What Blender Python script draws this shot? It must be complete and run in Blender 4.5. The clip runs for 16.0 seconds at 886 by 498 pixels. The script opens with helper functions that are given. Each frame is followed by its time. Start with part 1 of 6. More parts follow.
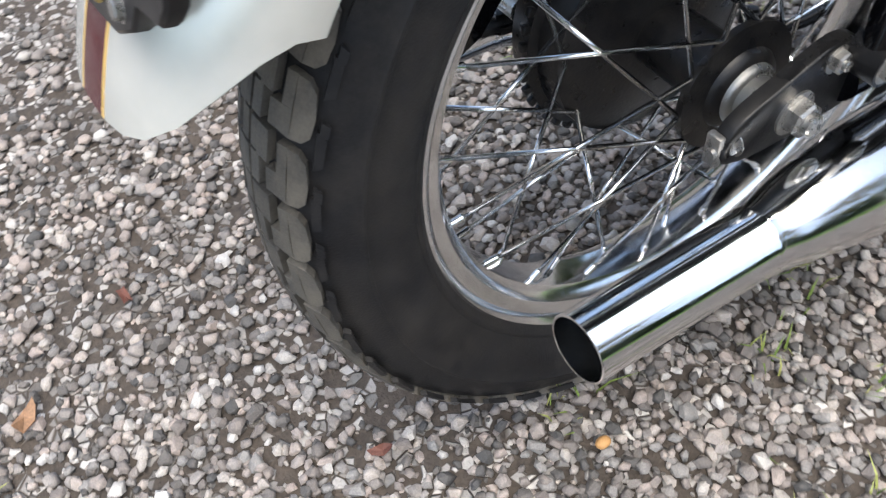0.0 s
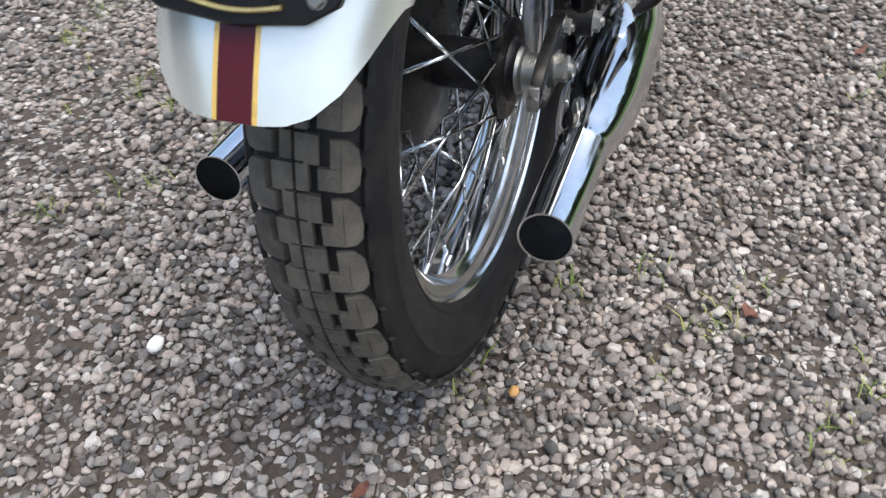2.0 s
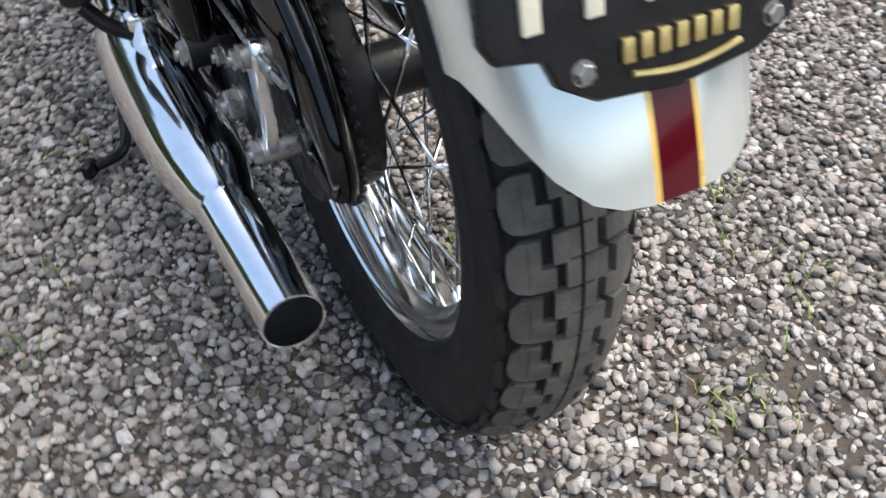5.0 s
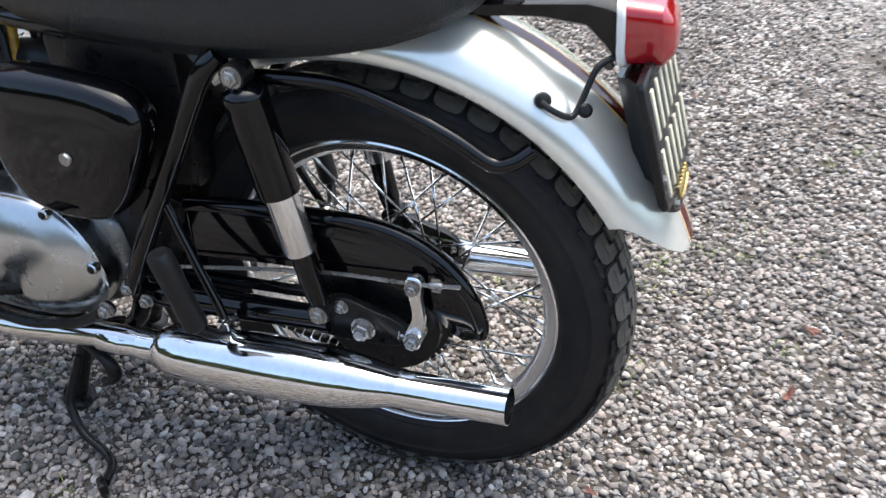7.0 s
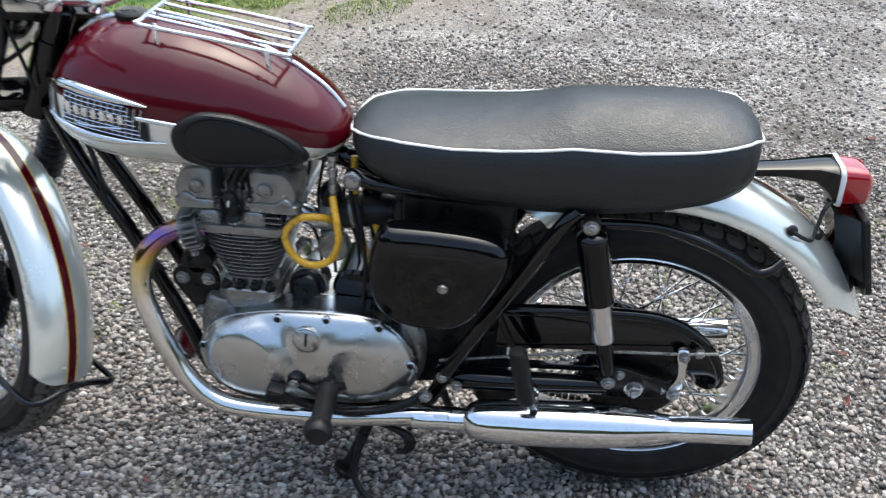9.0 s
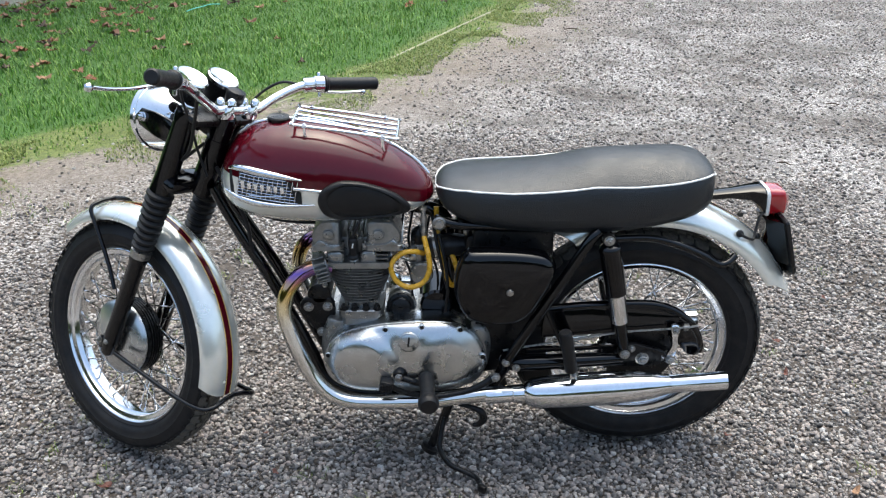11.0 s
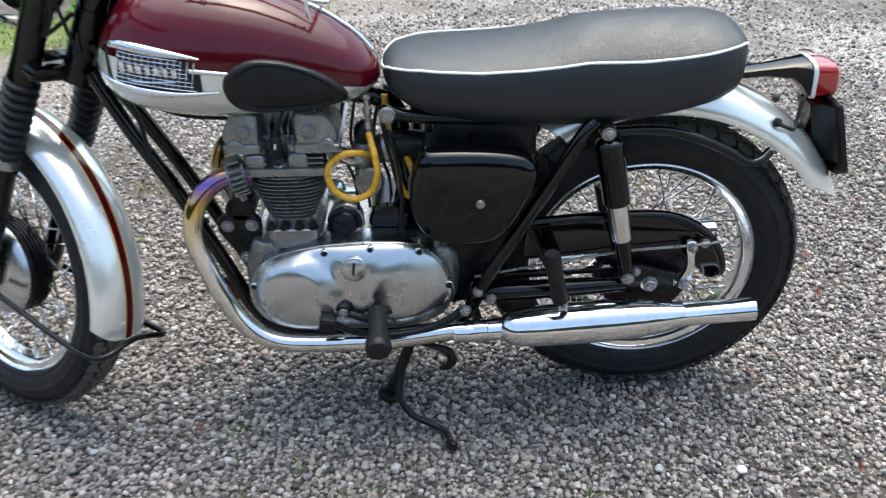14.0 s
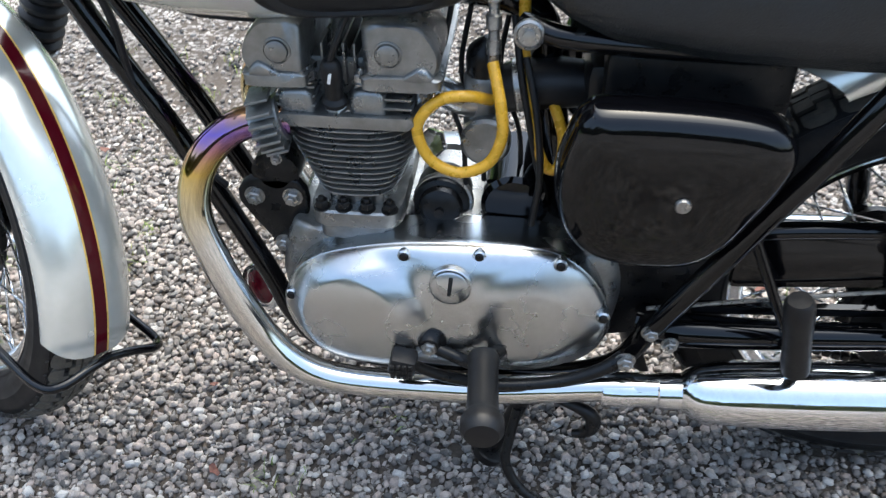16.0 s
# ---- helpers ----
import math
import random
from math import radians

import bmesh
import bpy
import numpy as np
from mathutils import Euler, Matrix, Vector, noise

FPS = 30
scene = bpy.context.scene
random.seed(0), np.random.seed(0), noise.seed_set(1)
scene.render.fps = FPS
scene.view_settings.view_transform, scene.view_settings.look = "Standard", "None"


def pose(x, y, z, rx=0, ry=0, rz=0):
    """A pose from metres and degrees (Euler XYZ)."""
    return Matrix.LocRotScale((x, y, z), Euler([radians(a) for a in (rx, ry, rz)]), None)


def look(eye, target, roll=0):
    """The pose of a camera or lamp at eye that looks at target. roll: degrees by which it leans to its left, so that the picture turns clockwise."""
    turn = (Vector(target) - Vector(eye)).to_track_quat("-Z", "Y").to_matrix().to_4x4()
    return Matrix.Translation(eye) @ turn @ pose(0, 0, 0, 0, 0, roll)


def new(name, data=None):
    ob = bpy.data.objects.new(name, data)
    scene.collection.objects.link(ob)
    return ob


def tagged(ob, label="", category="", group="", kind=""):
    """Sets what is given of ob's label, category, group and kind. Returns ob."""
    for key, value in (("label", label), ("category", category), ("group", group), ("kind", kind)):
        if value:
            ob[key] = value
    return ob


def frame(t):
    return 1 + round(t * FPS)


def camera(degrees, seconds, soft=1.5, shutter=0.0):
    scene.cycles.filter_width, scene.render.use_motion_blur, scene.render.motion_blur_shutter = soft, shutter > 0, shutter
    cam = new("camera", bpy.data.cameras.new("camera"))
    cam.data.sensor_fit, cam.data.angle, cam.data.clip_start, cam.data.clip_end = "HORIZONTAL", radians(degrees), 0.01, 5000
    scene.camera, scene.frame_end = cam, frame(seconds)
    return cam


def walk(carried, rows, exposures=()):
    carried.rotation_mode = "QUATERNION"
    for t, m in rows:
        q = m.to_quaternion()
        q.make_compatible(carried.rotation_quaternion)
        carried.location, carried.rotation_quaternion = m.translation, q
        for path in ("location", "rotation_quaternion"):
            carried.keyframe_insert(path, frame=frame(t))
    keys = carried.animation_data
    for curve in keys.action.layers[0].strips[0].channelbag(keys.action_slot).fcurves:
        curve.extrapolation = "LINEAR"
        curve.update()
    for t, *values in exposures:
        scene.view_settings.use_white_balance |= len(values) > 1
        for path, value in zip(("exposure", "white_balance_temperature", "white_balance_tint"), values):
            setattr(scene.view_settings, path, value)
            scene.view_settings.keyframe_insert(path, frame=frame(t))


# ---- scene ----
cam = camera(53.8, 16.0, soft=1.2, shutter=0.4)
PATH = [
    (0, (0.41, 0.353, 0.748), (-0.193, -0.732, -0.821), -6.5),
    (0.5, (0.505, 0.343, 0.756), (-0.349, -0.631, -0.768), -3.9),
    (1, (0.571, 0.35, 0.769), (-0.516, -0.499, -0.679), -3.2),
    (1.5, (0.684, 0.344, 0.808), (-0.633, -0.356, -0.525), -3.2),
    (2, (0.761, 0.256, 0.749), (-0.684, -0.253, -0.537), -2.0),
    (2.5, (0.771, 0.127, 0.723), (-0.752, -0.104, -0.552), -0.4),
    (3, (0.763, 0.041, 0.697), (-0.783, -0.006, -0.571), 0.2),
    (3.2, (0.761, 0.02, 0.692), (-0.788, 0.025, -0.573), 0.4),
    (5.3, (0.562, -0.35, 0.794), (-0.589, 0.497, -0.605), -0.3),
    (5.5, (0.524, -0.429, 0.823), (-0.551, 0.549, -0.551), -0.5),
    (6, (0.435, -0.596, 0.904), (-0.476, 0.659, -0.359), -1.0),
    (6.5, (0.416, -0.711, 0.973), (-0.335, 0.71, -0.218), -1.1),
    (7, (0.41, -0.913, 1.062), (-0.163, 0.639, -0.061), -1.6),
    (7.5, (0.293, -1.027, 1.14), (-0.149, 0.603, 0.068), 0.0),
    (8, (0.092, -1.178, 1.235), (-0.176, 0.504, 0.186), 1.7),
    (8.5, (-0.068, -1.276, 1.309), (-0.266, 0.407, 0.246), 2.0),
    (9, (-0.237, -1.377, 1.392), (-0.402, 0.314, 0.335), 1.8),
    (9.5, (-0.4, -1.638, 1.47), (-0.457, 0.097, 0.476), 1.0),
    (10, (-0.512, -1.912, 1.556), (-0.495, -0.142, 0.626), 0.9),
    (10.2, (-0.553, -1.946, 1.573), (-0.501, -0.167, 0.66), 0.6),
    (12.5, (-0.463, -2.055, 1.569), (-0.55, -0.251, 0.71), -1.3),
    (13, (-0.486, -1.987, 1.548), (-0.55, -0.199, 0.654), -1.4),
    (13.5, (-0.492, -1.857, 1.476), (-0.507, -0.113, 0.497), -1.5),
    (14, (-0.437, -1.598, 1.345), (-0.421, 0.103, 0.293), -0.9),
    (14.5, (-0.39, -1.379, 1.262), (-0.404, 0.294, 0.166), -0.2),
    (15, (-0.418, -1.207, 1.178), (-0.474, 0.443, 0.049), -0.0),
    (15.5, (-0.49, -1.041, 1.142), (-0.613, 0.571, -0.036), -0.3),
    (16, (-0.514, -0.931, 1.103), (-0.7, 0.609, -0.159), -0.8),
]
walk(cam, [(t, look(eye, target, roll)) for t, eye, target, roll in PATH],
     exposures=[(0.0, 1.36, 6250, 5), (0.7, 1.22, 6250, 5), (1.6, 1.11, 6250, 5), (3.2, 1.00, 6250, 5), (5.3, 1.42, 6350, 4), (7.0, 1.64, 6300, 5), (8.5, 1.44, 6150, 2), (10.0, 1.27, 6200, 2), (12.5, 1.35, 6250, 3), (14.0, 1.46, 6150, 2), (15.0, 1.80, 6200, 2), (16.0, 1.82, 6200, 2)])

# ---- world, sun, exposure ----
world = bpy.data.worlds.new("sky")
scene.world = world
world.use_nodes = True
wn = world.node_tree.nodes
sky = wn.new("ShaderNodeTexSky")
sky.sky_type, sky.sun_disc = "NISHITA", False
sky.sun_elevation, sky.sun_rotation = radians(73), radians(20)
sky.dust_density, sky.air_density = 5.5, 1.0
wn["Background"].inputs["Strength"].default_value = 0.15
world.node_tree.links.new(sky.outputs["Color"], wn["Background"].inputs["Color"])
sun = new("sun", bpy.data.lights.new("sun", "SUN"))
sun.data.energy, sun.data.angle, sun.data.color = 0.75, radians(80), (1.0, 0.985, 0.96)
sun.matrix_world = look((0.4, 0.9, 3.0), (0, 0, 0))


# ---- materials ----
def mat(name, base=(0.5, 0.5, 0.5), rough=0.5, metal=0.0, coat=0.0, var=0.12, scale=30.0, bump=0.0, bump_scale=200.0,
        rough_var=0.08, dirt=None, dirt_amount=0.0, dirt_scale=18.0, island=0.0, transmission=0.0, spec=0.5):
    """A surface with colour variation at two scales, uneven gloss and fine relief; optional dirt with its own shape."""
    m = bpy.data.materials.new(name)
    m.use_nodes = True
    n, link = m.node_tree.nodes, m.node_tree.links.new
    b = n["Principled BSDF"]
    b.inputs["Metallic"].default_value = metal
    b.inputs["Coat Weight"].default_value = coat
    b.inputs["Coat Roughness"].default_value = 0.05
    b.inputs["Transmission Weight"].default_value = transmission
    b.inputs["Specular IOR Level"].default_value = spec
    co = n.new("ShaderNodeTexCoord")
    big = n.new("ShaderNodeTexNoise")
    big.inputs["Scale"].default_value, big.inputs["Detail"].default_value = scale, 4.0
    fine = n.new("ShaderNodeTexNoise")
    fine.inputs["Scale"].default_value, fine.inputs["Detail"].default_value = scale * 9, 2.0
    for t in (big, fine):
        link(co.outputs["Object"], t.inputs["Vector"])
    add = n.new("ShaderNodeMath")
    add.operation = "ADD"
    link(big.outputs["Fac"], add.inputs[0])
    link(fine.outputs["Fac"], add.inputs[1])
    val = n.new("ShaderNodeMapRange")
    val.inputs["From Min"].default_value, val.inputs["From Max"].default_value = 0.6, 1.4
    val.inputs["To Min"].default_value, val.inputs["To Max"].default_value = 1 - var, 1 + var
    link(add.outputs[0], val.inputs["Value"])
    hsv = n.new("ShaderNodeHueSaturation")
    hsv.inputs["Color"].default_value = (*base, 1)
    last = val.outputs["Result"]
    if island:
        geo = n.new("ShaderNodeNewGeometry")
        isl = n.new("ShaderNodeMapRange")
        isl.inputs["To Min"].default_value, isl.inputs["To Max"].default_value = 1 - island, 1 + island
        link(geo.outputs["Random Per Island"], isl.inputs["Value"])
        mul = n.new("ShaderNodeMath")
        mul.operation = "MULTIPLY"
        link(isl.outputs["Result"], mul.inputs[0])
        link(last, mul.inputs[1])
        last = mul.outputs[0]
    link(last, hsv.inputs["Value"])
    colour = hsv.outputs["Color"]
    rv = n.new("ShaderNodeMapRange")
    rv.inputs["From Min"].default_value, rv.inputs["From Max"].default_value = 0.3, 0.7
    rv.inputs["To Min"].default_value, rv.inputs["To Max"].default_value = max(0.02, rough - rough_var), min(1, rough + rough_var)
    link(big.outputs["Fac"], rv.inputs["Value"])
    gloss = rv.outputs["Result"]
    if dirt:
        dn = n.new("ShaderNodeTexNoise")
        dn.inputs["Scale"].default_value, dn.inputs["Detail"].default_value, dn.inputs["Roughness"].default_value = dirt_scale, 8.0, 0.65
        link(co.outputs["Object"], dn.inputs["Vector"])
        dm = n.new("ShaderNodeMapRange")
        dm.inputs["From Min"].default_value, dm.inputs["From Max"].default_value = 0.42, 0.72
        dm.inputs["To Max"].default_value = dirt_amount
        link(dn.outputs["Fac"], dm.inputs["Value"])
        mix = n.new("ShaderNodeMix")
        mix.data_type = "RGBA"
        mix.inputs["B"].default_value = (*dirt, 1)
        link(dm.outputs["Result"], mix.inputs["Factor"])
        link(colour, mix.inputs["A"])
        colour = mix.outputs["Result"]
        rm = n.new("ShaderNodeMix")
        rm.inputs[3].default_value = 0.85
        link(dm.outputs["Result"], rm.inputs[0])
        link(gloss, rm.inputs[2])
        gloss = rm.outputs[0]
    link(colour, b.inputs["Base Color"])
    link(gloss, b.inputs["Roughness"])
    if bump:
        bt = n.new("ShaderNodeTexNoise")
        bt.inputs["Scale"].default_value, bt.inputs["Detail"].default_value = bump_scale, 3.0
        link(co.outputs["Object"], bt.inputs["Vector"])
        bp = n.new("ShaderNodeBump")
        bp.inputs["Strength"].default_value, bp.inputs["Distance"].default_value = bump, 0.002
        link(bt.outputs["Fac"], bp.inputs["Height"])
        link(bp.outputs["Normal"], b.inputs["Normal"])
    return m


CHROME = mat("chrome", (0.78, 0.79, 0.8), 0.07, 1.0, var=0.03, scale=25, rough_var=0.03, dirt=(0.3, 0.27, 0.23), dirt_amount=0.12, dirt_scale=60)
RIM = mat("rim_chrome", (0.8, 0.81, 0.82), 0.13, 1.0, var=0.06, scale=60, rough_var=0.06, dirt=(0.3, 0.27, 0.22), dirt_amount=0.12, dirt_scale=90)
POLISHED = mat("polished_aluminium", (0.53, 0.545, 0.55), 0.27, 1.0, var=0.06, scale=14, rough_var=0.05)
CAST = mat("cast_aluminium", (0.27, 0.277, 0.275), 0.28, 0.85, var=0.16, scale=40, bump=0.22, bump_scale=900, dirt=(0.13, 0.115, 0.095), dirt_amount=0.42, dirt_scale=45)
ZINC = mat("zinc_plated_steel", (0.36, 0.355, 0.34), 0.27, 0.9, var=0.2, scale=120, dirt=(0.15, 0.12, 0.09), dirt_amount=0.4, dirt_scale=150)
BLACK = mat("black_enamel", (0.0018, 0.0018, 0.0024), 0.07, 0.0, 0.0, var=0.25, scale=30, rough_var=0.03, spec=0.38)
SATIN = mat("satin_black_steel", (0.0055, 0.0055, 0.006), 0.3, 0.0, 0.0, spec=0.26, var=0.3, scale=60, bump=0.1, bump_scale=400, dirt=(0.08, 0.07, 0.055), dirt_amount=0.09, dirt_scale=70)
RUBBER = mat("tyre_rubber", (0.0105, 0.0105, 0.0115), 0.52, spec=0.24, var=0.3, scale=40, bump=0.18, bump_scale=600, dirt=(0.06, 0.053, 0.044), dirt_amount=0.3, dirt_scale=24)
TREAD = mat("worn_tread_rubber", (0.062, 0.057, 0.049), 0.72, var=0.32, scale=70, bump=0.3, bump_scale=500, dirt=(0.19, 0.165, 0.125), dirt_amount=0.5, dirt_scale=36)
SOFT = mat("black_rubber", (0.007, 0.007, 0.0078), 0.42, spec=0.3, var=0.25, scale=80, bump=0.15, bump_scale=700, dirt=(0.06, 0.054, 0.045), dirt_amount=0.15)
BURGUNDY = mat("burgundy_paint", (0.062, 0.0015, 0.006), 0.16, 0.0, 0.35, var=0.1, scale=12, rough_var=0.04, spec=0.2)
SILVER = mat("silver_white_paint", (0.8, 0.81, 0.755), 0.24, 0.66, 0.4, var=0.04, scale=9, rough_var=0.04, dirt=(0.36, 0.33, 0.27), dirt_amount=0.015, dirt_scale=30)
GOLD = mat("gold_lining", (0.7, 0.45, 0.1), 0.3, 0.2, 1.0, var=0.1)
HOSE = mat("amber_fuel_hose", (0.72, 0.4, 0.03), 0.28, var=0.15, scale=60, transmission=0.15)
LENS = mat("red_lens", (0.38, 0.005, 0.01), 0.12, var=0.2, scale=60, coat=1.0, transmission=0.25)
CREAM = mat("cream_plate_digits", (0.66, 0.62, 0.48), 0.5, var=0.12, scale=60, dirt=(0.3, 0.25, 0.18), dirt_amount=0.3)
PLATE = mat("black_plate", (0.006, 0.006, 0.007), 0.3, coat=0.0, spec=0.35, var=0.2, scale=40, dirt=(0.1, 0.09, 0.08), dirt_amount=0.08)
WHITE = mat("white_piping", (0.75, 0.75, 0.72), 0.4, var=0.08)
GLASS = mat("instrument_glass", (0.62, 0.66, 0.68), 0.08, 0.6, 1.0, var=0.1)
DARK = mat("dark_inside", (0.008, 0.008, 0.008), 0.8, var=0.3)
BRASS = mat("brass_badge", (0.6, 0.47, 0.2), 0.35, 0.8, var=0.2, scale=90)


def vary_by_object(m, amount):
    """A shade of its own for each object that wears the material."""
    n, link = m.node_tree.nodes, m.node_tree.links.new
    hsv = n["Hue/Saturation/Value"]
    info, spread, mul = n.new("ShaderNodeObjectInfo"), n.new("ShaderNodeMapRange"), n.new("ShaderNodeMath")
    spread.inputs["To Min"].default_value, spread.inputs["To Max"].default_value = 1 - amount, 1 + amount
    mul.operation = "MULTIPLY"
    link(info.outputs["Random"], spread.inputs["Value"])
    link(spread.outputs["Result"], mul.inputs[0])
    link(hsv.inputs["Value"].links[0].from_socket, mul.inputs[1])
    link(mul.outputs[0], hsv.inputs["Value"])


vary_by_object(TREAD, 0.3)


def vinyl():
    m = mat("black_seat_vinyl", (0.0095, 0.0118, 0.0138), 0.36, var=0.2, scale=20, rough_var=0.08, spec=0.5)
    n, link = m.node_tree.nodes, m.node_tree.links.new
    v = n.new("ShaderNodeTexVoronoi")
    v.feature = "DISTANCE_TO_EDGE"
    v.inputs["Scale"].default_value = 260
    w = n.new("ShaderNodeTexNoise")
    w.inputs["Scale"].default_value, w.inputs["Detail"].default_value = 14, 6
    co = n["Texture Coordinate"]
    link(co.outputs["Object"], v.inputs["Vector"])
    link(co.outputs["Object"], w.inputs["Vector"])
    s = n.new("ShaderNodeMath")
    s.operation = "MULTIPLY_ADD"
    s.inputs[1].default_value = 3.0
    link(w.outputs["Fac"], s.inputs[0])
    link(v.outputs["Distance"], s.inputs[2])
    # long shallow creases in the stretched cover
    stretch = n.new("ShaderNodeMapping")
    stretch.inputs["Scale"].default_value = (9, 9, 34)
    link(co.outputs["Object"], stretch.inputs["Vector"])
    crease = n.new("ShaderNodeTexNoise")
    crease.inputs["Scale"].default_value, crease.inputs["Detail"].default_value, crease.inputs["Distortion"].default_value = 1.6, 5, 1.4
    link(stretch.outputs["Vector"], crease.inputs["Vector"])
    both = n.new("ShaderNodeMath")
    both.operation = "MULTIPLY_ADD"
    both.inputs[1].default_value = 1.1
    link(crease.outputs["Fac"], both.inputs[0])
    link(s.outputs[0], both.inputs[2])
    bp = n.new("ShaderNodeBump")
    bp.inputs["Strength"].default_value, bp.inputs["Distance"].default_value = 0.4, 0.0025
    link(both.outputs[0], bp.inputs["Height"])
    link(bp.outputs["Normal"], n["Principled BSDF"].inputs["Normal"])
    return m


VINYL = vinyl()


def blued_chrome():
    """Chrome with heat colours near the cylinder head: straw, purple, blue along the first bend."""
    m = mat("heat_blued_chrome", (0.76, 0.76, 0.76), 0.09, 1.0, var=0.03, scale=25, rough_var=0.03)
    n, link = m.node_tree.nodes, m.node_tree.links.new
    co = n["Texture Coordinate"]
    sep = n.new("ShaderNodeSeparateXYZ")
    link(co.outputs["Object"], sep.inputs[0])
    wob = n.new("ShaderNodeTexNoise")
    wob.inputs["Scale"].default_value = 40
    link(co.outputs["Object"], wob.inputs["Vector"])
    mr = n.new("ShaderNodeMath")
    mr.operation = "MULTIPLY_ADD"
    mr.inputs[1].default_value = 0.03
    link(wob.outputs["Fac"], mr.inputs[0])
    link(sep.outputs["Z"], mr.inputs[2])
    mp = n.new("ShaderNodeMapRange")
    mp.inputs["From Min"].default_value, mp.inputs["From Max"].default_value = 0.46, 0.64
    link(mr.outputs[0], mp.inputs["Value"])
    ramp = n.new("ShaderNodeValToRGB")
    e = ramp.color_ramp.elements
    e[0].position, e[0].color = 0.0, (0.7, 0.69, 0.66, 1)
    e[1].position, e[1].color = 1.0, (0.3, 0.2, 0.2, 1)
    for pos, c in ((0.3, (0.66, 0.58, 0.38, 1)), (0.55, (0.64, 0.46, 0.12, 1)), (0.68, (0.4, 0.2, 0.22, 1)), (0.78, (0.2, 0.12, 0.36, 1)), (0.9, (0.42, 0.24, 0.12, 1))):
        x = e.new(pos)
        x.color = c
    link(mp.outputs["Result"], ramp.inputs["Fac"])
    link(ramp.outputs["Color"], n["Principled BSDF"].inputs["Base Color"])
    return m


BLUED = blued_chrome()


# ---- mesh helpers ----
def smooth_path(pts, n=8, closed=False):
    """A Catmull-Rom curve through pts."""
    P = [Vector(p) for p in pts]
    out, m = [], len(P)
    for i in range(m if closed else m - 1):
        if closed:
            a, b, c, d = P[(i - 1) % m], P[i], P[(i + 1) % m], P[(i + 2) % m]
        else:
            b, c = P[i], P[i + 1]
            a = P[i - 1] if i else b * 2 - c
            d = P[i + 2] if i + 2 < m else c * 2 - b
        for k in range(n):
            t = k / n
            out.append(0.5 * ((2 * b) + (c - a) * t + (2 * a - 5 * b + 4 * c - d) * t * t + (3 * b - a - 3 * c + d) * t ** 3))
    if not closed:
        out.append(P[-1])
    return out


def skin(bm, rings, closed_ring=True, cap=True, loop=False, mats=None):
    """Faces between successive rings of points."""
    vs = [[bm.verts.new(p) for p in r] for r in rings]
    k = len(vs[0])
    pairs = list(zip(vs, vs[1:])) + ([(vs[-1], vs[0])] if loop else [])
    for a, b in pairs:
        for j in range(k if closed_ring else k - 1):
            f = bm.faces.new((a[j], a[(j + 1) % k], b[(j + 1) % k], b[j]))
            f.smooth = True
            if mats:
                f.material_index = mats[j]
    if cap and closed_ring and not loop:
        bm.faces.new(list(reversed(vs[0])))
        bm.faces.new(vs[-1])
    return vs


def tube(bm, pts, r, seg=12, n=6, closed=False, flat=1.0, cap=True, straight=False):
    """A round bar along a smoothed path; r is one radius or one for each point of pts."""
    path = [Vector(p) for p in pts] if straight else smooth_path(pts, n, closed)
    if isinstance(r, (int, float)):
        rad = [r] * len(path)
    else:
        rad = [x.x for x in smooth_path([(v, 0, 0) for v in r], n, closed)] if not straight else list(r)
    rings, up = [], None
    for i, p in enumerate(path):
        a = path[i - 1] if (i or closed) else p
        b = path[(i + 1) % len(path)] if (i + 1 < len(path) or closed) else p
        t = (b - a).normalized()
        if up is None:
            up = Vector((0, 0, 1)) if abs(t.z) < 0.9 else Vector((0, 1, 0))
        s = t.cross(up).normalized()
        up = s.cross(t).normalized()
        rings.append([p + (s * math.cos(2 * math.pi * j / seg) + up * math.sin(2 * math.pi * j / seg) * flat) * rad[i] for j in range(seg)])
    skin(bm, rings, cap=cap, loop=closed)
    return bm


def lathe(bm, profile, centre=(0, 0, 0), axis=(0, 1, 0), seg=48, loop=False, cap=True):
    """profile: (radius, along-axis) pairs, turned round the axis."""
    z = Vector(axis).normalized()
    x = z.orthogonal().normalized()
    y = z.cross(x)
    c = Vector(centre)
    rings = []
    for r, h in profile:
        rings.append([c + z * h + (x * math.cos(2 * math.pi * j / seg) + y * math.sin(2 * math.pi * j / seg)) * max(r, 1e-5) for j in range(seg)])
    skin(bm, rings, cap=cap and not loop, loop=loop)
    return bm


def slab(bm, outline, y0, y1, bevel=0.003, n=0):
    """An outline of (x, z) pairs, extruded from y0 to y1 with a softened edge on the y1 side."""
    pts = [Vector((x, 0, z)) for x, z in outline]
    if n:
        pts = smooth_path(pts, n, True)
    c = sum(pts, Vector()) / len(pts)
    size = sum((p - c).length for p in pts) / len(pts)
    rings = []
    s = 1 if y1 > y0 else -1
    for inset, y in ((0, y0), (0, y1 - s * bevel), (bevel * 0.4, y1 - s * bevel * 0.35), (bevel * 1.2, y1)):
        rings.append([Vector((c.x + (p.x - c.x) * (1 - inset / size), y, c.z + (p.z - c.z) * (1 - inset / size))) for p in pts])
    skin(bm, rings)
    return bm


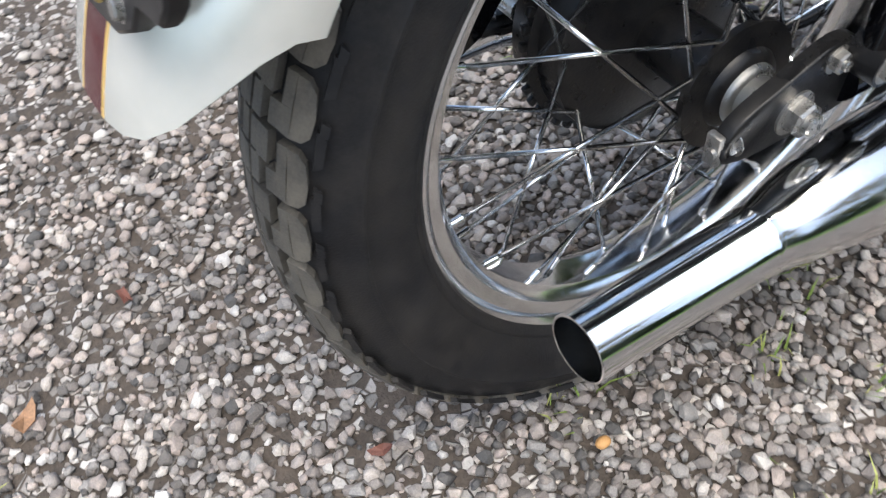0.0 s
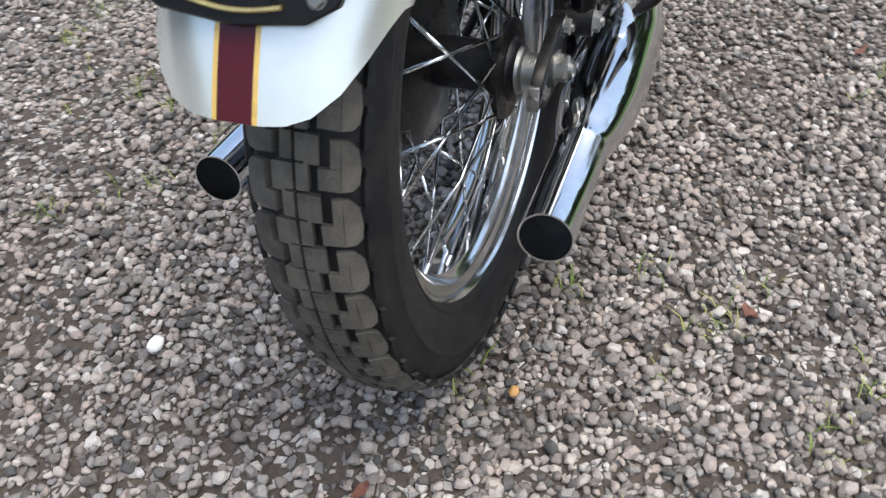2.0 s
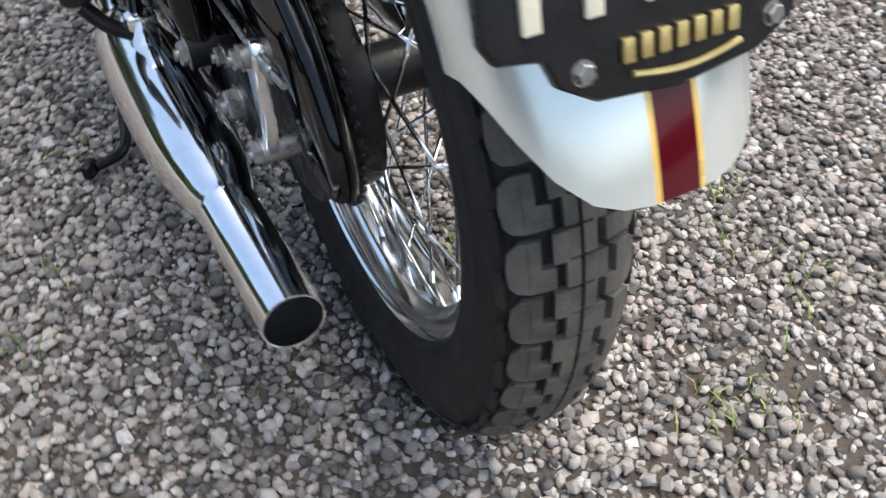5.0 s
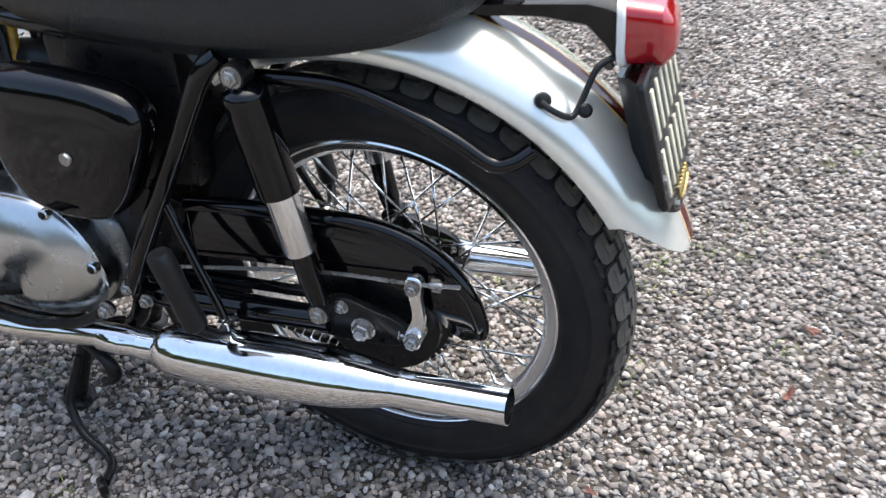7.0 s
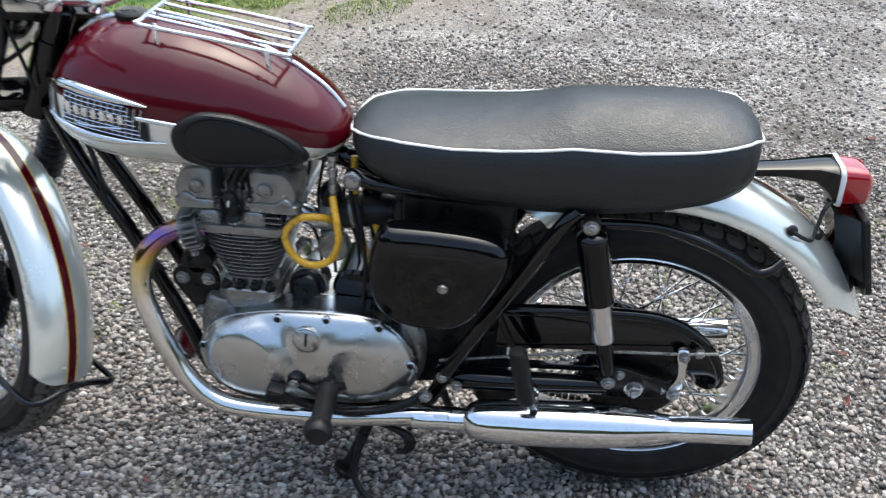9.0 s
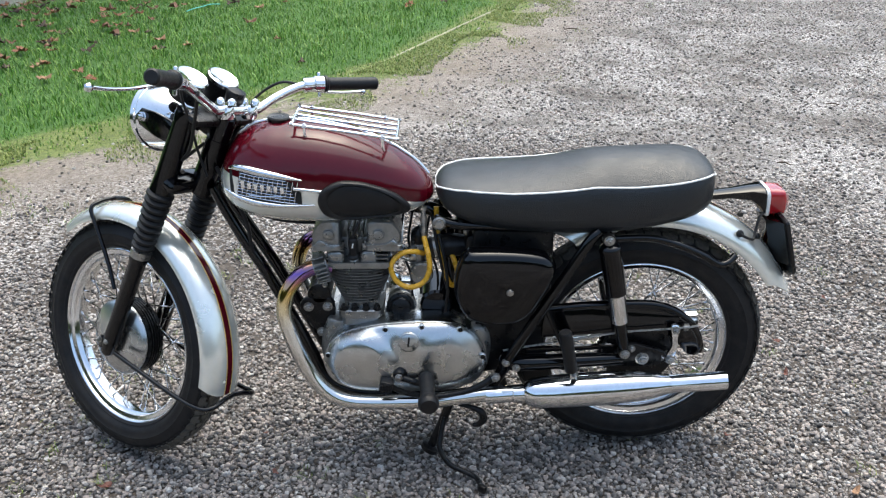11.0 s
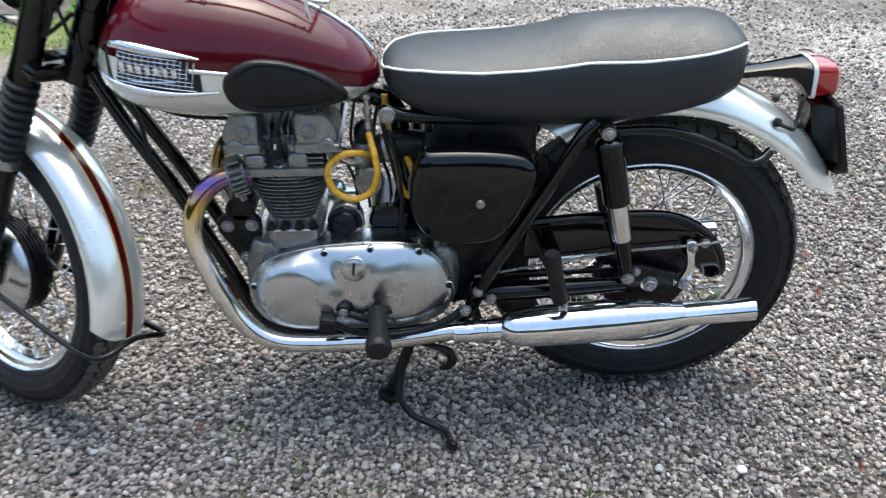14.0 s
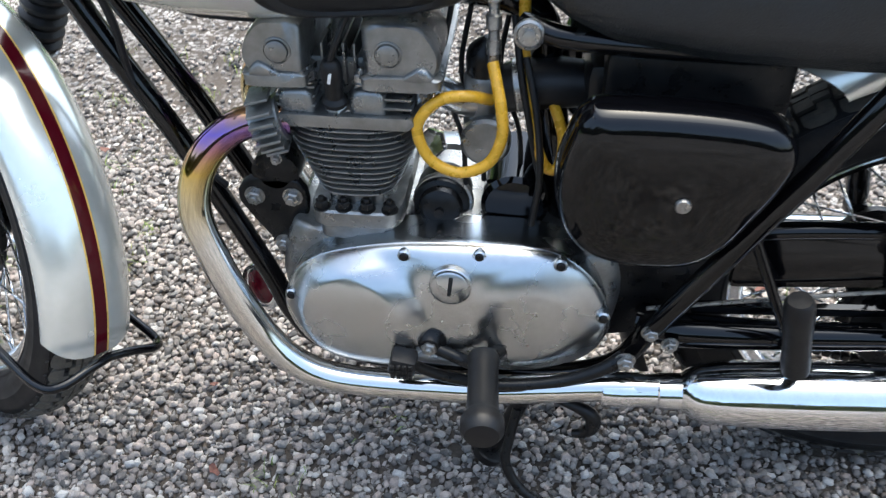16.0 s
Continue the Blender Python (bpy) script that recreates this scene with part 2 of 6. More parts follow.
def box(bm, size, m=None, bevel=0.003):
    """A block with softened edges, centred, then moved by the matrix m."""
    g = bmesh.ops.create_cube(bm, size=1.0, matrix=Matrix.Diagonal((*size, 1)))
    vs = set(g["verts"])
    if bevel:
        es = [e for e in bm.edges if e.verts[0] in vs]
        r = bmesh.ops.bevel(bm, geom=es, offset=min(bevel, min(size) * 0.45), segments=2, affect="EDGES", profile=0.5)
        vs = {v for v in vs if v.is_valid} | set(r["verts"])
    if m is not None:
        bmesh.ops.transform(bm, matrix=m, verts=list(vs))
    return bm


def nut(bm, centre, axis=(0, 1, 0), r=0.01, h=0.008, stud=0.5):
    """A hexagon nut with a chamfer and the stud's end."""
    lathe(bm, [(r * 1.25, 0), (r * 1.25, h * 0.15), (r, h * 0.16)], centre, axis, 20)
    lathe(bm, [(r, h * 0.15), (r, h * 0.85), (r * 0.85, h)], centre, axis, 6)
    if stud:
        lathe(bm, [(r * stud, h), (r * stud, h * 1.35), (r * stud * 0.8, h * 1.45)], centre, axis, 12)
    return bm


def part(name, bm, material, parent=None, label="", category="", kind="", group="", flat=False):
    bmesh.ops.recalc_face_normals(bm, faces=bm.faces[:])
    me = bpy.data.meshes.new(name)
    bm.to_mesh(me)
    bm.free()
    for m in (material if isinstance(material, (list, tuple)) else [material]):
        me.materials.append(m)
    if not flat:
        me.shade_smooth()
        me.set_sharp_from_angle(angle=radians(38))
    ob = new(name, me)
    if parent is not None:
        ob.parent = parent
        ob.matrix_parent_inverse = parent.matrix_world.inverted()
    return tagged(ob, label, category, group, kind)


def B():
    return bmesh.new()


def lerp_table(table, x):
    """Piecewise smooth interpolation in rows of (x, value)."""
    if x <= table[0][0]:
        return table[0][1]
    for (a, va), (b, vb) in zip(table, table[1:]):
        if x <= b:
            return va + (vb - va) * (x - a) / (b - a)
    return table[-1][1]


# ---- ground, gravel, lawn ----
LAWN_EDGE = [(-9.0, 0.1), (-5.0, 1.5), (-3.1, 2.42), (-2.58, 2.75), (-2.03, 3.2), (-1.25, 3.9), (-0.79, 4.65), (-0.1, 6.1), (0.6, 8.6), (1.4, 13.6), (2.0, 30.0)]


def lawn_depth(x, y):
    """How far a place lies inside the lawn (negative: on the gravel)."""
    best, sign = 1e9, -1
    for (ax, ay), (bx, by) in zip(LAWN_EDGE, LAWN_EDGE[1:]):
        dx, dy = bx - ax, by - ay
        t = min(1, max(0, ((x - ax) * dx + (y - ay) * dy) / (dx * dx + dy * dy)))
        d = math.hypot(x - ax - t * dx, y - ay - t * dy)
        if d < best:
            best, sign = d, 1 if dx * (y - ay) - dy * (x - ax) > 0 else -1
    return best * sign


def bare(x, y):
    """Where the soil shows between the stones: 0 to 1."""
    a = noise.noise(Vector((x * 1.3, y * 1.3, 3.1))) * 0.6 + noise.noise(Vector((x * 4.0, y * 4.0, 7.7))) * 0.45
    track = min(1, max(0, (-0.95 - x) / 0.5)) * min(1, max(0, (y - 0.35) / 0.5))
    fringe = max(0, min(1, 1.05 + lawn_depth(x, y) / 1.3)) if -6 < x < 1 and y > 0.2 else 0
    # Bare patches; the two at negative y also put in the motorcycle's shade.
    worn_and_shade = max(0, 1 - math.hypot((x + 0.35) / 0.6, (y + 0.62) / 0.38)) + max(0, 1 - math.hypot((x + 0.75) / 0.5, (y - 0.42) / 0.3))
    worn_and_shade += 0.75 * max(0, 1 - math.hypot((x - 0.0) / 0.85, (y + 0.6) / 0.42))
    return min(1, max(0, a * 1.6 + 0.1 + 0.55 * track + 0.8 * fringe + 0.7 * min(1, worn_and_shade)))


def ground_height(x, y):
    z = noise.noise(Vector((x * 0.5, y * 0.5, 0.3))) * 0.012 + noise.noise(Vector((x * 3, y * 3, 1.3))) * 0.004
    r = math.hypot(x, y)
    return z * min(1, max(0.15, (r - 0.3) / 2.0)) - 0.015


def ground_material():
    m = mat("soil_and_gravel", (0.054, 0.043, 0.034), 0.9, var=0.5, scale=16, bump=0.9, bump_scale=260)
    n, link = m.node_tree.nodes, m.node_tree.links.new
    b, co = n["Principled BSDF"], n["Texture Coordinate"]
    vor = n.new("ShaderNodeTexVoronoi")
    vor.inputs["Scale"].default_value = 78
    edge = n.new("ShaderNodeTexVoronoi")
    edge.feature = "DISTANCE_TO_EDGE"
    edge.inputs["Scale"].default_value = 78
    for v in (vor, edge):
        link(co.outputs["Object"], v.inputs["Vector"])
    sep = n.new("ShaderNodeSeparateColor")
    link(vor.outputs["Color"], sep.inputs[0])
    # Paler than the loose stones, to put the far yard's brighter light in.
    ramp = n.new("ShaderNodeValToRGB")
    e = ramp.color_ramp.elements
    e[0].color, e[1].color = (0.17, 0.165, 0.158, 1), (0.58, 0.556, 0.525, 1)
    x = e.new(0.5)
    x.color = (0.36, 0.34, 0.322, 1)
    link(sep.outputs[0], ramp.inputs["Fac"])
    # soil shows through where the stones thin out
    thin = n.new("ShaderNodeTexNoise")
    thin.inputs["Scale"].default_value, thin.inputs["Detail"].default_value, thin.inputs["Roughness"].default_value = 1.6, 9, 0.7
    link(co.outputs["Object"], thin.inputs["Vector"])
    gap = n.new("ShaderNodeMapRange")
    gap.inputs["From Min"].default_value, gap.inputs["From Max"].default_value = 0.02, 0.1
    link(edge.outputs["Distance"], gap.inputs["Value"])
    cover = n.new("ShaderNodeMapRange")
    cover.inputs["From Min"].default_value, cover.inputs["From Max"].default_value = 0.66, 0.42
    link(thin.outputs["Fac"], cover.inputs["Value"])
    far = n.new("ShaderNodeAttribute")
    far.attribute_name = "stones"
    f0 = n.new("ShaderNodeMath")
    f0.operation = "MULTIPLY"
    link(gap.outputs["Result"], f0.inputs[0])
    link(cover.outputs["Result"], f0.inputs[1])
    # only some of the small stones stand clear of the soil where it is bare
    share = n.new("ShaderNodeMath")
    share.operation = "MULTIPLY_ADD"
    share.inputs[1].default_value, share.inputs[2].default_value = 0.85, 0.15
    link(far.outputs["Fac"], share.inputs[0])
    keep = n.new("ShaderNodeMath")
    keep.operation = "LESS_THAN"
    link(sep.outputs[2], keep.inputs[0])
    link(share.outputs[0], keep.inputs[1])
    f1 = n.new("ShaderNodeMath")
    f1.operation = "MULTIPLY"
    link(f0.outputs[0], f1.inputs[0])
    link(keep.outputs[0], f1.inputs[1])
    mix = n.new("ShaderNodeMix")
    mix.data_type = "RGBA"
    link(f1.outputs[0], mix.inputs["Factor"])
    link(n["Hue/Saturation/Value"].outputs["Color"], mix.inputs["A"])
    link(ramp.outputs["Color"], mix.inputs["B"])
    # moss and low weeds
    moss = n.new("ShaderNodeAttribute")
    moss.attribute_name = "moss"
    mn = n.new("ShaderNodeTexNoise")
    mn.inputs["Scale"].default_value, mn.inputs["Detail"].default_value, mn.inputs["Roughness"].default_value = 11, 10, 0.85
    link(co.outputs["Object"], mn.inputs["Vector"])
    ms = n.new("ShaderNodeMath")
    ms.operation = "ADD"
    link(moss.outputs["Fac"], ms.inputs[0])
    link(mn.outputs["Fac"], ms.inputs[1])
    mm = n.new("ShaderNodeMapRange")
    mm.inputs["From Min"].default_value, mm.inputs["From Max"].default_value = 0.93, 1.04
    link(ms.outputs[0], mm.inputs["Value"])
    # dry trodden earth towards the lawn
    dry = n.new("ShaderNodeMapRange")
    dry.inputs["From Min"].default_value, dry.inputs["From Max"].default_value = 0.12, 0.42
    dry.inputs["To Max"].default_value = 0.8
    link(moss.outputs["Fac"], dry.inputs["Value"])
    earth = n.new("ShaderNodeMix")
    earth.data_type = "RGBA"
    link(dry.outputs["Result"], earth.inputs["Factor"])
    link(mix.outputs["Result"], earth.inputs["A"])
    crumb = n.new("ShaderNodeTexNoise")
    crumb.inputs["Scale"].default_value, crumb.inputs["Detail"].default_value, crumb.inputs["Roughness"].default_value = 45, 8, 0.8
    link(co.outputs["Object"], crumb.inputs["Vector"])
    tan = n.new("ShaderNodeValToRGB")
    tan.color_ramp.elements[0].position, tan.color_ramp.elements[1].position = 0.36, 0.64
    tan.color_ramp.elements[0].color, tan.color_ramp.elements[1].color = (0.1, 0.08, 0.058, 1), (0.33, 0.275, 0.22, 1)
    link(crumb.outputs["Fac"], tan.inputs["Fac"])
    link(tan.outputs["Color"], earth.inputs["B"])
    green = n.new("ShaderNodeMix")
    green.data_type = "RGBA"
    tuft = n.new("ShaderNodeValToRGB")
    tuft.color_ramp.elements[0].position, tuft.color_ramp.elements[1].position = 0.36, 0.64
    tuft.color_ramp.elements[0].color, tuft.color_ramp.elements[1].color = (0.05, 0.07, 0.018, 1), (0.19, 0.225, 0.055, 1)
    link(crumb.outputs["Fac"], tuft.inputs["Fac"])
    link(tuft.outputs["Color"], green.inputs["B"])
    link(mm.outputs["Result"], green.inputs["Factor"])
    link(earth.outputs["Result"], green.inputs["A"])
    turf = n.new("ShaderNodeMapRange")
    turf.inputs["From Min"].default_value, turf.inputs["From Max"].default_value = 0.9, 1.0
    link(moss.outputs["Fac"], turf.inputs["Value"])
    sod = n.new("ShaderNodeMix")
    sod.data_type = "RGBA"
    sod.inputs["B"].default_value = (0.045, 0.11, 0.012, 1)
    link(turf.outputs["Result"], sod.inputs["Factor"])
    link(green.outputs["Result"], sod.inputs["A"])
    link(sod.outputs["Result"], b.inputs["Base Color"])
    bp = n.new("ShaderNodeBump")
    bp.inputs["Strength"].default_value, bp.inputs["Distance"].default_value = 0.8, 0.008
    hm = n.new("ShaderNodeMath")
    hm.operation = "MULTIPLY_ADD"
    hm.inputs[2].default_value = 0
    link(f1.outputs[0], hm.inputs[0])
    link(sep.outputs[1], hm.inputs[1])
    link(hm.outputs[0], bp.inputs["Height"])
    link(n["Bump"].outputs["Normal"], bp.inputs["Normal"])
    link(bp.outputs["Normal"], b.inputs["Normal"])
    return m


def laid(x, y):
    """How fully the yard round the motorcycle is laid with loose stones: 0 to 1, fading at its rim."""
    rim = 2.35 + 0.5 * noise.noise(Vector((x * 1.1, y * 1.1, 6.0)))
    return min(1, max(0, (rim - math.hypot((x + 0.45) / 1.0, (y - 0.55) / 1.0)) / 0.8))


def build_ground():
    ax = np.concatenate([[-400, -150, -60, -30, -18, -12], np.arange(-9, 6.01, 0.1), [8, 12, 18, 30, 60, 150, 400]])
    ay = np.concatenate([[-400, -150, -60, -30, -15, -8, -5], np.arange(-3, 12.01, 0.1), [14, 18, 30, 60, 150, 400]])
    nx, ny = len(ax), len(ay)
    vs = [(x, y, ground_height(x, y)) for y in ay for x in ax]
    fs = [(j * nx + i, j * nx + i + 1, (j + 1) * nx + i + 1, (j + 1) * nx + i) for j in range(ny - 1) for i in range(nx - 1)]
    me = bpy.data.meshes.new("ground")
    me.from_pydata(vs, [], fs)
    me.shade_smooth()
    moss = me.attributes.new("moss", "FLOAT", "POINT")
    stones = me.attributes.new("stones", "FLOAT", "POINT")
    mv, sv = [], []
    for x, y, z in vs:
        d = lawn_depth(x, y)
        edge = d + 0.16 * noise.noise(Vector((x * 2.3, y * 2.3, 8.0)))
        v = max(0, 0.52 + 0.26 * d) if edge < -0.3 else min(1.0, 0.5 + (edge + 0.3) * 1.1)
        if y < 1.6 and x > -1.6:
            v = min(v, 0.26)
        mv.append(v)
        sv.append(1.0 - 0.6 * laid(x, y))
    moss.data.foreach_set("value", mv)
    stones.data.foreach_set("value", sv)
    me.materials.append(ground_material())
    ob = new("ground", me)
    return tagged(ob, "gravelled yard of pinkish-grey stones over brown soil", "ground", kind="structure")


build_ground()


def stone_shapes(count=24):
    """Rough angular stones of unit size: hulls of a few scattered points."""
    rng = np.random.RandomState(4)
    shapes = []
    for k in range(count):
        bm = bmesh.new()
        n = rng.randint(10, 13)
        for q in range(n):
            z = 1 - 2 * (q + 0.5) / n
            a = q * 2.39996 + rng.uniform(-0.45, 0.45)
            r = math.sqrt(1 - z * z)
            bm.verts.new(Vector((math.cos(a) * r, math.sin(a) * r, z + rng.uniform(-0.1, 0.1))).normalized() * rng.uniform(0.86, 1.08))
        bmesh.ops.convex_hull(bm, input=bm.verts[:])
        bmesh.ops.triangulate(bm, faces=bm.faces[:])
        bm.verts.index_update()
        v = np.array([x.co[:] for x in bm.verts]) * np.array([1.05, rng.uniform(0.7, 1.0), rng.uniform(0.55, 0.8)])
        f = np.array([[q.index for q in g.verts] for g in bm.faces])
        bm.free()
        shapes.append((v, f))
    return shapes


def gravel_material():
    m = mat("gravel_stone", (0.42, 0.37, 0.345), 0.8, var=0.3, scale=70, bump=0.5, bump_scale=700)
    n, link = m.node_tree.nodes, m.node_tree.links.new
    geo = n.new("ShaderNodeNewGeometry")
    ramp = n.new("ShaderNodeValToRGB")
    e = ramp.color_ramp.elements
    e[0].color, e[1].color = (0.06, 0.058, 0.056, 1), (0.46, 0.44, 0.415, 1)
    for p, c in ((0.12, (0.105, 0.096, 0.088, 1)), (0.35, (0.195, 0.168, 0.15, 1)), (0.52, (0.222, 0.212, 0.2, 1)), (0.72, (0.305, 0.253, 0.222, 1)), (0.92, (0.37, 0.338, 0.302, 1))):
        x = e.new(p)
        x.color = c
    link(geo.outputs["Random Per Island"], ramp.inputs["Fac"])
    link(ramp.outputs["Color"], n["Hue/Saturation/Value"].inputs["Color"])
    return m


def scatter_stones(name, spots, material, label, category="gravel"):
    """spots: rows of (x, y, z, size, turn, tip, shape)."""
    shapes = stone_shapes()
    V, F, base = [], [], 0
    for x, y, z, s, turn, tip, k in spots:
        v, f = shapes[int(k)]
        c, si, ct, st = math.cos(turn), math.sin(turn), math.cos(tip), math.sin(tip)
        R = np.array([[c, -si * ct, si * st], [si, c * ct, -c * st], [0, st, ct]])
        V.append(v @ R.T * s + (x, y, z))
        F.append(f + base)
        base += len(v)
    V, F = np.concatenate(V), np.concatenate(F)
    me = bpy.data.meshes.new(name)
    me.vertices.add(len(V))
    me.vertices.foreach_set("co", V.ravel())
    me.loops.add(F.size)
    me.loops.foreach_set("vertex_index", F.ravel().astype(np.int32))
    me.polygons.add(len(F))
    me.polygons.foreach_set("loop_start", np.arange(0, F.size, 3, dtype=np.int32))
    me.update(calc_edges=True)
    # part of the facets stay flat, the others are worn round
    sharp = me.attributes.new("sharp_face", "BOOLEAN", "FACE")
    sharp.data.foreach_set("value", np.random.RandomState(9).rand(len(F)) < 0.5)
    me.materials.append(material)
    return tagged(new(name, me), label, category, kind="stuff")


def under_tyre(x, y):
    """The patch that the rear wheel has pressed down."""
    return abs(x) < 0.055 and abs(y - 0.018) < 0.04


def build_gravel():
    rng = np.random.RandomState(11)
    spots = []
    step = 0.012
    for y in np.arange(-1.9, 3.0, step):
        for x in np.arange(-3.0, 2.1, step):
            if rng.rand() > laid(x, y):
                continue
            # the closest strip is laid densest
            near = max(abs(x + 0.45) - 1.05, abs(y + 0.05) - 0.75)
            if near > 0 and rng.rand() > 0.74 - 0.22 * min(1, near):
                continue
            px, py = x + rng.uniform(-0.5, 0.5) * step, y + rng.uniform(-0.5, 0.5) * step
            b = bare(px, py)
            if under_tyre(px, py):
                continue
            if rng.rand() < b * 0.85 or lawn_depth(px, py) > -0.12:
                continue
            s = float(np.clip(rng.lognormal(math.log(0.0072), 0.24), 0.004, 0.0115))
            spots.append((px, py, ground_height(px, py) + s * rng.uniform(0.25, 0.9), s, rng.uniform(0, 6.28), rng.normal() * 0.5, rng.randint(24)))
    # small chips fill the gaps round the motorcycle
    step = 0.0105
    for y in np.arange(-0.95, 0.95, step):
        for x in np.arange(-1.6, 0.95, step):
            px, py = x + rng.uniform(-0.5, 0.5) * step, y + rng.uniform(-0.5, 0.5) * step
            if rng.rand() < 0.42 + bare(px, py) * 0.3 or under_tyre(px, py):
                continue
            s = float(np.clip(rng.lognormal(math.log(0.0046), 0.35), 0.0022, 0.0085))
            spots.append((px, py, ground_height(px, py) + s * rng.uniform(-0.1, 0.5), s, rng.uniform(0, 6.28), rng.normal() * 0.4, rng.randint(24)))
    # thinner cover out to the far side of the yard
    step = 0.025
    for y in np.arange(-2.4, 7.2, step):
        for x in np.arange(-3.4, 4.4, step):
            if x > 2.2 + 0.36 * y or rng.rand() > 0.6 * (1 - 0.9 * laid(x, y)):
                continue
            px, py = x + rng.uniform(-0.5, 0.5) * step, y + rng.uniform(-0.5, 0.5) * step
            d = lawn_depth(px, py)
            if d > -0.1 or rng.rand() < bare(px, py) * 0.8 or rng.rand() > 0.25 - d * 0.6:
                continue
            s = float(np.clip(rng.lognormal(math.log(0.0088), 0.3), 0.005, 0.014))
            spots.append((px, py, ground_height(px, py) + s * rng.uniform(0.05, 0.5), s, rng.uniform(0, 6.28), rng.normal() * 0.4, rng.randint(24)))
    return scatter_stones("gravel", spots, gravel_material(), "loose pinkish-grey angular gravel scattered over brown soil")


build_gravel()


# ---- the motorcycle ----
bike = new("motorcycle")
bike.location = (-0.68, 0, 0)
bpy.context.view_layer.update()
tagged(bike, "vintage burgundy and silver motorcycle on its stand on gravel", "motorcycle")

# the steered front end: everything in it is built straight ahead, then turned
RAKE, STEER = radians(24.2), radians(-35.7)
FRONT = Vector((-1.364, 0, 0.3288))
UP = Vector((math.sin(RAKE), 0, math.cos(RAKE)))
BACK = Vector((math.cos(RAKE), 0, -math.sin(RAKE)))
HEAD = FRONT + BACK * 0.0528
TURN = Matrix.Translation(HEAD) @ Matrix.Rotation(STEER, 4, UP) @ Matrix.Translation(-HEAD)


def fpart(name, bm, material, parent=bike, label=""):
    bm.transform(TURN)
    return part(name, bm, material, parent, label)


def tyre_profile(r_out, half, rim_r):
    """Outer line of the tyre as (radius, side) from bead to bead."""
    h = r_out
    b = rim_r
    return [(b - 0.004, half * 0.6), (b + 0.002, half * 0.72), (b + 0.005, half * 0.79), (b + 0.006, half * 0.815), (b + 0.008, half * 0.825), (b + 0.0092, half * 0.815), (b + 0.014, half * 0.88), (h - 0.066, half * 0.985), (h - 0.058, half * 1.005), (h - 0.047, half * 1.005),
            (h - 0.0455, half * 1.025), (h - 0.0435, half * 1.02), (h - 0.042, half * 0.99), (h - 0.03, half * 0.94),
            (h - 0.02, half * 0.84), (h - 0.0125, half * 0.66), (h - 0.0085, half * 0.42), (h - 0.0065, 0.0)]


def crown(r_out, half, v):
    """Place on the tread at the arc length v from the middle: (radius, side)."""
    R = half * 1.12
    a = v / R
    return r_out - R * 0.62 * (1 - math.cos(a)), R * math.sin(a)


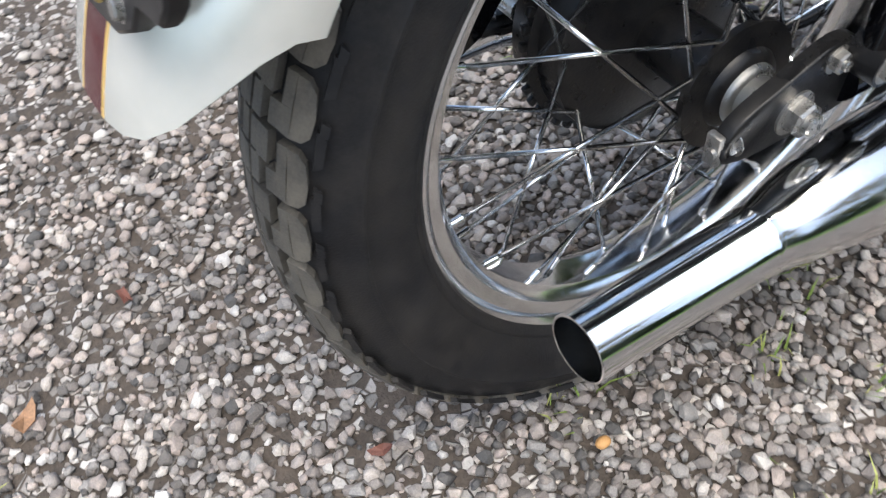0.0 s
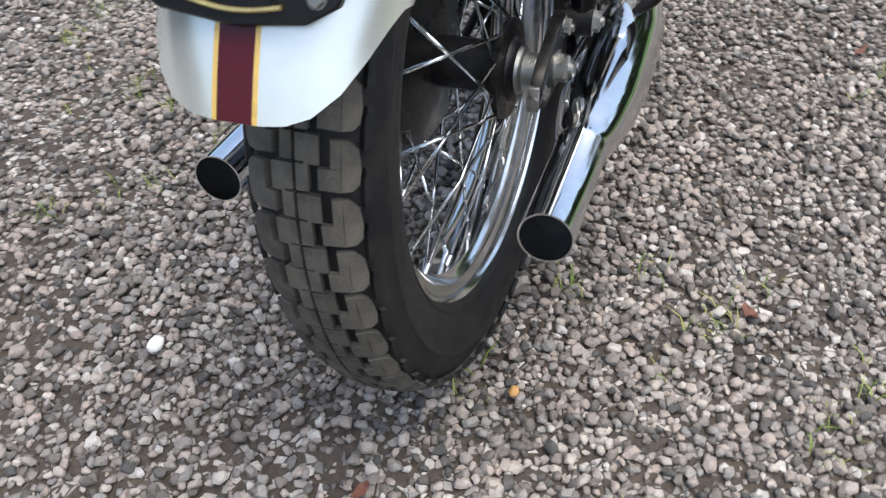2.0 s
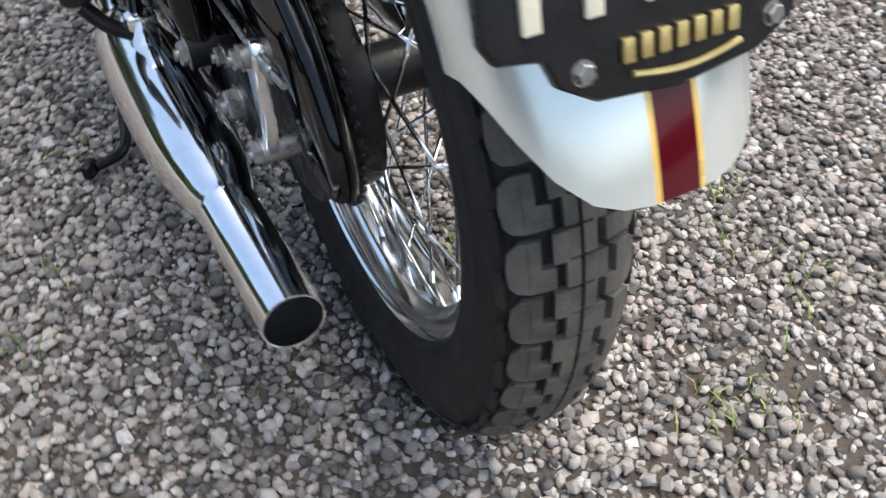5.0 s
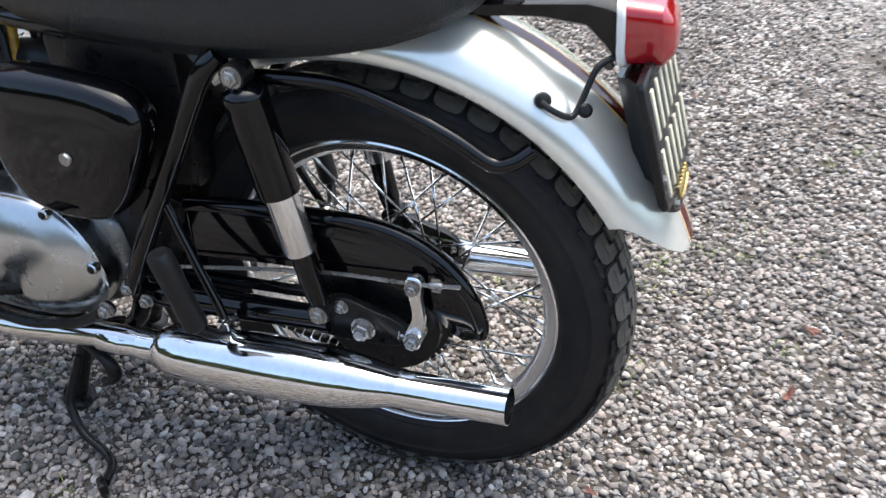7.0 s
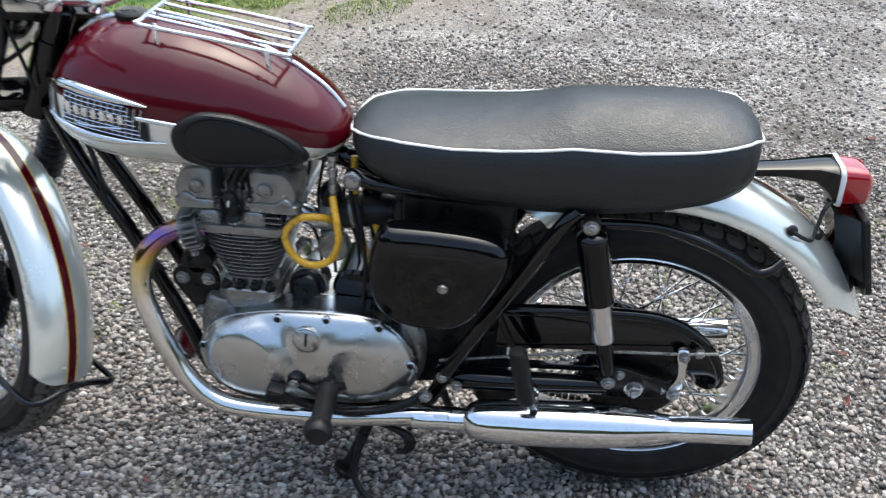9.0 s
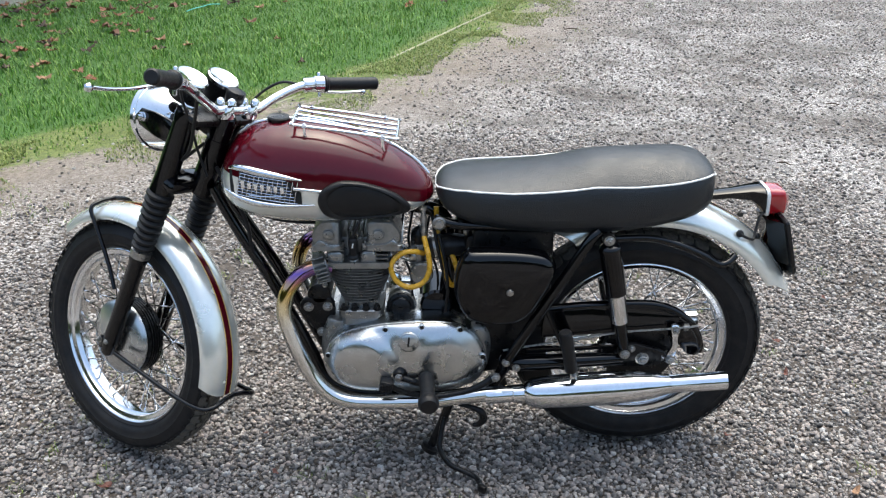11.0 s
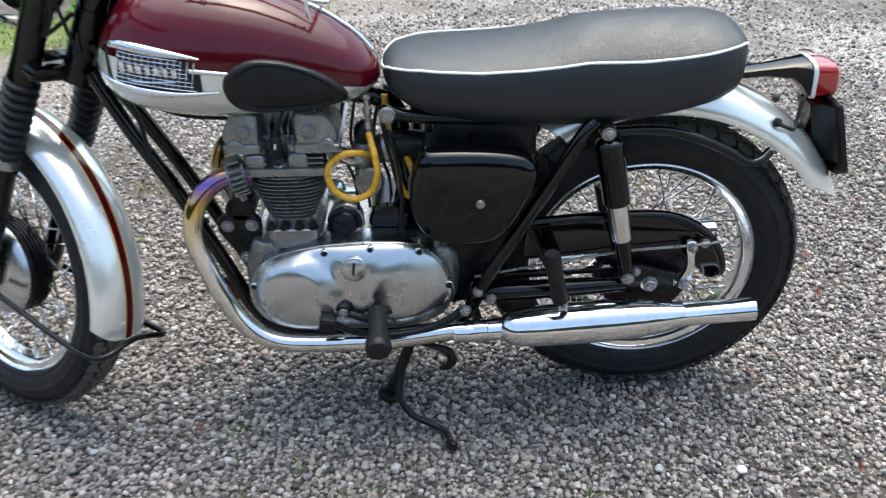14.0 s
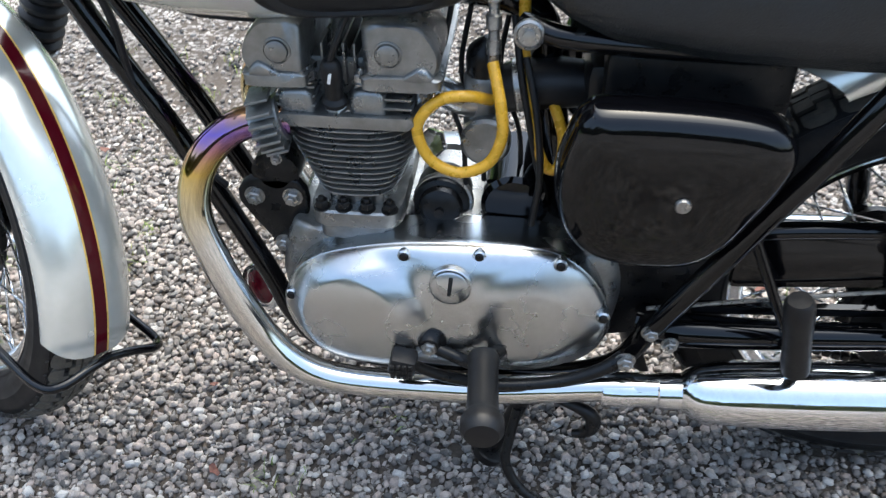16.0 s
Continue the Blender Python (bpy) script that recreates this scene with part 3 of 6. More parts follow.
def wheel(axle, r_out, half, rim_r, spokes, hub, turn, parent, big_tread=True, yaw=0.0, lean=0.0):
    w = new("wheel")
    w.parent = parent
    w.matrix_parent_inverse = parent.matrix_world.inverted()
    M = (TURN if turn else Matrix.Identity(4)) @ Matrix.Translation(axle) @ Matrix.Rotation(-yaw, 4, "Z") @ Matrix.Rotation(lean, 4, "X")

    def put(name, bm, material, label=""):
        bm.transform(M)
        return part(name, bm, material, w, label)

    prof = tyre_profile(r_out, half, rim_r)
    prof = prof + [(r, -y) for r, y in reversed(prof[:-1])]
    bm = lathe(B(), prof, seg=96, cap=False)
    tyre = put("tyre", bm, RUBBER, "dusty black block-tread tyre")
    # tread blocks: two stepped middle rows and rounded shoulder blocks
    count = 47 if big_tread else 64
    e = half / 0.0435
    rows = [
        (0.0, [[(0.03, 1.2), (0.03, 9.2), (0.48, 9.2), (0.48, 1.2)],
               [(0.525, 6.0), (0.525, 16.2), (0.95, 16.2), (0.97, 6.0)], [(0.525, 1.2), (0.525, 5.96), (0.97, 5.96), (0.97, 1.2)], [(0.48, 6.6), (0.48, 16.2), (0.524, 16.2), (0.524, 6.6)]]),
        (0.0, [[(0.07, 15.2), (0.03, 30.0), (0.43, 30.0), (0.42, 15.2)], [(0.431, 23.2), (0.431, 30.0), (0.9, 30.0), (0.89, 23.2)],
               [(0.03, 30.05), (0.05, 38.0), (0.16, 43.0), (0.43, 44.5), (0.76, 42.5), (0.88, 37.0), (0.9, 30.05)]]),
        (0.6, [[(0.12, 46.5), (0.2, 53.0), (0.62, 53.0), (0.7, 46.5)]]),
        (0.1, [[(0.1, 48.0), (0.14, 54.0), (0.3, 54.0), (0.34, 48.0)]]),
    ]
    lugs = B()
    for side in (-1, 1):
        for k, (shift, pieces) in enumerate(rows):
            tall = 0.0065 if k < 2 else 0.002
            block = B()
            for i in range(1 if k < 2 else count):
                to = block if k < 2 else lugs
                u0 = i + shift + (0.5 if side > 0 else 0)
                for poly in pieces:
                    inner, outer = [], []
                    for u, v in poly:
                        a = 2 * math.pi * (u0 + u) / count
                        r, y = crown(r_out, half, v * 0.001 * e)
                        n = Vector((math.cos(v * 0.001 * e / half), 0, math.sin(v * 0.001 * e / half)))
                        for drop, store in ((tall + 0.002, inner), (0.0, outer)):
                            rr, yy = r - drop * n.x, (y - drop * n.z) * side
                            store.append(Vector((math.cos(a) * rr, yy, math.sin(a) * rr)))
                    c = sum(outer, Vector()) / len(outer)
                    edge = [p.lerp(q, 0.06) for p, q in zip(outer, inner)]
                    top = [p.lerp(c, 0.01) for p in outer]
                    vi, ve, vo = ([to.verts.new(p) for p in ring] for ring in (inner, edge, top))
                    to.faces.new(vo)
                    for low, high in ((vi, ve), (ve, vo)):
                        for j in range(len(vo)):
                            to.faces.new((low[j], low[(j + 1) % len(vo)], high[(j + 1) % len(vo)], high[j]))
            if k < 2:
                bmesh.ops.recalc_face_normals(block, faces=block.faces[:])
                me = bpy.data.meshes.new("tread_block")
                block.to_mesh(me)
                me.materials.append(TREAD)
                for i in range(count):
                    ob = new("tread_block", me)
                    ob.parent = w
                    ob.matrix_parent_inverse = w.matrix_world.inverted()
                    ob.matrix_basis = M @ Matrix.Rotation(-2 * math.pi * i / count, 4, "Y")
            block.free()
    tagged(put("shoulder_lug", lugs, RUBBER), "low black shoulder lugs of the tyre", kind="stuff")
    # rim: rolled edges, flat well
    rp = [(rim_r + 0.002, half * 0.6), (rim_r + 0.003, half * 0.68), (rim_r - 0.001, half * 0.72), (rim_r - 0.0045, half * 0.66), (rim_r - 0.006, half * 0.56),
          (rim_r - 0.016, half * 0.5), (rim_r - 0.02, half * 0.34), (rim_r - 0.0245, half * 0.28), (rim_r - 0.026, 0)]
    put("rim", lathe(B(), rp + [(r, -y) for r, y in reversed(rp[:-1])], seg=120, cap=False), RIM, "chromed steel wheel rim")
    hub(put)
    # spokes, crossed in pairs from the two flanges
    me = bpy.data.meshes.new("spoke")
    sb = tube(B(), [(0, 0, 0), (0, 0, 1)], 0.0019, 7, straight=True)
    sb.to_mesh(me)
    sb.free()
    me.materials.append(RIM)
    me.shade_smooth()
    nm = bpy.data.meshes.new("nipple")
    nb = lathe(B(), [(0.0021, -0.014), (0.0032, -0.013), (0.0032, 0.002), (0.0045, 0.003), (0.0045, 0.007)], axis=(0, 0, 1), seg=8)
    nb.to_mesh(nm)
    nb.free()
    nm.materials.append(CHROME)
    fl = hub.flanges
    for i in range(spokes):
        side = -1 if i % 2 else 1
        fr, fy = fl[side]
        a = 2 * math.pi * (i + 0.5) / spokes
        swing = (1 if (i // 2) % 2 else -1) * hub.swing
        p = Vector((math.cos(a + swing) * fr, fy, math.sin(a + swing) * fr))
        q = Vector((math.cos(a) * (rim_r - 0.023), side * 0.006, math.sin(a) * (rim_r - 0.023)))
        d = q - p
        rot = d.to_track_quat("Z", "Y").to_matrix().to_4x4()
        for name, mesh, m in (("spoke", me, Matrix.Translation(p) @ rot @ Matrix.Diagonal((1, 1, d.length, 1))), ("spoke_nipple", nm, Matrix.Translation(q) @ rot)):
            ob = new(name, mesh)
            ob.parent = w
            ob.matrix_parent_inverse = w.matrix_world.inverted()
            ob.matrix_basis = M @ m
    return w


def rear_hub(put):
    # brake drum with sprocket on the chain side, plain flange on the other
    put("brake_drum", lathe(B(), [(0.02, -0.086), (0.088, -0.086), (0.093, -0.083), (0.094, -0.062), (0.1, -0.06), (0.1, -0.054), (0.092, -0.052), (0.09, -0.03), (0.084, -0.028), (0.03, -0.02)], seg=64), SATIN, "black rear brake drum")
    bm = lathe(B(), [(0.026, -0.03), (0.026, 0.045), (0.05, 0.05), (0.05, 0.056), (0.032, 0.058), (0.03, 0.062), (0.02, 0.067)], seg=40)
    put("hub", bm, SATIN, "black wheel hub")
    put("bearing_cap", lathe(B(), [(0.024, 0.058), (0.024, 0.067), (0.022, 0.07), (0.019, 0.071), (0.018, 0.085), (0.012, 0.086)], seg=32), CAST, "dull alloy bearing cap")
    bm = B()
    for i in range(46):
        a = 2 * math.pi * i / 46
        box(bm, (0.007, 0.006, 0.007), Matrix.Translation((math.cos(a) * 0.102, -0.057, math.sin(a) * 0.102)) @ Matrix.Rotation(-a, 4, "Y"), 0.0015)
    put("sprocket_teeth", bm, SATIN, "rear sprocket teeth")


rear_hub.flanges, rear_hub.swing = {-1: (0.082, -0.03), 1: (0.047, 0.0535)}, 0.85


def front_hub(put):
    put("brake_plate", lathe(B(), [(0.012, -0.062), (0.05, -0.06), (0.088, -0.052), (0.1, -0.046), (0.103, -0.04), (0.1, -0.036)], seg=64), POLISHED, "polished alloy front brake plate")
    prof = [(0.09, -0.036), (0.102, -0.035)]
    for k in range(5):
        y = -0.03 + k * 0.008
        prof += [(0.104, y), (0.104, y + 0.003), (0.097, y + 0.0035), (0.097, y + 0.0075)]
    prof += [(0.1, 0.014), (0.06, 0.02), (0.034, 0.03), (0.03, 0.045), (0.046, 0.05), (0.046, 0.056), (0.02, 0.058)]
    put("brake_drum", lathe(B(), prof, seg=64), SATIN, "black ribbed front brake drum")


front_hub.flanges, front_hub.swing = {-1: (0.1, 0.0), 1: (0.042, 0.053)}, 0.6
wheel((0.003, 0.012, 0.326), 0.3345, 0.0512, 0.2405, 40, rear_hub, False, bike, True, 0.04, 0.034)
wheel(FRONT, 0.325, 0.046, 0.24, 40, front_hub, True, bike, False)


# mudguards
def mudguard(bm, centre, r, half, a0, a1, drop, end_round=0.0, seg_a=60, stripe=None):
    """A curved guard: angles from straight up towards the rear (+x), in degrees; stripe limits choose the material."""
    vs = [-1, -0.985, -0.94, -0.85, -0.72, -0.55, -0.38, -0.22] + ([-stripe[1], -stripe[0]] if stripe else [-0.1, -0.05]) + [0.0]
    vs = vs + [-v for v in reversed(vs[:-1])]
    rings = []
    for layer in (0.0, -0.0022):
        rows = []
        for i in range(seg_a + 1):
            row = []
            for v in vs:
                b1 = a1 - end_round * abs(v) ** 4.0
                b0 = a0 + (end_round * 0.6) * abs(v) ** 2.6
                a = radians(b0 + (b1 - b0) * i / seg_a)
                rr = r - drop * (1 - math.sqrt(max(0, 1 - abs(v) ** 2.4))) + layer
                row.append(Vector((centre[0] + math.sin(a) * rr, half * v * (1 if layer == 0 else 0.985), centre[2] + math.cos(a) * rr)))
            rows.append(row)
        rings.append(rows)
    outer, inner = rings
    idx = []
    for j in range(len(vs) - 1):
        m = (abs(vs[j]) + abs(vs[j + 1])) / 2
        idx.append(0 if not stripe or m > stripe[1] else (2 if m > stripe[0] else 1))
    vo = skin(bm, outer, closed_ring=False, cap=False, mats=idx)
    vi = skin(bm, inner, closed_ring=False, cap=False)
    for a, b in ((vo[0], vi[0]), (vo[-1], vi[-1])):
        for j in range(len(vs) - 1):
            bm.faces.new((a[j], a[j + 1], b[j + 1], b[j]))
    for k in (0, -1):
        for i in range(seg_a):
            bm.faces.new((vo[i][k], vo[i + 1][k], vi[i + 1][k], vi[i][k]))
    return bm


rear_guard = part("rear_mudguard", mudguard(B(), (0, 0, 0.333), 0.418, 0.082, -38, 68.8, 0.058, 11.5, stripe=(0.14, 0.18)), [SILVER, BURGUNDY, GOLD], bike, "silver-white rear mudguard with burgundy stripe lined in gold")
front_guard = fpart("front_mudguard", mudguard(B(), FRONT, 0.362, 0.062, -38, 103, 0.04, 3, stripe=(0.13, 0.17)), [SILVER, BURGUNDY, GOLD], bike, "silver-white front mudguard with burgundy stripe lined in gold")


# fuel tank
TOP = [(-1.05, 0.8), (-1.045, 0.83), (-1.03, 0.87), (-1.0, 0.908), (-0.97, 0.928), (-0.92, 0.939), (-0.86, 0.941), (-0.8, 0.934), (-0.74, 0.92), (-0.68, 0.898), (-0.625, 0.869), (-0.585, 0.84), (-0.56, 0.815), (-0.543, 0.79), (-0.535, 0.762)]
BOTTOM = [(-1.05, 0.795), (-1.04, 0.768), (-1.015, 0.745), (-0.975, 0.728), (-0.9, 0.717), (-0.8, 0.713), (-0.65, 0.718), (-0.58, 0.73), (-0.55, 0.742), (-0.535, 0.757)]
WIDE = [(-1.05, 0.03), (-1.045, 0.062), (-1.03, 0.09), (-1.0, 0.113), (-0.95, 0.128), (-0.88, 0.136), (-0.8, 0.136), (-0.72, 0.126), (-0.65, 0.112), (-0.59, 0.092), (-0.56, 0.072), (-0.543, 0.048), (-0.535, 0.02)]
SPLIT = [(-1.05, 0.845), (-0.9, 0.82), (-0.8, 0.808), (-0.7, 0.795), (-0.62, 0.772), (-0.56, 0.755), (-0.535, 0.757)]


def tank_side(x, z):
    """Half width of the tank at the height z."""
    zt, zb, w = lerp_table(TOP, x), lerp_table(BOTTOM, x), lerp_table(WIDE, x)
    f = min(1, max(0, (z - zb) / max(1e-4, zt - zb)))
    m = 0.4
    if f < m:
        k = (m - f) / m
        return w * (1 - 0.32 * k ** 3.2)
    k = (f - m) / (1 - m)
    return w * max(0.0, 1 - k ** 2.3) ** (1 / 2.1)


def build_tank():
    bm = B()
    rings = []
    xs = [-1.05, -1.0485, -1.045, -1.039, -1.03, -1.017] + list(np.linspace(-1.0, -0.6, 34)) + [-0.585, -0.572, -0.56, -0.551, -0.543, -0.538, -0.535]
    low = [0, 0.06, 0.2, 0.42, 0.68, 0.88, 1.0]
    high = [0.06, 0.16, 0.28, 0.4, 0.52, 0.63, 0.73, 0.81, 0.875, 0.925, 0.96, 0.985, 0.996, 1.0]
    for x in xs:
        zt, zb = lerp_table(TOP, x), lerp_table(BOTTOM, x)
        fs = min(0.9, max(0.1, (lerp_table(SPLIT, x) - zb) / max(1e-4, zt - zb)))
        fr = [fs * q for q in low] + [fs + (1 - fs) * q for q in high]
        left = [Vector((x, -tank_side(x, zb + f * (zt - zb)), zb + f * (zt - zb))) for f in fr]
        ring = [Vector((x, 0, zb + 0.003))] + left + [Vector((p.x, -p.y, p.z)) for p in reversed(left[:-1])]
        rings.append(ring)
    k, n = len(rings[0]), len(low)
    idx = [0 if (j < n or j >= k - n) else 1 for j in range(k)]
    skin(bm, rings, mats=idx)
    return bm


tank = part("fuel_tank", build_tank(), [SILVER, BURGUNDY], bike, "glossy burgundy over silver fuel tank")

# seat
SEAT_TOP = [(-0.53, 0.79), (-0.515, 0.8), (-0.492, 0.807), (-0.42, 0.812), (-0.324, 0.82), (-0.25, 0.83), (-0.21, 0.839), (-0.165, 0.852), (-0.12, 0.859), (0.0, 0.864), (0.07, 0.862), (0.11, 0.853), (0.135, 0.838), (0.148, 0.814)]
SEAT_EDGE = [(-0.53, 0.782), (-0.515, 0.792), (-0.46, 0.797), (-0.35, 0.796), (-0.27, 0.8), (-0.21, 0.806), (-0.16, 0.813), (-0.06, 0.813), (0.03, 0.821), (0.09, 0.83), (0.125, 0.833), (0.148, 0.81)]
SEAT_LOW = [(-0.53, 0.762), (-0.515, 0.742), (-0.49, 0.727), (-0.44, 0.71), (-0.33, 0.697), (-0.2, 0.692), (-0.12, 0.694), (-0.05, 0.703), (0.006, 0.713), (0.06, 0.726), (0.11, 0.742), (0.138, 0.754), (0.148, 0.766)]
SEAT_WIDE = [(-0.53, 0.03), (-0.525, 0.055), (-0.51, 0.082), (-0.48, 0.104), (-0.43, 0.12), (-0.35, 0.13), (-0.2, 0.134), (0.0, 0.134), (0.06, 0.13), (0.09, 0.122), (0.115, 0.107), (0.132, 0.083), (0.142, 0.055), (0.148, 0.025)]


def build_seat():
    rings, pipe = [], []
    for x in [-0.53, -0.525, -0.518, -0.51, -0.5] + list(np.linspace(-0.485, 0.1, 48)) + [0.11, 0.12, 0.13, 0.138, 0.144, 0.148]:
        zt, ze, zl, w = (lerp_table(t, x) for t in (SEAT_TOP, SEAT_EDGE, SEAT_LOW, SEAT_WIDE))
        ze = min(ze, zt - 0.003)
        left = [(0.0, zl), (0.7, zl), (0.9, zl + 0.002), (0.97, zl + (ze - zl) * 0.14), (0.985, zl + (ze - zl) * 0.16), (1.02, zl + (ze - zl) * 0.4), (1.02, zl + (ze - zl) * 0.65), (1.0, zl + (ze - zl) * 0.86), (0.965, ze - 0.003), (0.945, ze)]
        for k in (0.86, 0.72, 0.55, 0.36, 0.18, 0.0):
            left.append((k, ze + (zt - ze) * (1 - (k / 0.945) ** 2.2)))
        ring = [Vector((x, -w * a, z)) for a, z in left]
        pipe.append(Vector((x, -w * 0.965, ze)))
        rings.append(ring + [Vector((p.x, -p.y, p.z)) for p in reversed(ring[1:-1])])
    return rings, pipe


s_rings, s_pipe = build_seat()
bm = B()
skin(bm, s_rings)
seat = part("seat", bm, VINYL, bike, "long black vinyl dual seat with white piping")
ring = s_pipe + [Vector((p.x, -p.y, p.z)) for p in reversed(s_pipe)]
part("piping", tube(B(), ring, 0.0025, 8, closed=True, straight=True), WHITE, seat, "white seat piping")


# exhausts and silencers
def exhaust(side):
    pts = [(-0.79, -0.085, 0.59), (-0.825, -0.092, 0.591), (-0.862, -0.105, 0.578), (-0.895, -0.12, 0.54), (-0.908, -0.132, 0.485), (-0.895, -0.14, 0.425), (-0.872, -0.146, 0.36), (-0.843, -0.15, 0.3),
           (-0.808, -0.153, 0.258), (-0.76, -0.154, 0.235), (-0.68, -0.154, 0.229), (-0.55, -0.154, 0.233), (-0.47, -0.153, 0.243), (-0.4, -0.152, 0.252), (-0.3, -0.152, 0.258)]
    pts = [(x, y * -side, z) for x, y, z in pts]
    pipe = part("exhaust_pipe", tube(B(), pts, 0.0195, 24, 8), BLUED, bike, "chrome exhaust pipe blued near the cylinder head")
    # the silencer lies along a slightly rising line
    ax = Vector((1, 0, 0.073)).normalized()
    c = Vector((-0.305, 0.1525 * side, 0.2575 if side > 0 else 0.2545))
    L = (0.52 if side > 0 else 0.516) / ax.x
    prof = [(0.021, -0.1), (0.0225, -0.098), (0.0225, -0.06), (0.0215, -0.055), (0.0215, -0.03), (0.0235, -0.028), (0.0235, 0.0), (0.027, 0.004), (0.0335, 0.012), (0.0375, 0.025), (0.041, 0.05), (0.043, 0.1), (0.044, 0.16), (0.0435, 0.22), (0.0405, 0.28),
            (0.034, 0.325), (0.0285, 0.352), (0.0262, 0.362), (0.0255, 0.37), (0.0256, 0.374), (0.0243, 0.376), (0.0238, L), (0.0222, L), (0.0222, L - 0.12)]
    part("silencer", lathe(B(), prof, c, ax, 56), CHROME, bike, "chrome tapered silencer")
    # The dark of the hollow pipe is put into this cone's colour.
    part("silencer_dark", lathe(B(), [(0.0221, L - 0.04), (0.001, L - 0.05)], c, ax, 32), DARK, bike, "near-black cone for the dark inside the silencer mouth")


exhaust(-1)
exhaust(1)

# primary chaincase
PRIMARY = [(-0.818, 0.335), (-0.806, 0.375), (-0.782, 0.404), (-0.742, 0.424), (-0.665, 0.441), (-0.57, 0.447), (-0.495, 0.444), (-0.453, 0.425), (-0.421, 0.388), (-0.404, 0.335), (-0.411, 0.298), (-0.434, 0.268), (-0.482, 0.246), (-0.53, 0.24), (-0.64, 0.242), (-0.742, 0.25), (-0.79, 0.268), (-0.812, 0.298)]


def cover_height(x, z, k):
    """How far the cover's face stands out at a place, k being 1 at the rim and 0 in the middle."""
    y = 0.118 + 0.038 * (1 - k ** 2.6) ** 0.62
    # the swelling over the alternator ends in a sharp slanting crest
    d = math.hypot(x + 0.738, (z - 0.328) * 0.97)
    slope = min(1, max(0, (0.112 - d) / 0.03))
    fade = min(1, max(0, (z - 0.29) / 0.09))
    hollow = math.exp(-((d - 0.125) / 0.02) ** 2) * fade * (1 if x > -0.72 else 0.3)
    y += (0.013 * slope ** 0.8 - 0.004 * hollow) * min(1, (1 - k) * 7)
    # and a shallow round one over the clutch behind
    c = math.hypot(x + 0.505, z - 0.345)
    return y + 0.004 * min(1, max(0, (0.085 - c) / 0.03)) * min(1, (1 - k) * 5)


def build_primary():
    pts = smooth_path([(x, 0, z) for x, z in PRIMARY], 9, True)
    c = Vector((-0.61, 0, 0.345))
    rings = [[Vector((p.x, y, p.z)) for p in pts] for y in (-0.06, -0.108)]
    rings += [[c + (p - c) * k + Vector((0, y, 0)) for p in pts] for k, y in ((1.008, -0.1095), (1.008, -0.117))]
    for i in range(44):
        k = 1 - (i / 43) ** 1.35 * 0.985
        row = []
        for p in pts:
            q = c + (p - c) * k
            row.append(Vector((q.x, -cover_height(q.x, q.z, k), q.z)))
        rings.append(row)
    bm = B()
    skin(bm, rings)
    return bm


cover = part("primary_cover", build_primary(), POLISHED, bike, "polished aluminium primary chaincase cover")
for x, z in ((-0.74, 0.4), (-0.658, 0.432), (-0.567, 0.438), (-0.47, 0.432), (-0.806, 0.357), (-0.412, 0.352)):
    boss = lathe(B(), [(0.0085, -0.006), (0.0085, 0.004), (0.0065, 0.006), (0.006, 0.003), (0.001, 0.003)], (x, -0.127, z), (0, -1, 0.1), 14)
    part("screw_boss", boss, POLISHED, cover)
    part("cover_screw", lathe(B(), [(0.0056, 0), (0.0056, 0.0055), (0.004, 0.0068)], (x, -0.128, z), (0, -1, 0.1), 12), SATIN, cover, "dark recessed cover screw")
bm = lathe(B(), [(0.026, -0.008), (0.026, 0.0), (0.0245, 0.0015), (0.0242, -0.001), (0.0228, -0.001), (0.0225, 0.003), (0.0205, 0.0045), (0.001, 0.005)], (-0.6, -0.154, 0.4085), (0, -1, 0.12), 44)
cap = part("inspection_cap", bm, POLISHED, cover, "slotted alloy inspection cap")
part("cap_slot", box(B(), (0.005, 0.003, 0.034), Matrix.Translation((-0.6, -0.1585, 0.409)) @ Matrix.Rotation(0.1, 4, "Y"), 0.0008), DARK, cover, "dark slot of the cap")

# side panel and oil tank
PANEL = [(-0.476, 0.625), (-0.462, 0.652), (-0.435, 0.662), (-0.337, 0.661), (-0.27, 0.65), (-0.243, 0.622), (-0.247, 0.585), (-0.268, 0.54), (-0.293, 0.496), (-0.325, 0.468), (-0.365, 0.46), (-0.415, 0.463), (-0.455, 0.48), (-0.48, 0.52), (-0.487, 0.575)]


def side_panel(side, name, label):
    bm = B()
    pts = smooth_path([(x, 0, z) for x, z in PANEL], 6, True)
    c = Vector((-0.36, 0, 0.55))
    rings = [[Vector((c.x + (p.x - c.x) * k, side * y, c.z + (p.z - c.z) * k)) for p in pts] for k, y in ((0.96, 0.118), (1, 0.126), (1.004, 0.131), (1.0, 0.139), (0.985, 0.15), (0.955, 0.16), (0.9, 0.1665), (0.8, 0.171), (0.6, 0.1735), (0.3, 0.1742), (0.05, 0.1742))]
    skin(bm, rings)
    return part(name, bm, BLACK, bike, label)


panel = side_panel(-1, "side_panel", "glossy black side panel")
side_panel(1, "oil_tank", "glossy black oil tank")
bm = lathe(B(), [(0.0088, -0.004), (0.0088, 0.002), (0.0075, 0.004), (0.001, 0.0045)], (-0.353, -0.1745, 0.561), (0, -1, 0), 28)
part("panel_screw", bm, ZINC, panel, "slotted zinc panel screw")


def bar(name, pts, r, material=SATIN, parent=bike, label="", seg=12, straight=False, front=False, closed=False):
    bm = tube(B(), pts, r, seg, 6, straight=straight, closed=closed)
    return (fpart if front else part)(name, bm, material, parent, label)


def mirror(pts):
    return [(x, -y, z) for x, y, z in pts]


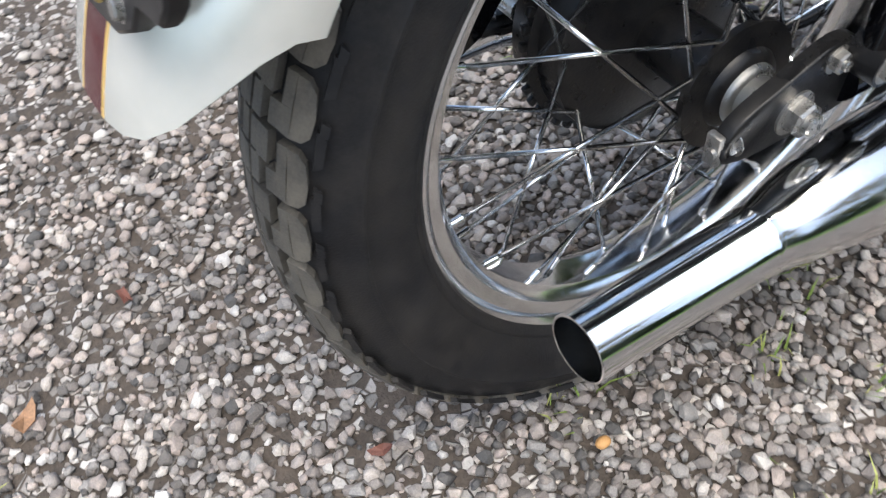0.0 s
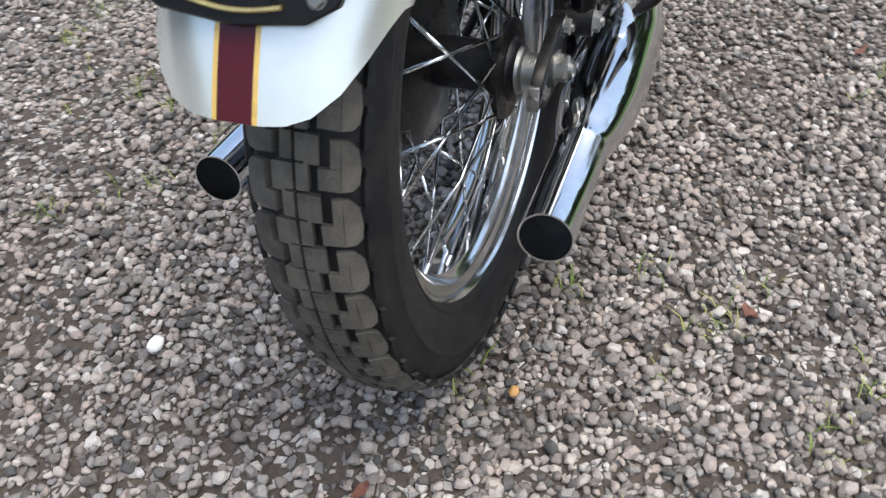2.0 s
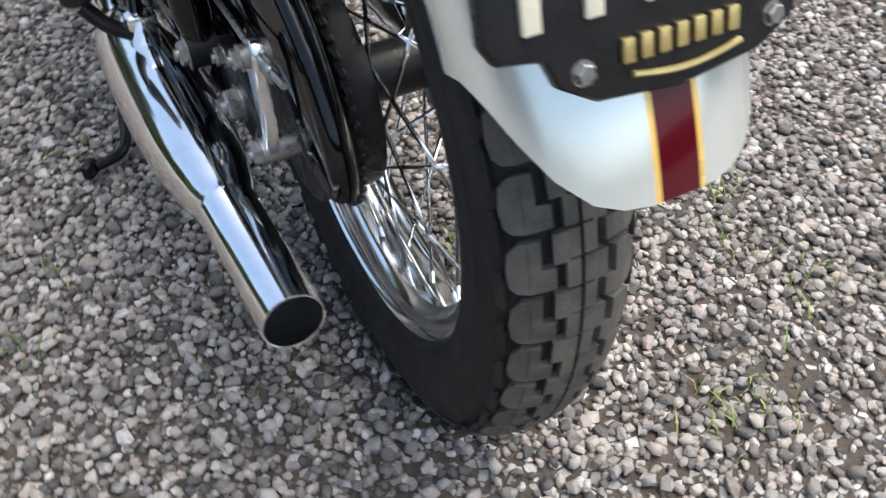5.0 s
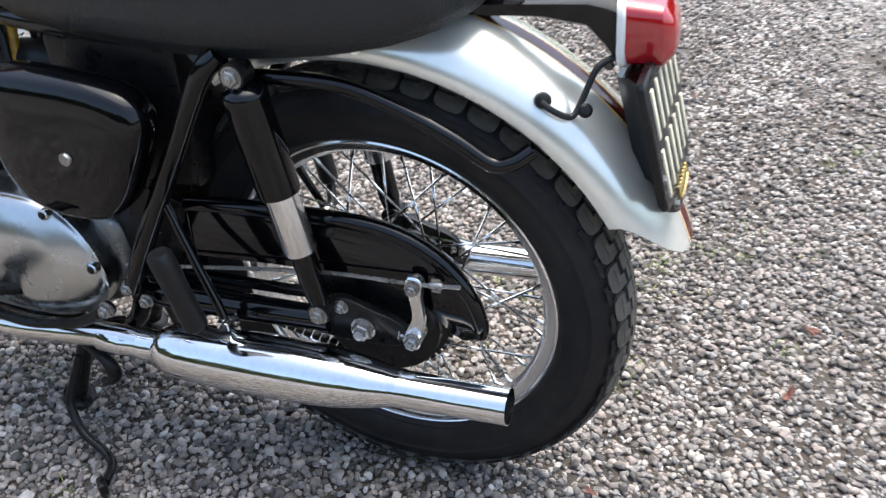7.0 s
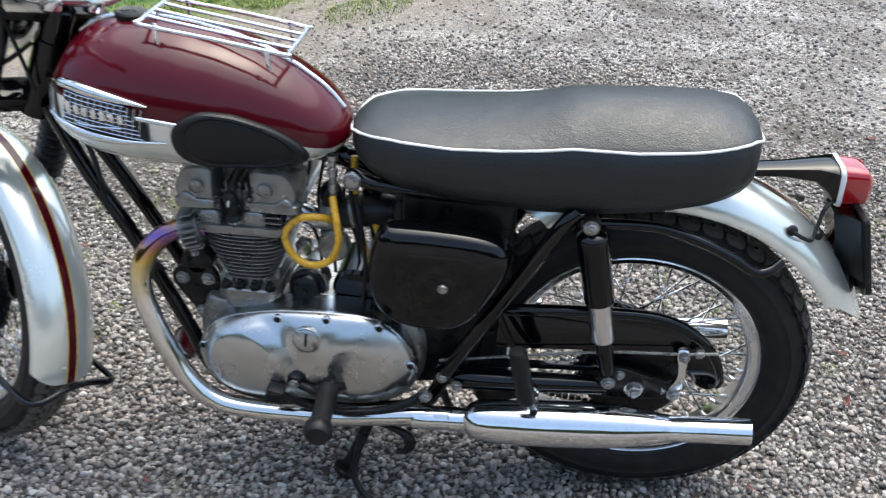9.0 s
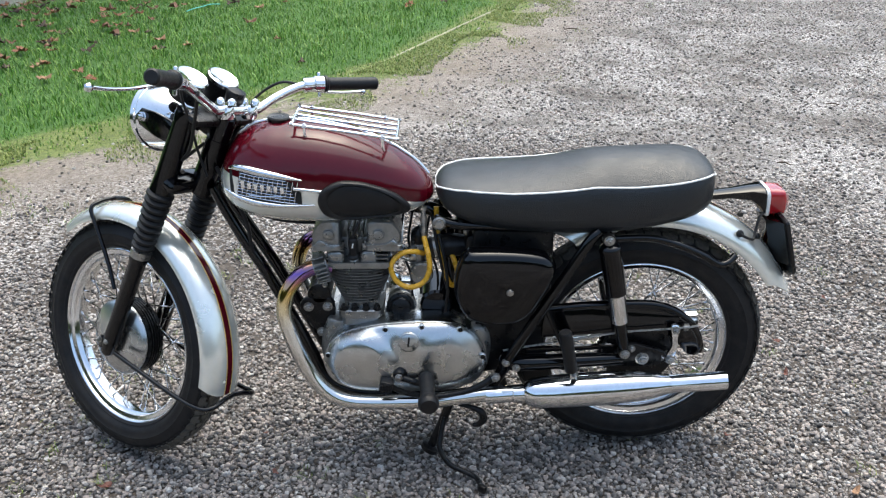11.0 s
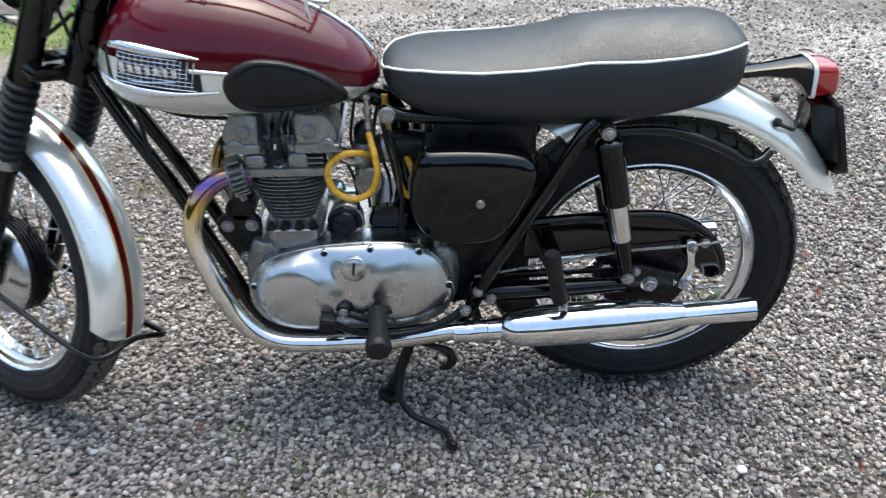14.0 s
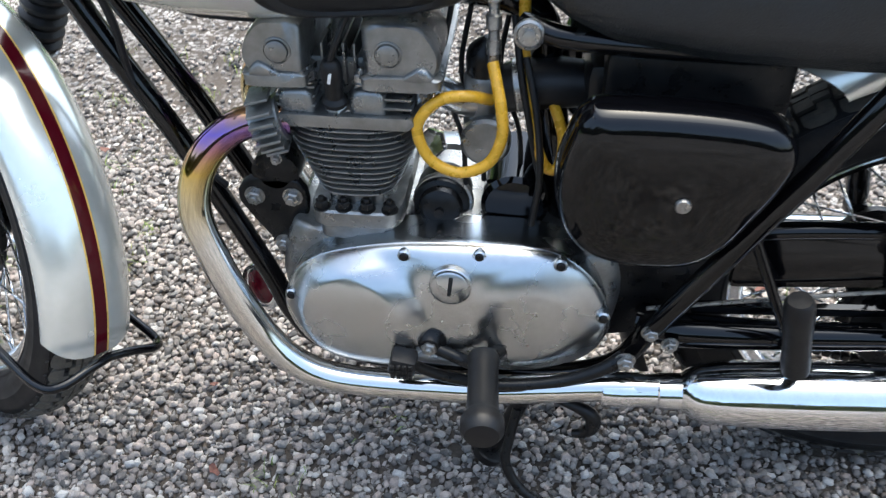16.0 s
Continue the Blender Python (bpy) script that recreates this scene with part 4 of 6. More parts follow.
# frame
frame_top = part("frame", tube(B(), [(-1.02, 0, 0.86), (-0.95, 0, 0.85), (-0.7, 0, 0.74), (-0.53, 0, 0.7), (-0.5, 0, 0.62), (-0.47, 0, 0.4), (-0.45, 0, 0.3)], 0.019, 16), BLACK, bike, "black enamelled tubular frame")
bar("steering_head", [tuple(HEAD + UP * 0.49), tuple(HEAD + UP * 0.54), tuple(HEAD + UP * 0.64)], 0.029, BLACK, frame_top, "black steering head", 20, True)
for side in (-1, 1):
    bar("down_tube", [(-1.075, 0.022 * side, 0.775), (-1.02, 0.038 * side, 0.662), (-0.95, 0.042 * side, 0.527), (-0.865, 0.05 * side, 0.335), (-0.835, 0.06 * side, 0.265), (-0.79, 0.075 * side, 0.225), (-0.7, 0.09 * side, 0.213), (-0.5, 0.1 * side, 0.213), (-0.4, 0.1 * side, 0.235), (-0.36, 0.105 * side, 0.29), (-0.352, 0.115 * side, 0.335)], 0.0145, BLACK, frame_top, "", 14)
    bar("rear_stay", [(-0.352, 0.125 * side, 0.33), (-0.3, 0.13 * side, 0.43), (-0.22, 0.133 * side, 0.575), (-0.165, 0.132 * side, 0.675), (-0.14, 0.125 * side, 0.7)], 0.0135, BLACK, frame_top, "", 14)
    bar("seat_rail", [(-0.53, 0.05 * side, 0.7), (-0.47, 0.085 * side, 0.7), (-0.3, 0.105 * side, 0.703), (-0.16, 0.105 * side, 0.708), (-0.1, 0.1 * side, 0.722)], 0.0125, BLACK, frame_top, "", 12)
    bar("peg_strut", [(-0.262, 0.128 * side, 0.5), (-0.225, 0.14 * side, 0.42), (-0.19, 0.15 * side, 0.345), (-0.183, 0.155 * side, 0.325)], 0.0065, BLACK, frame_top, "", 10)
    # grab rail over the tyre
    bar("lifting_handle", [(-0.13, 0.105 * side, 0.668), (-0.094, 0.102 * side, 0.67), (-0.008, 0.1 * side, 0.67), (0.058, 0.1 * side, 0.652), (0.124, 0.098 * side, 0.622), (0.166, 0.096 * side, 0.597), (0.19, 0.092 * side, 0.599), (0.21, 0.08 * side, 0.612)], 0.0095, BLACK, frame_top, "", 12)
    bar("swing_arm", [(-0.36, 0.085 * side, 0.312), (-0.31, 0.102 * side, 0.315), (-0.2, 0.106 * side, 0.321), (-0.05, 0.106 * side, 0.331)], [0.024, 0.023, 0.02, 0.017], BLACK, bike, "black swinging arm", 16)
    bm = slab(B(), [(-0.085, 0.314), (-0.06, 0.36), (-0.03, 0.376), (0.01, 0.366), (0.055, 0.35), (0.06, 0.32), (0.0, 0.308)], 0.1 * side, 0.112 * side, 0.002, 3)
    part("axle_plate", bm, SATIN, bike, "black axle end plate")
    nuts = nut(B(), (0.0, 0.112 * side, 0.333), (0, side, 0), 0.0138, 0.013, 0.6)
    part("axle_nut", nuts, ZINC, bike, "dull plated axle nut")
    bm = lathe(B(), [(0.004, 0), (0.004, 0.058)], (0.012, 0.106 * side, 0.333), (1, 0, -0.02), 10)
    nut(bm, (0.05, 0.106 * side, 0.332), (1, 0, 0), 0.0085, 0.008, 0)
    box(bm, (0.006, 0.012, 0.026), Matrix.Translation((0.064, 0.104 * side, 0.332)), 0.0015)
    part("chain_adjuster", bm, ZINC, bike, "plated chain adjuster")
    part("stay_nut", nut(B(), (-0.03, 0.112 * side, 0.362), (0, side, 0), 0.0085, 0.007), ZINC, bike)

# rear dampers
for side in (-1, 1):
    top, low = Vector((-0.118, 0.13 * side, 0.683)), Vector((-0.051, 0.124 * side, 0.361))
    d = (low - top).normalized()
    L = (low - top).length
    damper = part("rear_damper", lathe(B(), [(0.012, 0.012), (0.024, 0.018), (0.0275, 0.024), (0.0275, 0.03), (0.0265, 0.034), (0.0265, 0.148), (0.0255, 0.153), (0.02, 0.153)], top, d, 32), BLACK, bike, "black rear damper with plated lower shroud")
    part("lower_shroud", lathe(B(), [(0.015, 0.14), (0.0215, 0.142), (0.0215, 0.232), (0.0205, 0.236), (0.012, 0.237)], top, d, 32), RIM, damper, "bare steel lower shroud")
    part("damper_body", lathe(B(), [(0.016, 0.232), (0.016, L - 0.03), (0.013, L - 0.015), (0.012, L)], top, d, 24), BLACK, damper, "black lower damper body")
    for c, r in ((top, 0.0155), (low, 0.0155)):
        part("damper_eye", lathe(B(), [(r, -0.013), (r, 0.013)], c, (0, 1, 0), 24), SATIN, damper)
        part("damper_bolt", nut(B(), c + Vector((0, 0.012 * side, 0)), (0, side, 0), 0.0105, 0.008), ZINC, damper, "plated damper bolt")

# chain guard, brake rod, brake arm
top_line = [(-0.26, 0.46), (-0.18, 0.469), (-0.08, 0.475), (0.0, 0.476), (0.05, 0.467), (0.09, 0.447), (0.12, 0.42), (0.142, 0.385), (0.152, 0.352), (0.15, 0.336), (0.135, 0.33), (0.118, 0.338)]
bottom_line = [(0.1, 0.36), (0.07, 0.39), (0.02, 0.402), (-0.08, 0.4), (-0.18, 0.392), (-0.26, 0.386)]
bm = slab(B(), top_line + bottom_line, -0.078, -0.094, 0.003)
guard = part("chain_guard", bm, BLACK, bike, "glossy black rear chain guard")
rings = []
for x, z in top_line[:10]:
    rings.append((x, -0.084, z + 0.002))
part("guard_flange", tube(B(), rings, 0.0115, 12, 4), BLACK, guard)
slab_low = slab(B(), [(-0.3, 0.352), (-0.1, 0.362), (0.0, 0.37), (0.0, 0.362), (-0.1, 0.35), (-0.3, 0.338)], -0.085, -0.095, 0.002)
part("chain_guard_lower", slab_low, BLACK, guard)
for z0, z1 in ((0.385, 0.432), (0.262, 0.236)):
    pts = [(-0.37, -0.058, 0.33 + (0.045 if z0 > 0.3 else -0.04)), (-0.2, -0.058, 0.335 + (0.07 if z0 > 0.3 else -0.065)), (-0.02, -0.058, 0.333 + (0.1 if z0 > 0.3 else -0.1))]
    bm = B()
    path = smooth_path(pts, 14)
    for a, b in zip(path, path[1:]):
        mid = (a + b) / 2
        ang = math.atan2(b.z - a.z, b.x - a.x)
        box(bm, ((b - a).length * 0.82, 0.012, 0.0095), Matrix.Translation(mid) @ Matrix.Rotation(-ang, 4, "Y"), 0.002)
    part("drive_chain", bm, SATIN, bike, "oily drive chain")
bar("brake_rod", [(-0.36, -0.118, 0.362), (-0.2, -0.112, 0.388), (-0.05, -0.108, 0.41), (0.073, -0.112, 0.422), (0.135, -0.112, 0.43)], 0.0028, ZINC, bike, "plated brake rod", 8)
bm = slab(B(), [(0.064, 0.428), (0.075, 0.434), (0.086, 0.428), (0.085, 0.4), (0.088, 0.37), (0.083, 0.34), (0.073, 0.322), (0.06, 0.326), (0.062, 0.345), (0.072, 0.37), (0.07, 0.4)], -0.108, -0.118, 0.003, 3)
arm = part("brake_arm", bm, RIM, bike, "plated rear brake arm")
part("arm_pivot", nut(lathe(B(), [(0.011, -0.09), (0.011, -0.12)], (0.071, 0, 0.333), (0, 1, 0), 20), (0.071, -0.119, 0.333), (0, -1, 0), 0.0095, 0.008), ZINC, arm)
part("rod_clevis", nut(lathe(B(), [(0.0095, -0.102), (0.0095, -0.124)], (0.076, 0, 0.422), (0, 1, 0), 20), (0.076, -0.123, 0.422), (0, -1, 0), 0.008, 0.007), ZINC, arm)
bm = lathe(B(), [(0.004, 0), (0.0055, 0.004), (0.0055, 0.016), (0.004, 0.018)], (0.095, -0.112, 0.425), (1, 0, 0.12), 12)
box(bm, (0.012, 0.003, 0.02), Matrix.Translation((0.104, -0.112, 0.426)), 0.001)
part("wing_nut", bm, ZINC, arm, "plated wing nut")

# engine
crank = B()
slab(crank, [(-0.83, 0.35), (-0.81, 0.43), (-0.775, 0.432), (-0.7, 0.442), (-0.66, 0.432), (-0.6, 0.41), (-0.45, 0.415), (-0.4, 0.4), (-0.39, 0.33), (-0.42, 0.26), (-0.55, 0.225), (-0.74, 0.225), (-0.81, 0.27)], 0.1, -0.084, 0.012, 4)
engine = part("crankcase", crank, CAST, bike, "grey cast aluminium engine crankcase")
part("timing_cover", slab(B(), [(-0.77, 0.33), (-0.72, 0.42), (-0.62, 0.45), (-0.5, 0.42), (-0.44, 0.35), (-0.48, 0.27), (-0.62, 0.245), (-0.73, 0.27)], 0.098, 0.145, 0.016, 5), POLISHED, engine, "polished timing cover")
# barrel: foot flange with its nuts, core and separate fins that widen upwards
def rounded(hx, hy, px=0.55, py=0.5, cx=-0.722, n=44):
    out = []
    for a in range(n):
        t = 2 * math.pi * a / n
        c, d = math.cos(t), math.sin(t)
        out.append((cx + hx * math.copysign(abs(c) ** px, c), hy * math.copysign(abs(d) ** py, d)))
    return out


bm = B()
skin(bm, [[Vector((x, y, z)) for x, y in rounded(0.052, 0.094, 0.3, 0.3)] for z in (0.425, 0.447)])
skin(bm, [[Vector((-0.722 + (x + 0.722) * k, y * k, z)) for x, y in rounded(0.058, 0.1, 0.3, 0.3)] for z, k in ((0.446, 0.98), (0.448, 1.0), (0.467, 1.0), (0.4695, 0.975))])
part("barrel_flange", bm, CAST, engine, "grey cylinder base flange")
bm = B()
for y in (-0.038, 0.038):
    lathe(bm, [(0.044, 0), (0.044, 0.13)], (-0.722, y, 0.465), (0, 0, 1), 32)
for x in (-0.748, -0.696):
    box(bm, (0.016, 0.16, 0.022), Matrix.Translation((x, 0, 0.478)), 0.004)
part("cylinder_core", bm, CAST, engine, "dark cylinder core")
for i in range(12):
    z = 0.487 + i * 0.0088
    k = min(1.0, 0.66 + 0.05 * i)
    out = rounded(0.079 * k, 0.105 * (0.85 + 0.0135 * i))
    bow = [0.005 * ((x + 0.722) / 0.08) ** 2 for x, y in out]
    bm = B()
    skin(bm, [[Vector((-0.722 + (x + 0.722) * f, y * f, z + h + b)) for (x, y), b in zip(out, bow)] for h, f in ((0, 0.988), (0.0007, 1.0), (0.0017, 1.0), (0.0025, 0.985))])
    part("cooling_fin", bm, CAST, engine)
for x in (-0.764, -0.737, -0.708, -0.68):
    part("base_nut", nut(B(), (x, -0.09, 0.469), (0, 0, 1), 0.0085, 0.011), SATIN, engine, "oily base nut")
# head: flange, fins, two buttresses on each side of the plug recess
bm = slab(B(), [(-0.797, 0.59), (-0.65, 0.59), (-0.643, 0.597), (-0.648, 0.606), (-0.797, 0.606), (-0.802, 0.598)], 0.102, -0.104, 0.004)
box(bm, (0.125, 0.13, 0.06), Matrix.Translation((-0.722, 0, 0.63)), 0.008)
head = part("cylinder_head", bm, CAST, engine, "grey cast aluminium cylinder head")
for i in range(4):
    z = 0.613 + i * 0.0098
    w = 0.098 - 0.003 * i
    for x0, x1 in ((-0.799, -0.757), (-0.69, -0.648)):
        bm = slab(B(), [(x0, z), (x1, z), (x1 + 0.002, z + 0.0014), (x1, z + 0.0028), (x0, z + 0.0028), (x0 - 0.002, z + 0.0014)], w, -w, 0.001)
        part("head_fin", bm, CAST, head)
for side in (-1, 1):
    for x0, x1, zh in ((-0.797, -0.757, 0.634), (-0.716, -0.676, 0.636)):
        shape = [(x0, 0.604), (x0 - 0.001, zh - 0.012), (x0 + 0.004, zh - 0.003), (x0 + 0.012, zh), (x1 - 0.008, zh), (x1 - 0.001, zh - 0.006), (x1, 0.604)]
        part("head_buttress", slab(B(), shape, 0.04 * side, 0.1 * side, 0.006, 0), CAST, head)
        part("head_buttress", slab(B(), [(x, z + 0.007 if z > 0.61 else z) for x, z in shape], 0.04 * side, 0.088 * side, 0.004, 0), CAST, head)
    for x in (-0.764, -0.704, -0.66):
        part("head_stud", nut(B(), (x, 0.086 * side, 0.64), (0, 0, 1), 0.0085, 0.012), ZINC, head)
for x in (-0.748, -0.736, -0.724, -0.712):
    part("head_rib", box(B(), (0.003, 0.15, 0.05), Matrix.Translation((x, 0, 0.655)), 0.001), CAST, head)
# plug, cap and leads
for side in (-1, 1):
    p = Vector((-0.733, 0.088 * side, 0.607))
    d = Vector((0.0, 0.5 * side, 0.85)).normalized()
    part("spark_plug", lathe(B(), [(0.016, -0.006), (0.016, 0.001), (0.0125, 0.002), (0.0125, 0.009), (0.0085, 0.012), (0.008, 0.02)], p, d, 6), ZINC, head, "plated spark plug")
    q = p + d * 0.012
    part("plug_cap", lathe(B(), [(0.0135, 0), (0.0145, 0.006), (0.0105, 0.011), (0.0105, 0.03), (0.0118, 0.033), (0.0118, 0.052), (0.009, 0.058), (0.006, 0.06)], q, Vector((0.02, 0.2 * side, 0.97)), 18), SOFT, head, "black rubber plug cap")
    part("cap_mark", box(B(), (0.0035, 0.001, 0.013), Matrix.Translation(q + Vector((0.001, 0.021 * side, 0.041))) @ Matrix.Rotation(0.2, 4, "Y"), 0.0003), WHITE, head, "small pale mark on the plug cap")
    bar("plug_lead", [tuple(q + Vector((0.001, 0.012 * side, 0.056))), (-0.722, 0.105 * side, 0.7), (-0.7, 0.09 * side, 0.735), (-0.64, 0.05 * side, 0.75)], 0.0036, SOFT, head, "", 8)
# rocker boxes: rounded castings with a stepped foot and round inspection caps
for k, (x0, x1) in enumerate(((-0.83, -0.763), (-0.699, -0.617))):
    f = 1 if k == 0 else -1
    a, b = (x0, x1) if k == 0 else (x1, x0)
    shape = [(a + 0.006 * f, 0.652), (a - 0.001 * f, 0.664), (a, 0.682), (a + 0.01 * f, 0.7), (a + 0.026 * f, 0.714), (b - 0.01 * f, 0.716), (b, 0.709), (b, 0.652)]
    pts = [Vector((x, 0, z)) for x, z in shape]
    pts = smooth_path(pts[:6], 4) + pts[6:]
    c = sum(pts, Vector()) / len(pts)
    rings = [[Vector((c.x + (p.x - c.x) * q, y, c.z + (p.z - c.z) * q)) for p in pts] for y, q in ((0.099, 0.8), (0.096, 0.93), (0.09, 1.0), (-0.09, 1.0), (-0.0965, 0.95), (-0.0995, 0.86))]
    bm = B()
    skin(bm, rings)
    rock = part("rocker_box", bm, CAST, engine, "grey cast rocker box")
    foot = [(x0 + 0.004, 0.638), (x0 - 0.001, 0.642), (x0 - 0.002, 0.65), (x0 + 0.003, 0.656), (x1 - 0.003, 0.656), (x1 + 0.002, 0.65), (x1 + 0.001, 0.642), (x1 - 0.004, 0.638)]
    part("rocker_lip", slab(B(), foot, 0.101, -0.104, 0.005, 2), CAST, rock)
    rise = [(a + 0.004 * f, 0.652), (a + 0.016 * f, 0.668), (a + 0.03 * f, 0.662), (a + 0.04 * f, 0.652)]
    part("rocker_web", slab(B(), rise, -0.09, -0.105, 0.004, 3), CAST, rock)
    for side in (-1, 1):
        cx = -0.7905 if k == 0 else -0.6705
        part("rocker_cap", lathe(B(), [(0.0155, 0), (0.0155, 0.0035), (0.0142, 0.004), (0.0138, 0.0025), (0.0128, 0.0025), (0.0122, 0.006), (0.011, 0.0068), (0.001, 0.0068)], (cx, 0.0975 * side, 0.681), (0, side, 0), 28), CAST, rock, "round rocker inspection cap")
    for y in (-0.07, 0.07):
        part("rocker_stud", nut(B(), ((x0 + x1) / 2, y, 0.714), (0, 0, 1), 0.0075, 0.009), ZINC, rock)
    part("rocker_stud", nut(B(), (b - 0.008 * f, -0.092, 0.655), (0, 0, 1), 0.0065, 0.014), ZINC, rock)
# exhaust clamps: a collar with flat fins stacked round the pipe
for side in (-1, 1):
    M = Matrix.Translation((-0.814, 0.09 * side, 0.589)) @ Matrix.Rotation(radians(-14), 4, "Y") @ Matrix.Rotation(radians(-8) * side, 4, "Z")
    bm = lathe(B(), [(0.0205, -0.018), (0.027, -0.017), (0.027, 0.017), (0.0205, 0.018)], seg=28, axis=(1, 0, 0))
    bm.transform(M)
    clamp = part("exhaust_clamp", bm, CAST, engine, "finned alloy exhaust clamp")
    for i in range(7):
        h = (i - 3) * 0.0112
        w = math.sqrt(0.04 ** 2 - h * h)
        bm = box(B(), (0.031 - 0.0012 * abs(i - 3), w * 2, 0.004), M @ Matrix.Translation((0, 0, h)), 0.0016)
        part("clamp_fin", bm, CAST, clamp)
    part("clamp_bolt", nut(B(), M @ Vector((-0.004, 0.02 * side, -0.04)), (0, side, 0), 0.0055, 0.007), ZINC, clamp)
# engine front plate with bolts and coil
plate = part("engine_plate", slab(B(), [(-0.88, 0.45), (-0.872, 0.478), (-0.85, 0.486), (-0.8, 0.484), (-0.79, 0.45), (-0.8, 0.4), (-0.815, 0.368), (-0.835, 0.366), (-0.846, 0.395)], -0.05, -0.062, 0.003, 2), SATIN, bike, "black engine mounting plate")
for x, z in ((-0.858, 0.46), (-0.809, 0.461), (-0.828, 0.386)):
    part("plate_bolt", nut(B(), (x, -0.062, z), (0, -1, 0), 0.0105, 0.009), ZINC, plate)
coil = part("coil", lathe(B(), [(0.02, -0.062), (0.03, -0.057), (0.03, 0.05), (0.025, 0.055)], (-0.829, 0.0, 0.492), (0, 1, 0), 28), SATIN, bike, "black ignition coil")
for q in range(2):
    part("coil_mark", box(B(), (0.0025, 0.02, 0.0012), Matrix.Translation((-0.832 + q * 0.006, -0.044, 0.5222)), 0.0004), CREAM, coil, "small pale printed mark")

# carburettor side
carb = part("carburettor", lathe(B(), [(0.016, -0.032), (0.022, -0.03), (0.022, 0.0), (0.018, 0.004), (0.018, 0.03), (0.022, 0.034), (0.022, 0.05), (0.019, 0.055)], (-0.575, -0.02, 0.57), (0, 0, 1), 28), CAST, bike, "grey alloy carburettor")
part("float_bowl", lathe(B(), [(0.029, 0), (0.03, 0.004), (0.03, 0.02), (0.026, 0.024), (0.001, 0.0245)], (-0.568, -0.03, 0.546), (0, -1, 0.1), 36), CAST, carb, "round float chamber cover")
for a in (0.9, 3.0, 5.1):
    part("bowl_screw", lathe(B(), [(0.0035, 0), (0.0035, 0.003)], (-0.568 + 0.024 * math.cos(a), -0.0545, 0.549 + 0.024 * math.sin(a)), (0, -1, 0.1), 10), ZINC, carb)
part("inlet_flange", slab(B(), [(-0.645, 0.596), (-0.645, 0.63), (-0.63, 0.634), (-0.622, 0.62), (-0.622, 0.602), (-0.63, 0.594)], -0.01, -0.078, 0.004, 2), CHROME, bike, "bright inlet flange")
for z in (0.604, 0.624):
    part("flange_nut", nut(B(), (-0.634, -0.078, z), (0, -1, 0), 0.0065, 0.007), ZINC, bike)
part("gearbox_top", slab(B(), [(-0.66, 0.405), (-0.65, 0.44), (-0.62, 0.452), (-0.56, 0.44), (-0.5, 0.43), (-0.47, 0.405)], 0.08, -0.07, 0.012, 4), CAST, engine, "grey cast gearbox top")
part("oil_filler", lathe(B(), [(0.02, 0), (0.02, 0.006), (0.017, 0.008), (0.017, 0.014), (0.001, 0.015)], (-0.64, 0.02, 0.5), (-0.1, -1, 0.35), 6), CHROME, bike, "bright hexagon plug")
bar("carburettor_top", [(-0.575, -0.02, 0.62), (-0.573, -0.022, 0.65), (-0.568, -0.024, 0.67)], [0.019, 0.02, 0.006], SATIN, bike, "black mixing chamber top", 20)
bar("inlet_manifold", [(-0.65, -0.04, 0.617), (-0.625, -0.035, 0.607), (-0.6, -0.025, 0.59), (-0.585, -0.02, 0.585)], [0.02, 0.018, 0.018, 0.019], POLISHED, bike, "polished inlet stub", 20)
bar("air_hose", [(-0.556, -0.02, 0.6), (-0.53, -0.02, 0.61), (-0.49, -0.02, 0.615), (-0.45, -0.02, 0.615)], [0.026, 0.03, 0.03, 0.026], SOFT, bike, "black rubber air filter hose", 24)
part("hose_clip", lathe(B(), [(0.031, -0.004), (0.0318, -0.003), (0.0318, 0.003), (0.031, 0.004)], (-0.532, -0.02, 0.61), (1, 0, 0.2), 32), ZINC, bike)
part("air_filter", box(B(), (0.1, 0.12, 0.14), Matrix.Translation((-0.41, 0.0, 0.59)), 0.02), SATIN, bike, "black air filter box")
loop = [(-0.561, -0.066, 0.66), (-0.556, -0.078, 0.645), (-0.549, -0.092, 0.618), (-0.547, -0.098, 0.585), (-0.562, -0.1, 0.551), (-0.595, -0.1, 0.537), (-0.627, -0.099, 0.552), (-0.642, -0.097, 0.586), (-0.634, -0.096, 0.611), (-0.612, -0.092, 0.628), (-0.584, -0.085, 0.628), (-0.562, -0.066, 0.614)]
bar("fuel_hose", loop, 0.0066, HOSE, bike, "amber plastic fuel hose", 14)
bar("fuel_hose", [(-0.53, -0.02, 0.72), (-0.528, -0.03, 0.66), (-0.518, -0.05, 0.6), (-0.505, -0.06, 0.545), (-0.492, -0.064, 0.524), (-0.48, -0.06, 0.528), (-0.478, -0.05, 0.56), (-0.492, -0.04, 0.6), (-0.508, -0.03, 0.625)], 0.0066, HOSE, bike, "amber plastic fuel hose", 14)
tap = lathe(B(), [(0.01, 0), (0.01, 0.008), (0.006, 0.01), (0.006, 0.022), (0.009, 0.024), (0.009, 0.038), (0.006, 0.04), (0.0065, 0.05), (0.0085, 0.051), (0.0085, 0.066), (0.006, 0.068), (0.006, 0.078)], (-0.562, -0.052, 0.734), (0.02, -0.12, -1), 12)
part("fuel_tap", tap, ZINC, bike, "plated brass fuel tap")
bar("overflow_pipe", [(-0.525, -0.05, 0.66), (-0.51, -0.07, 0.6), (-0.502, -0.085, 0.53), (-0.508, -0.09, 0.46)], 0.0042, SOFT, bike, "black breather pipe", 10)
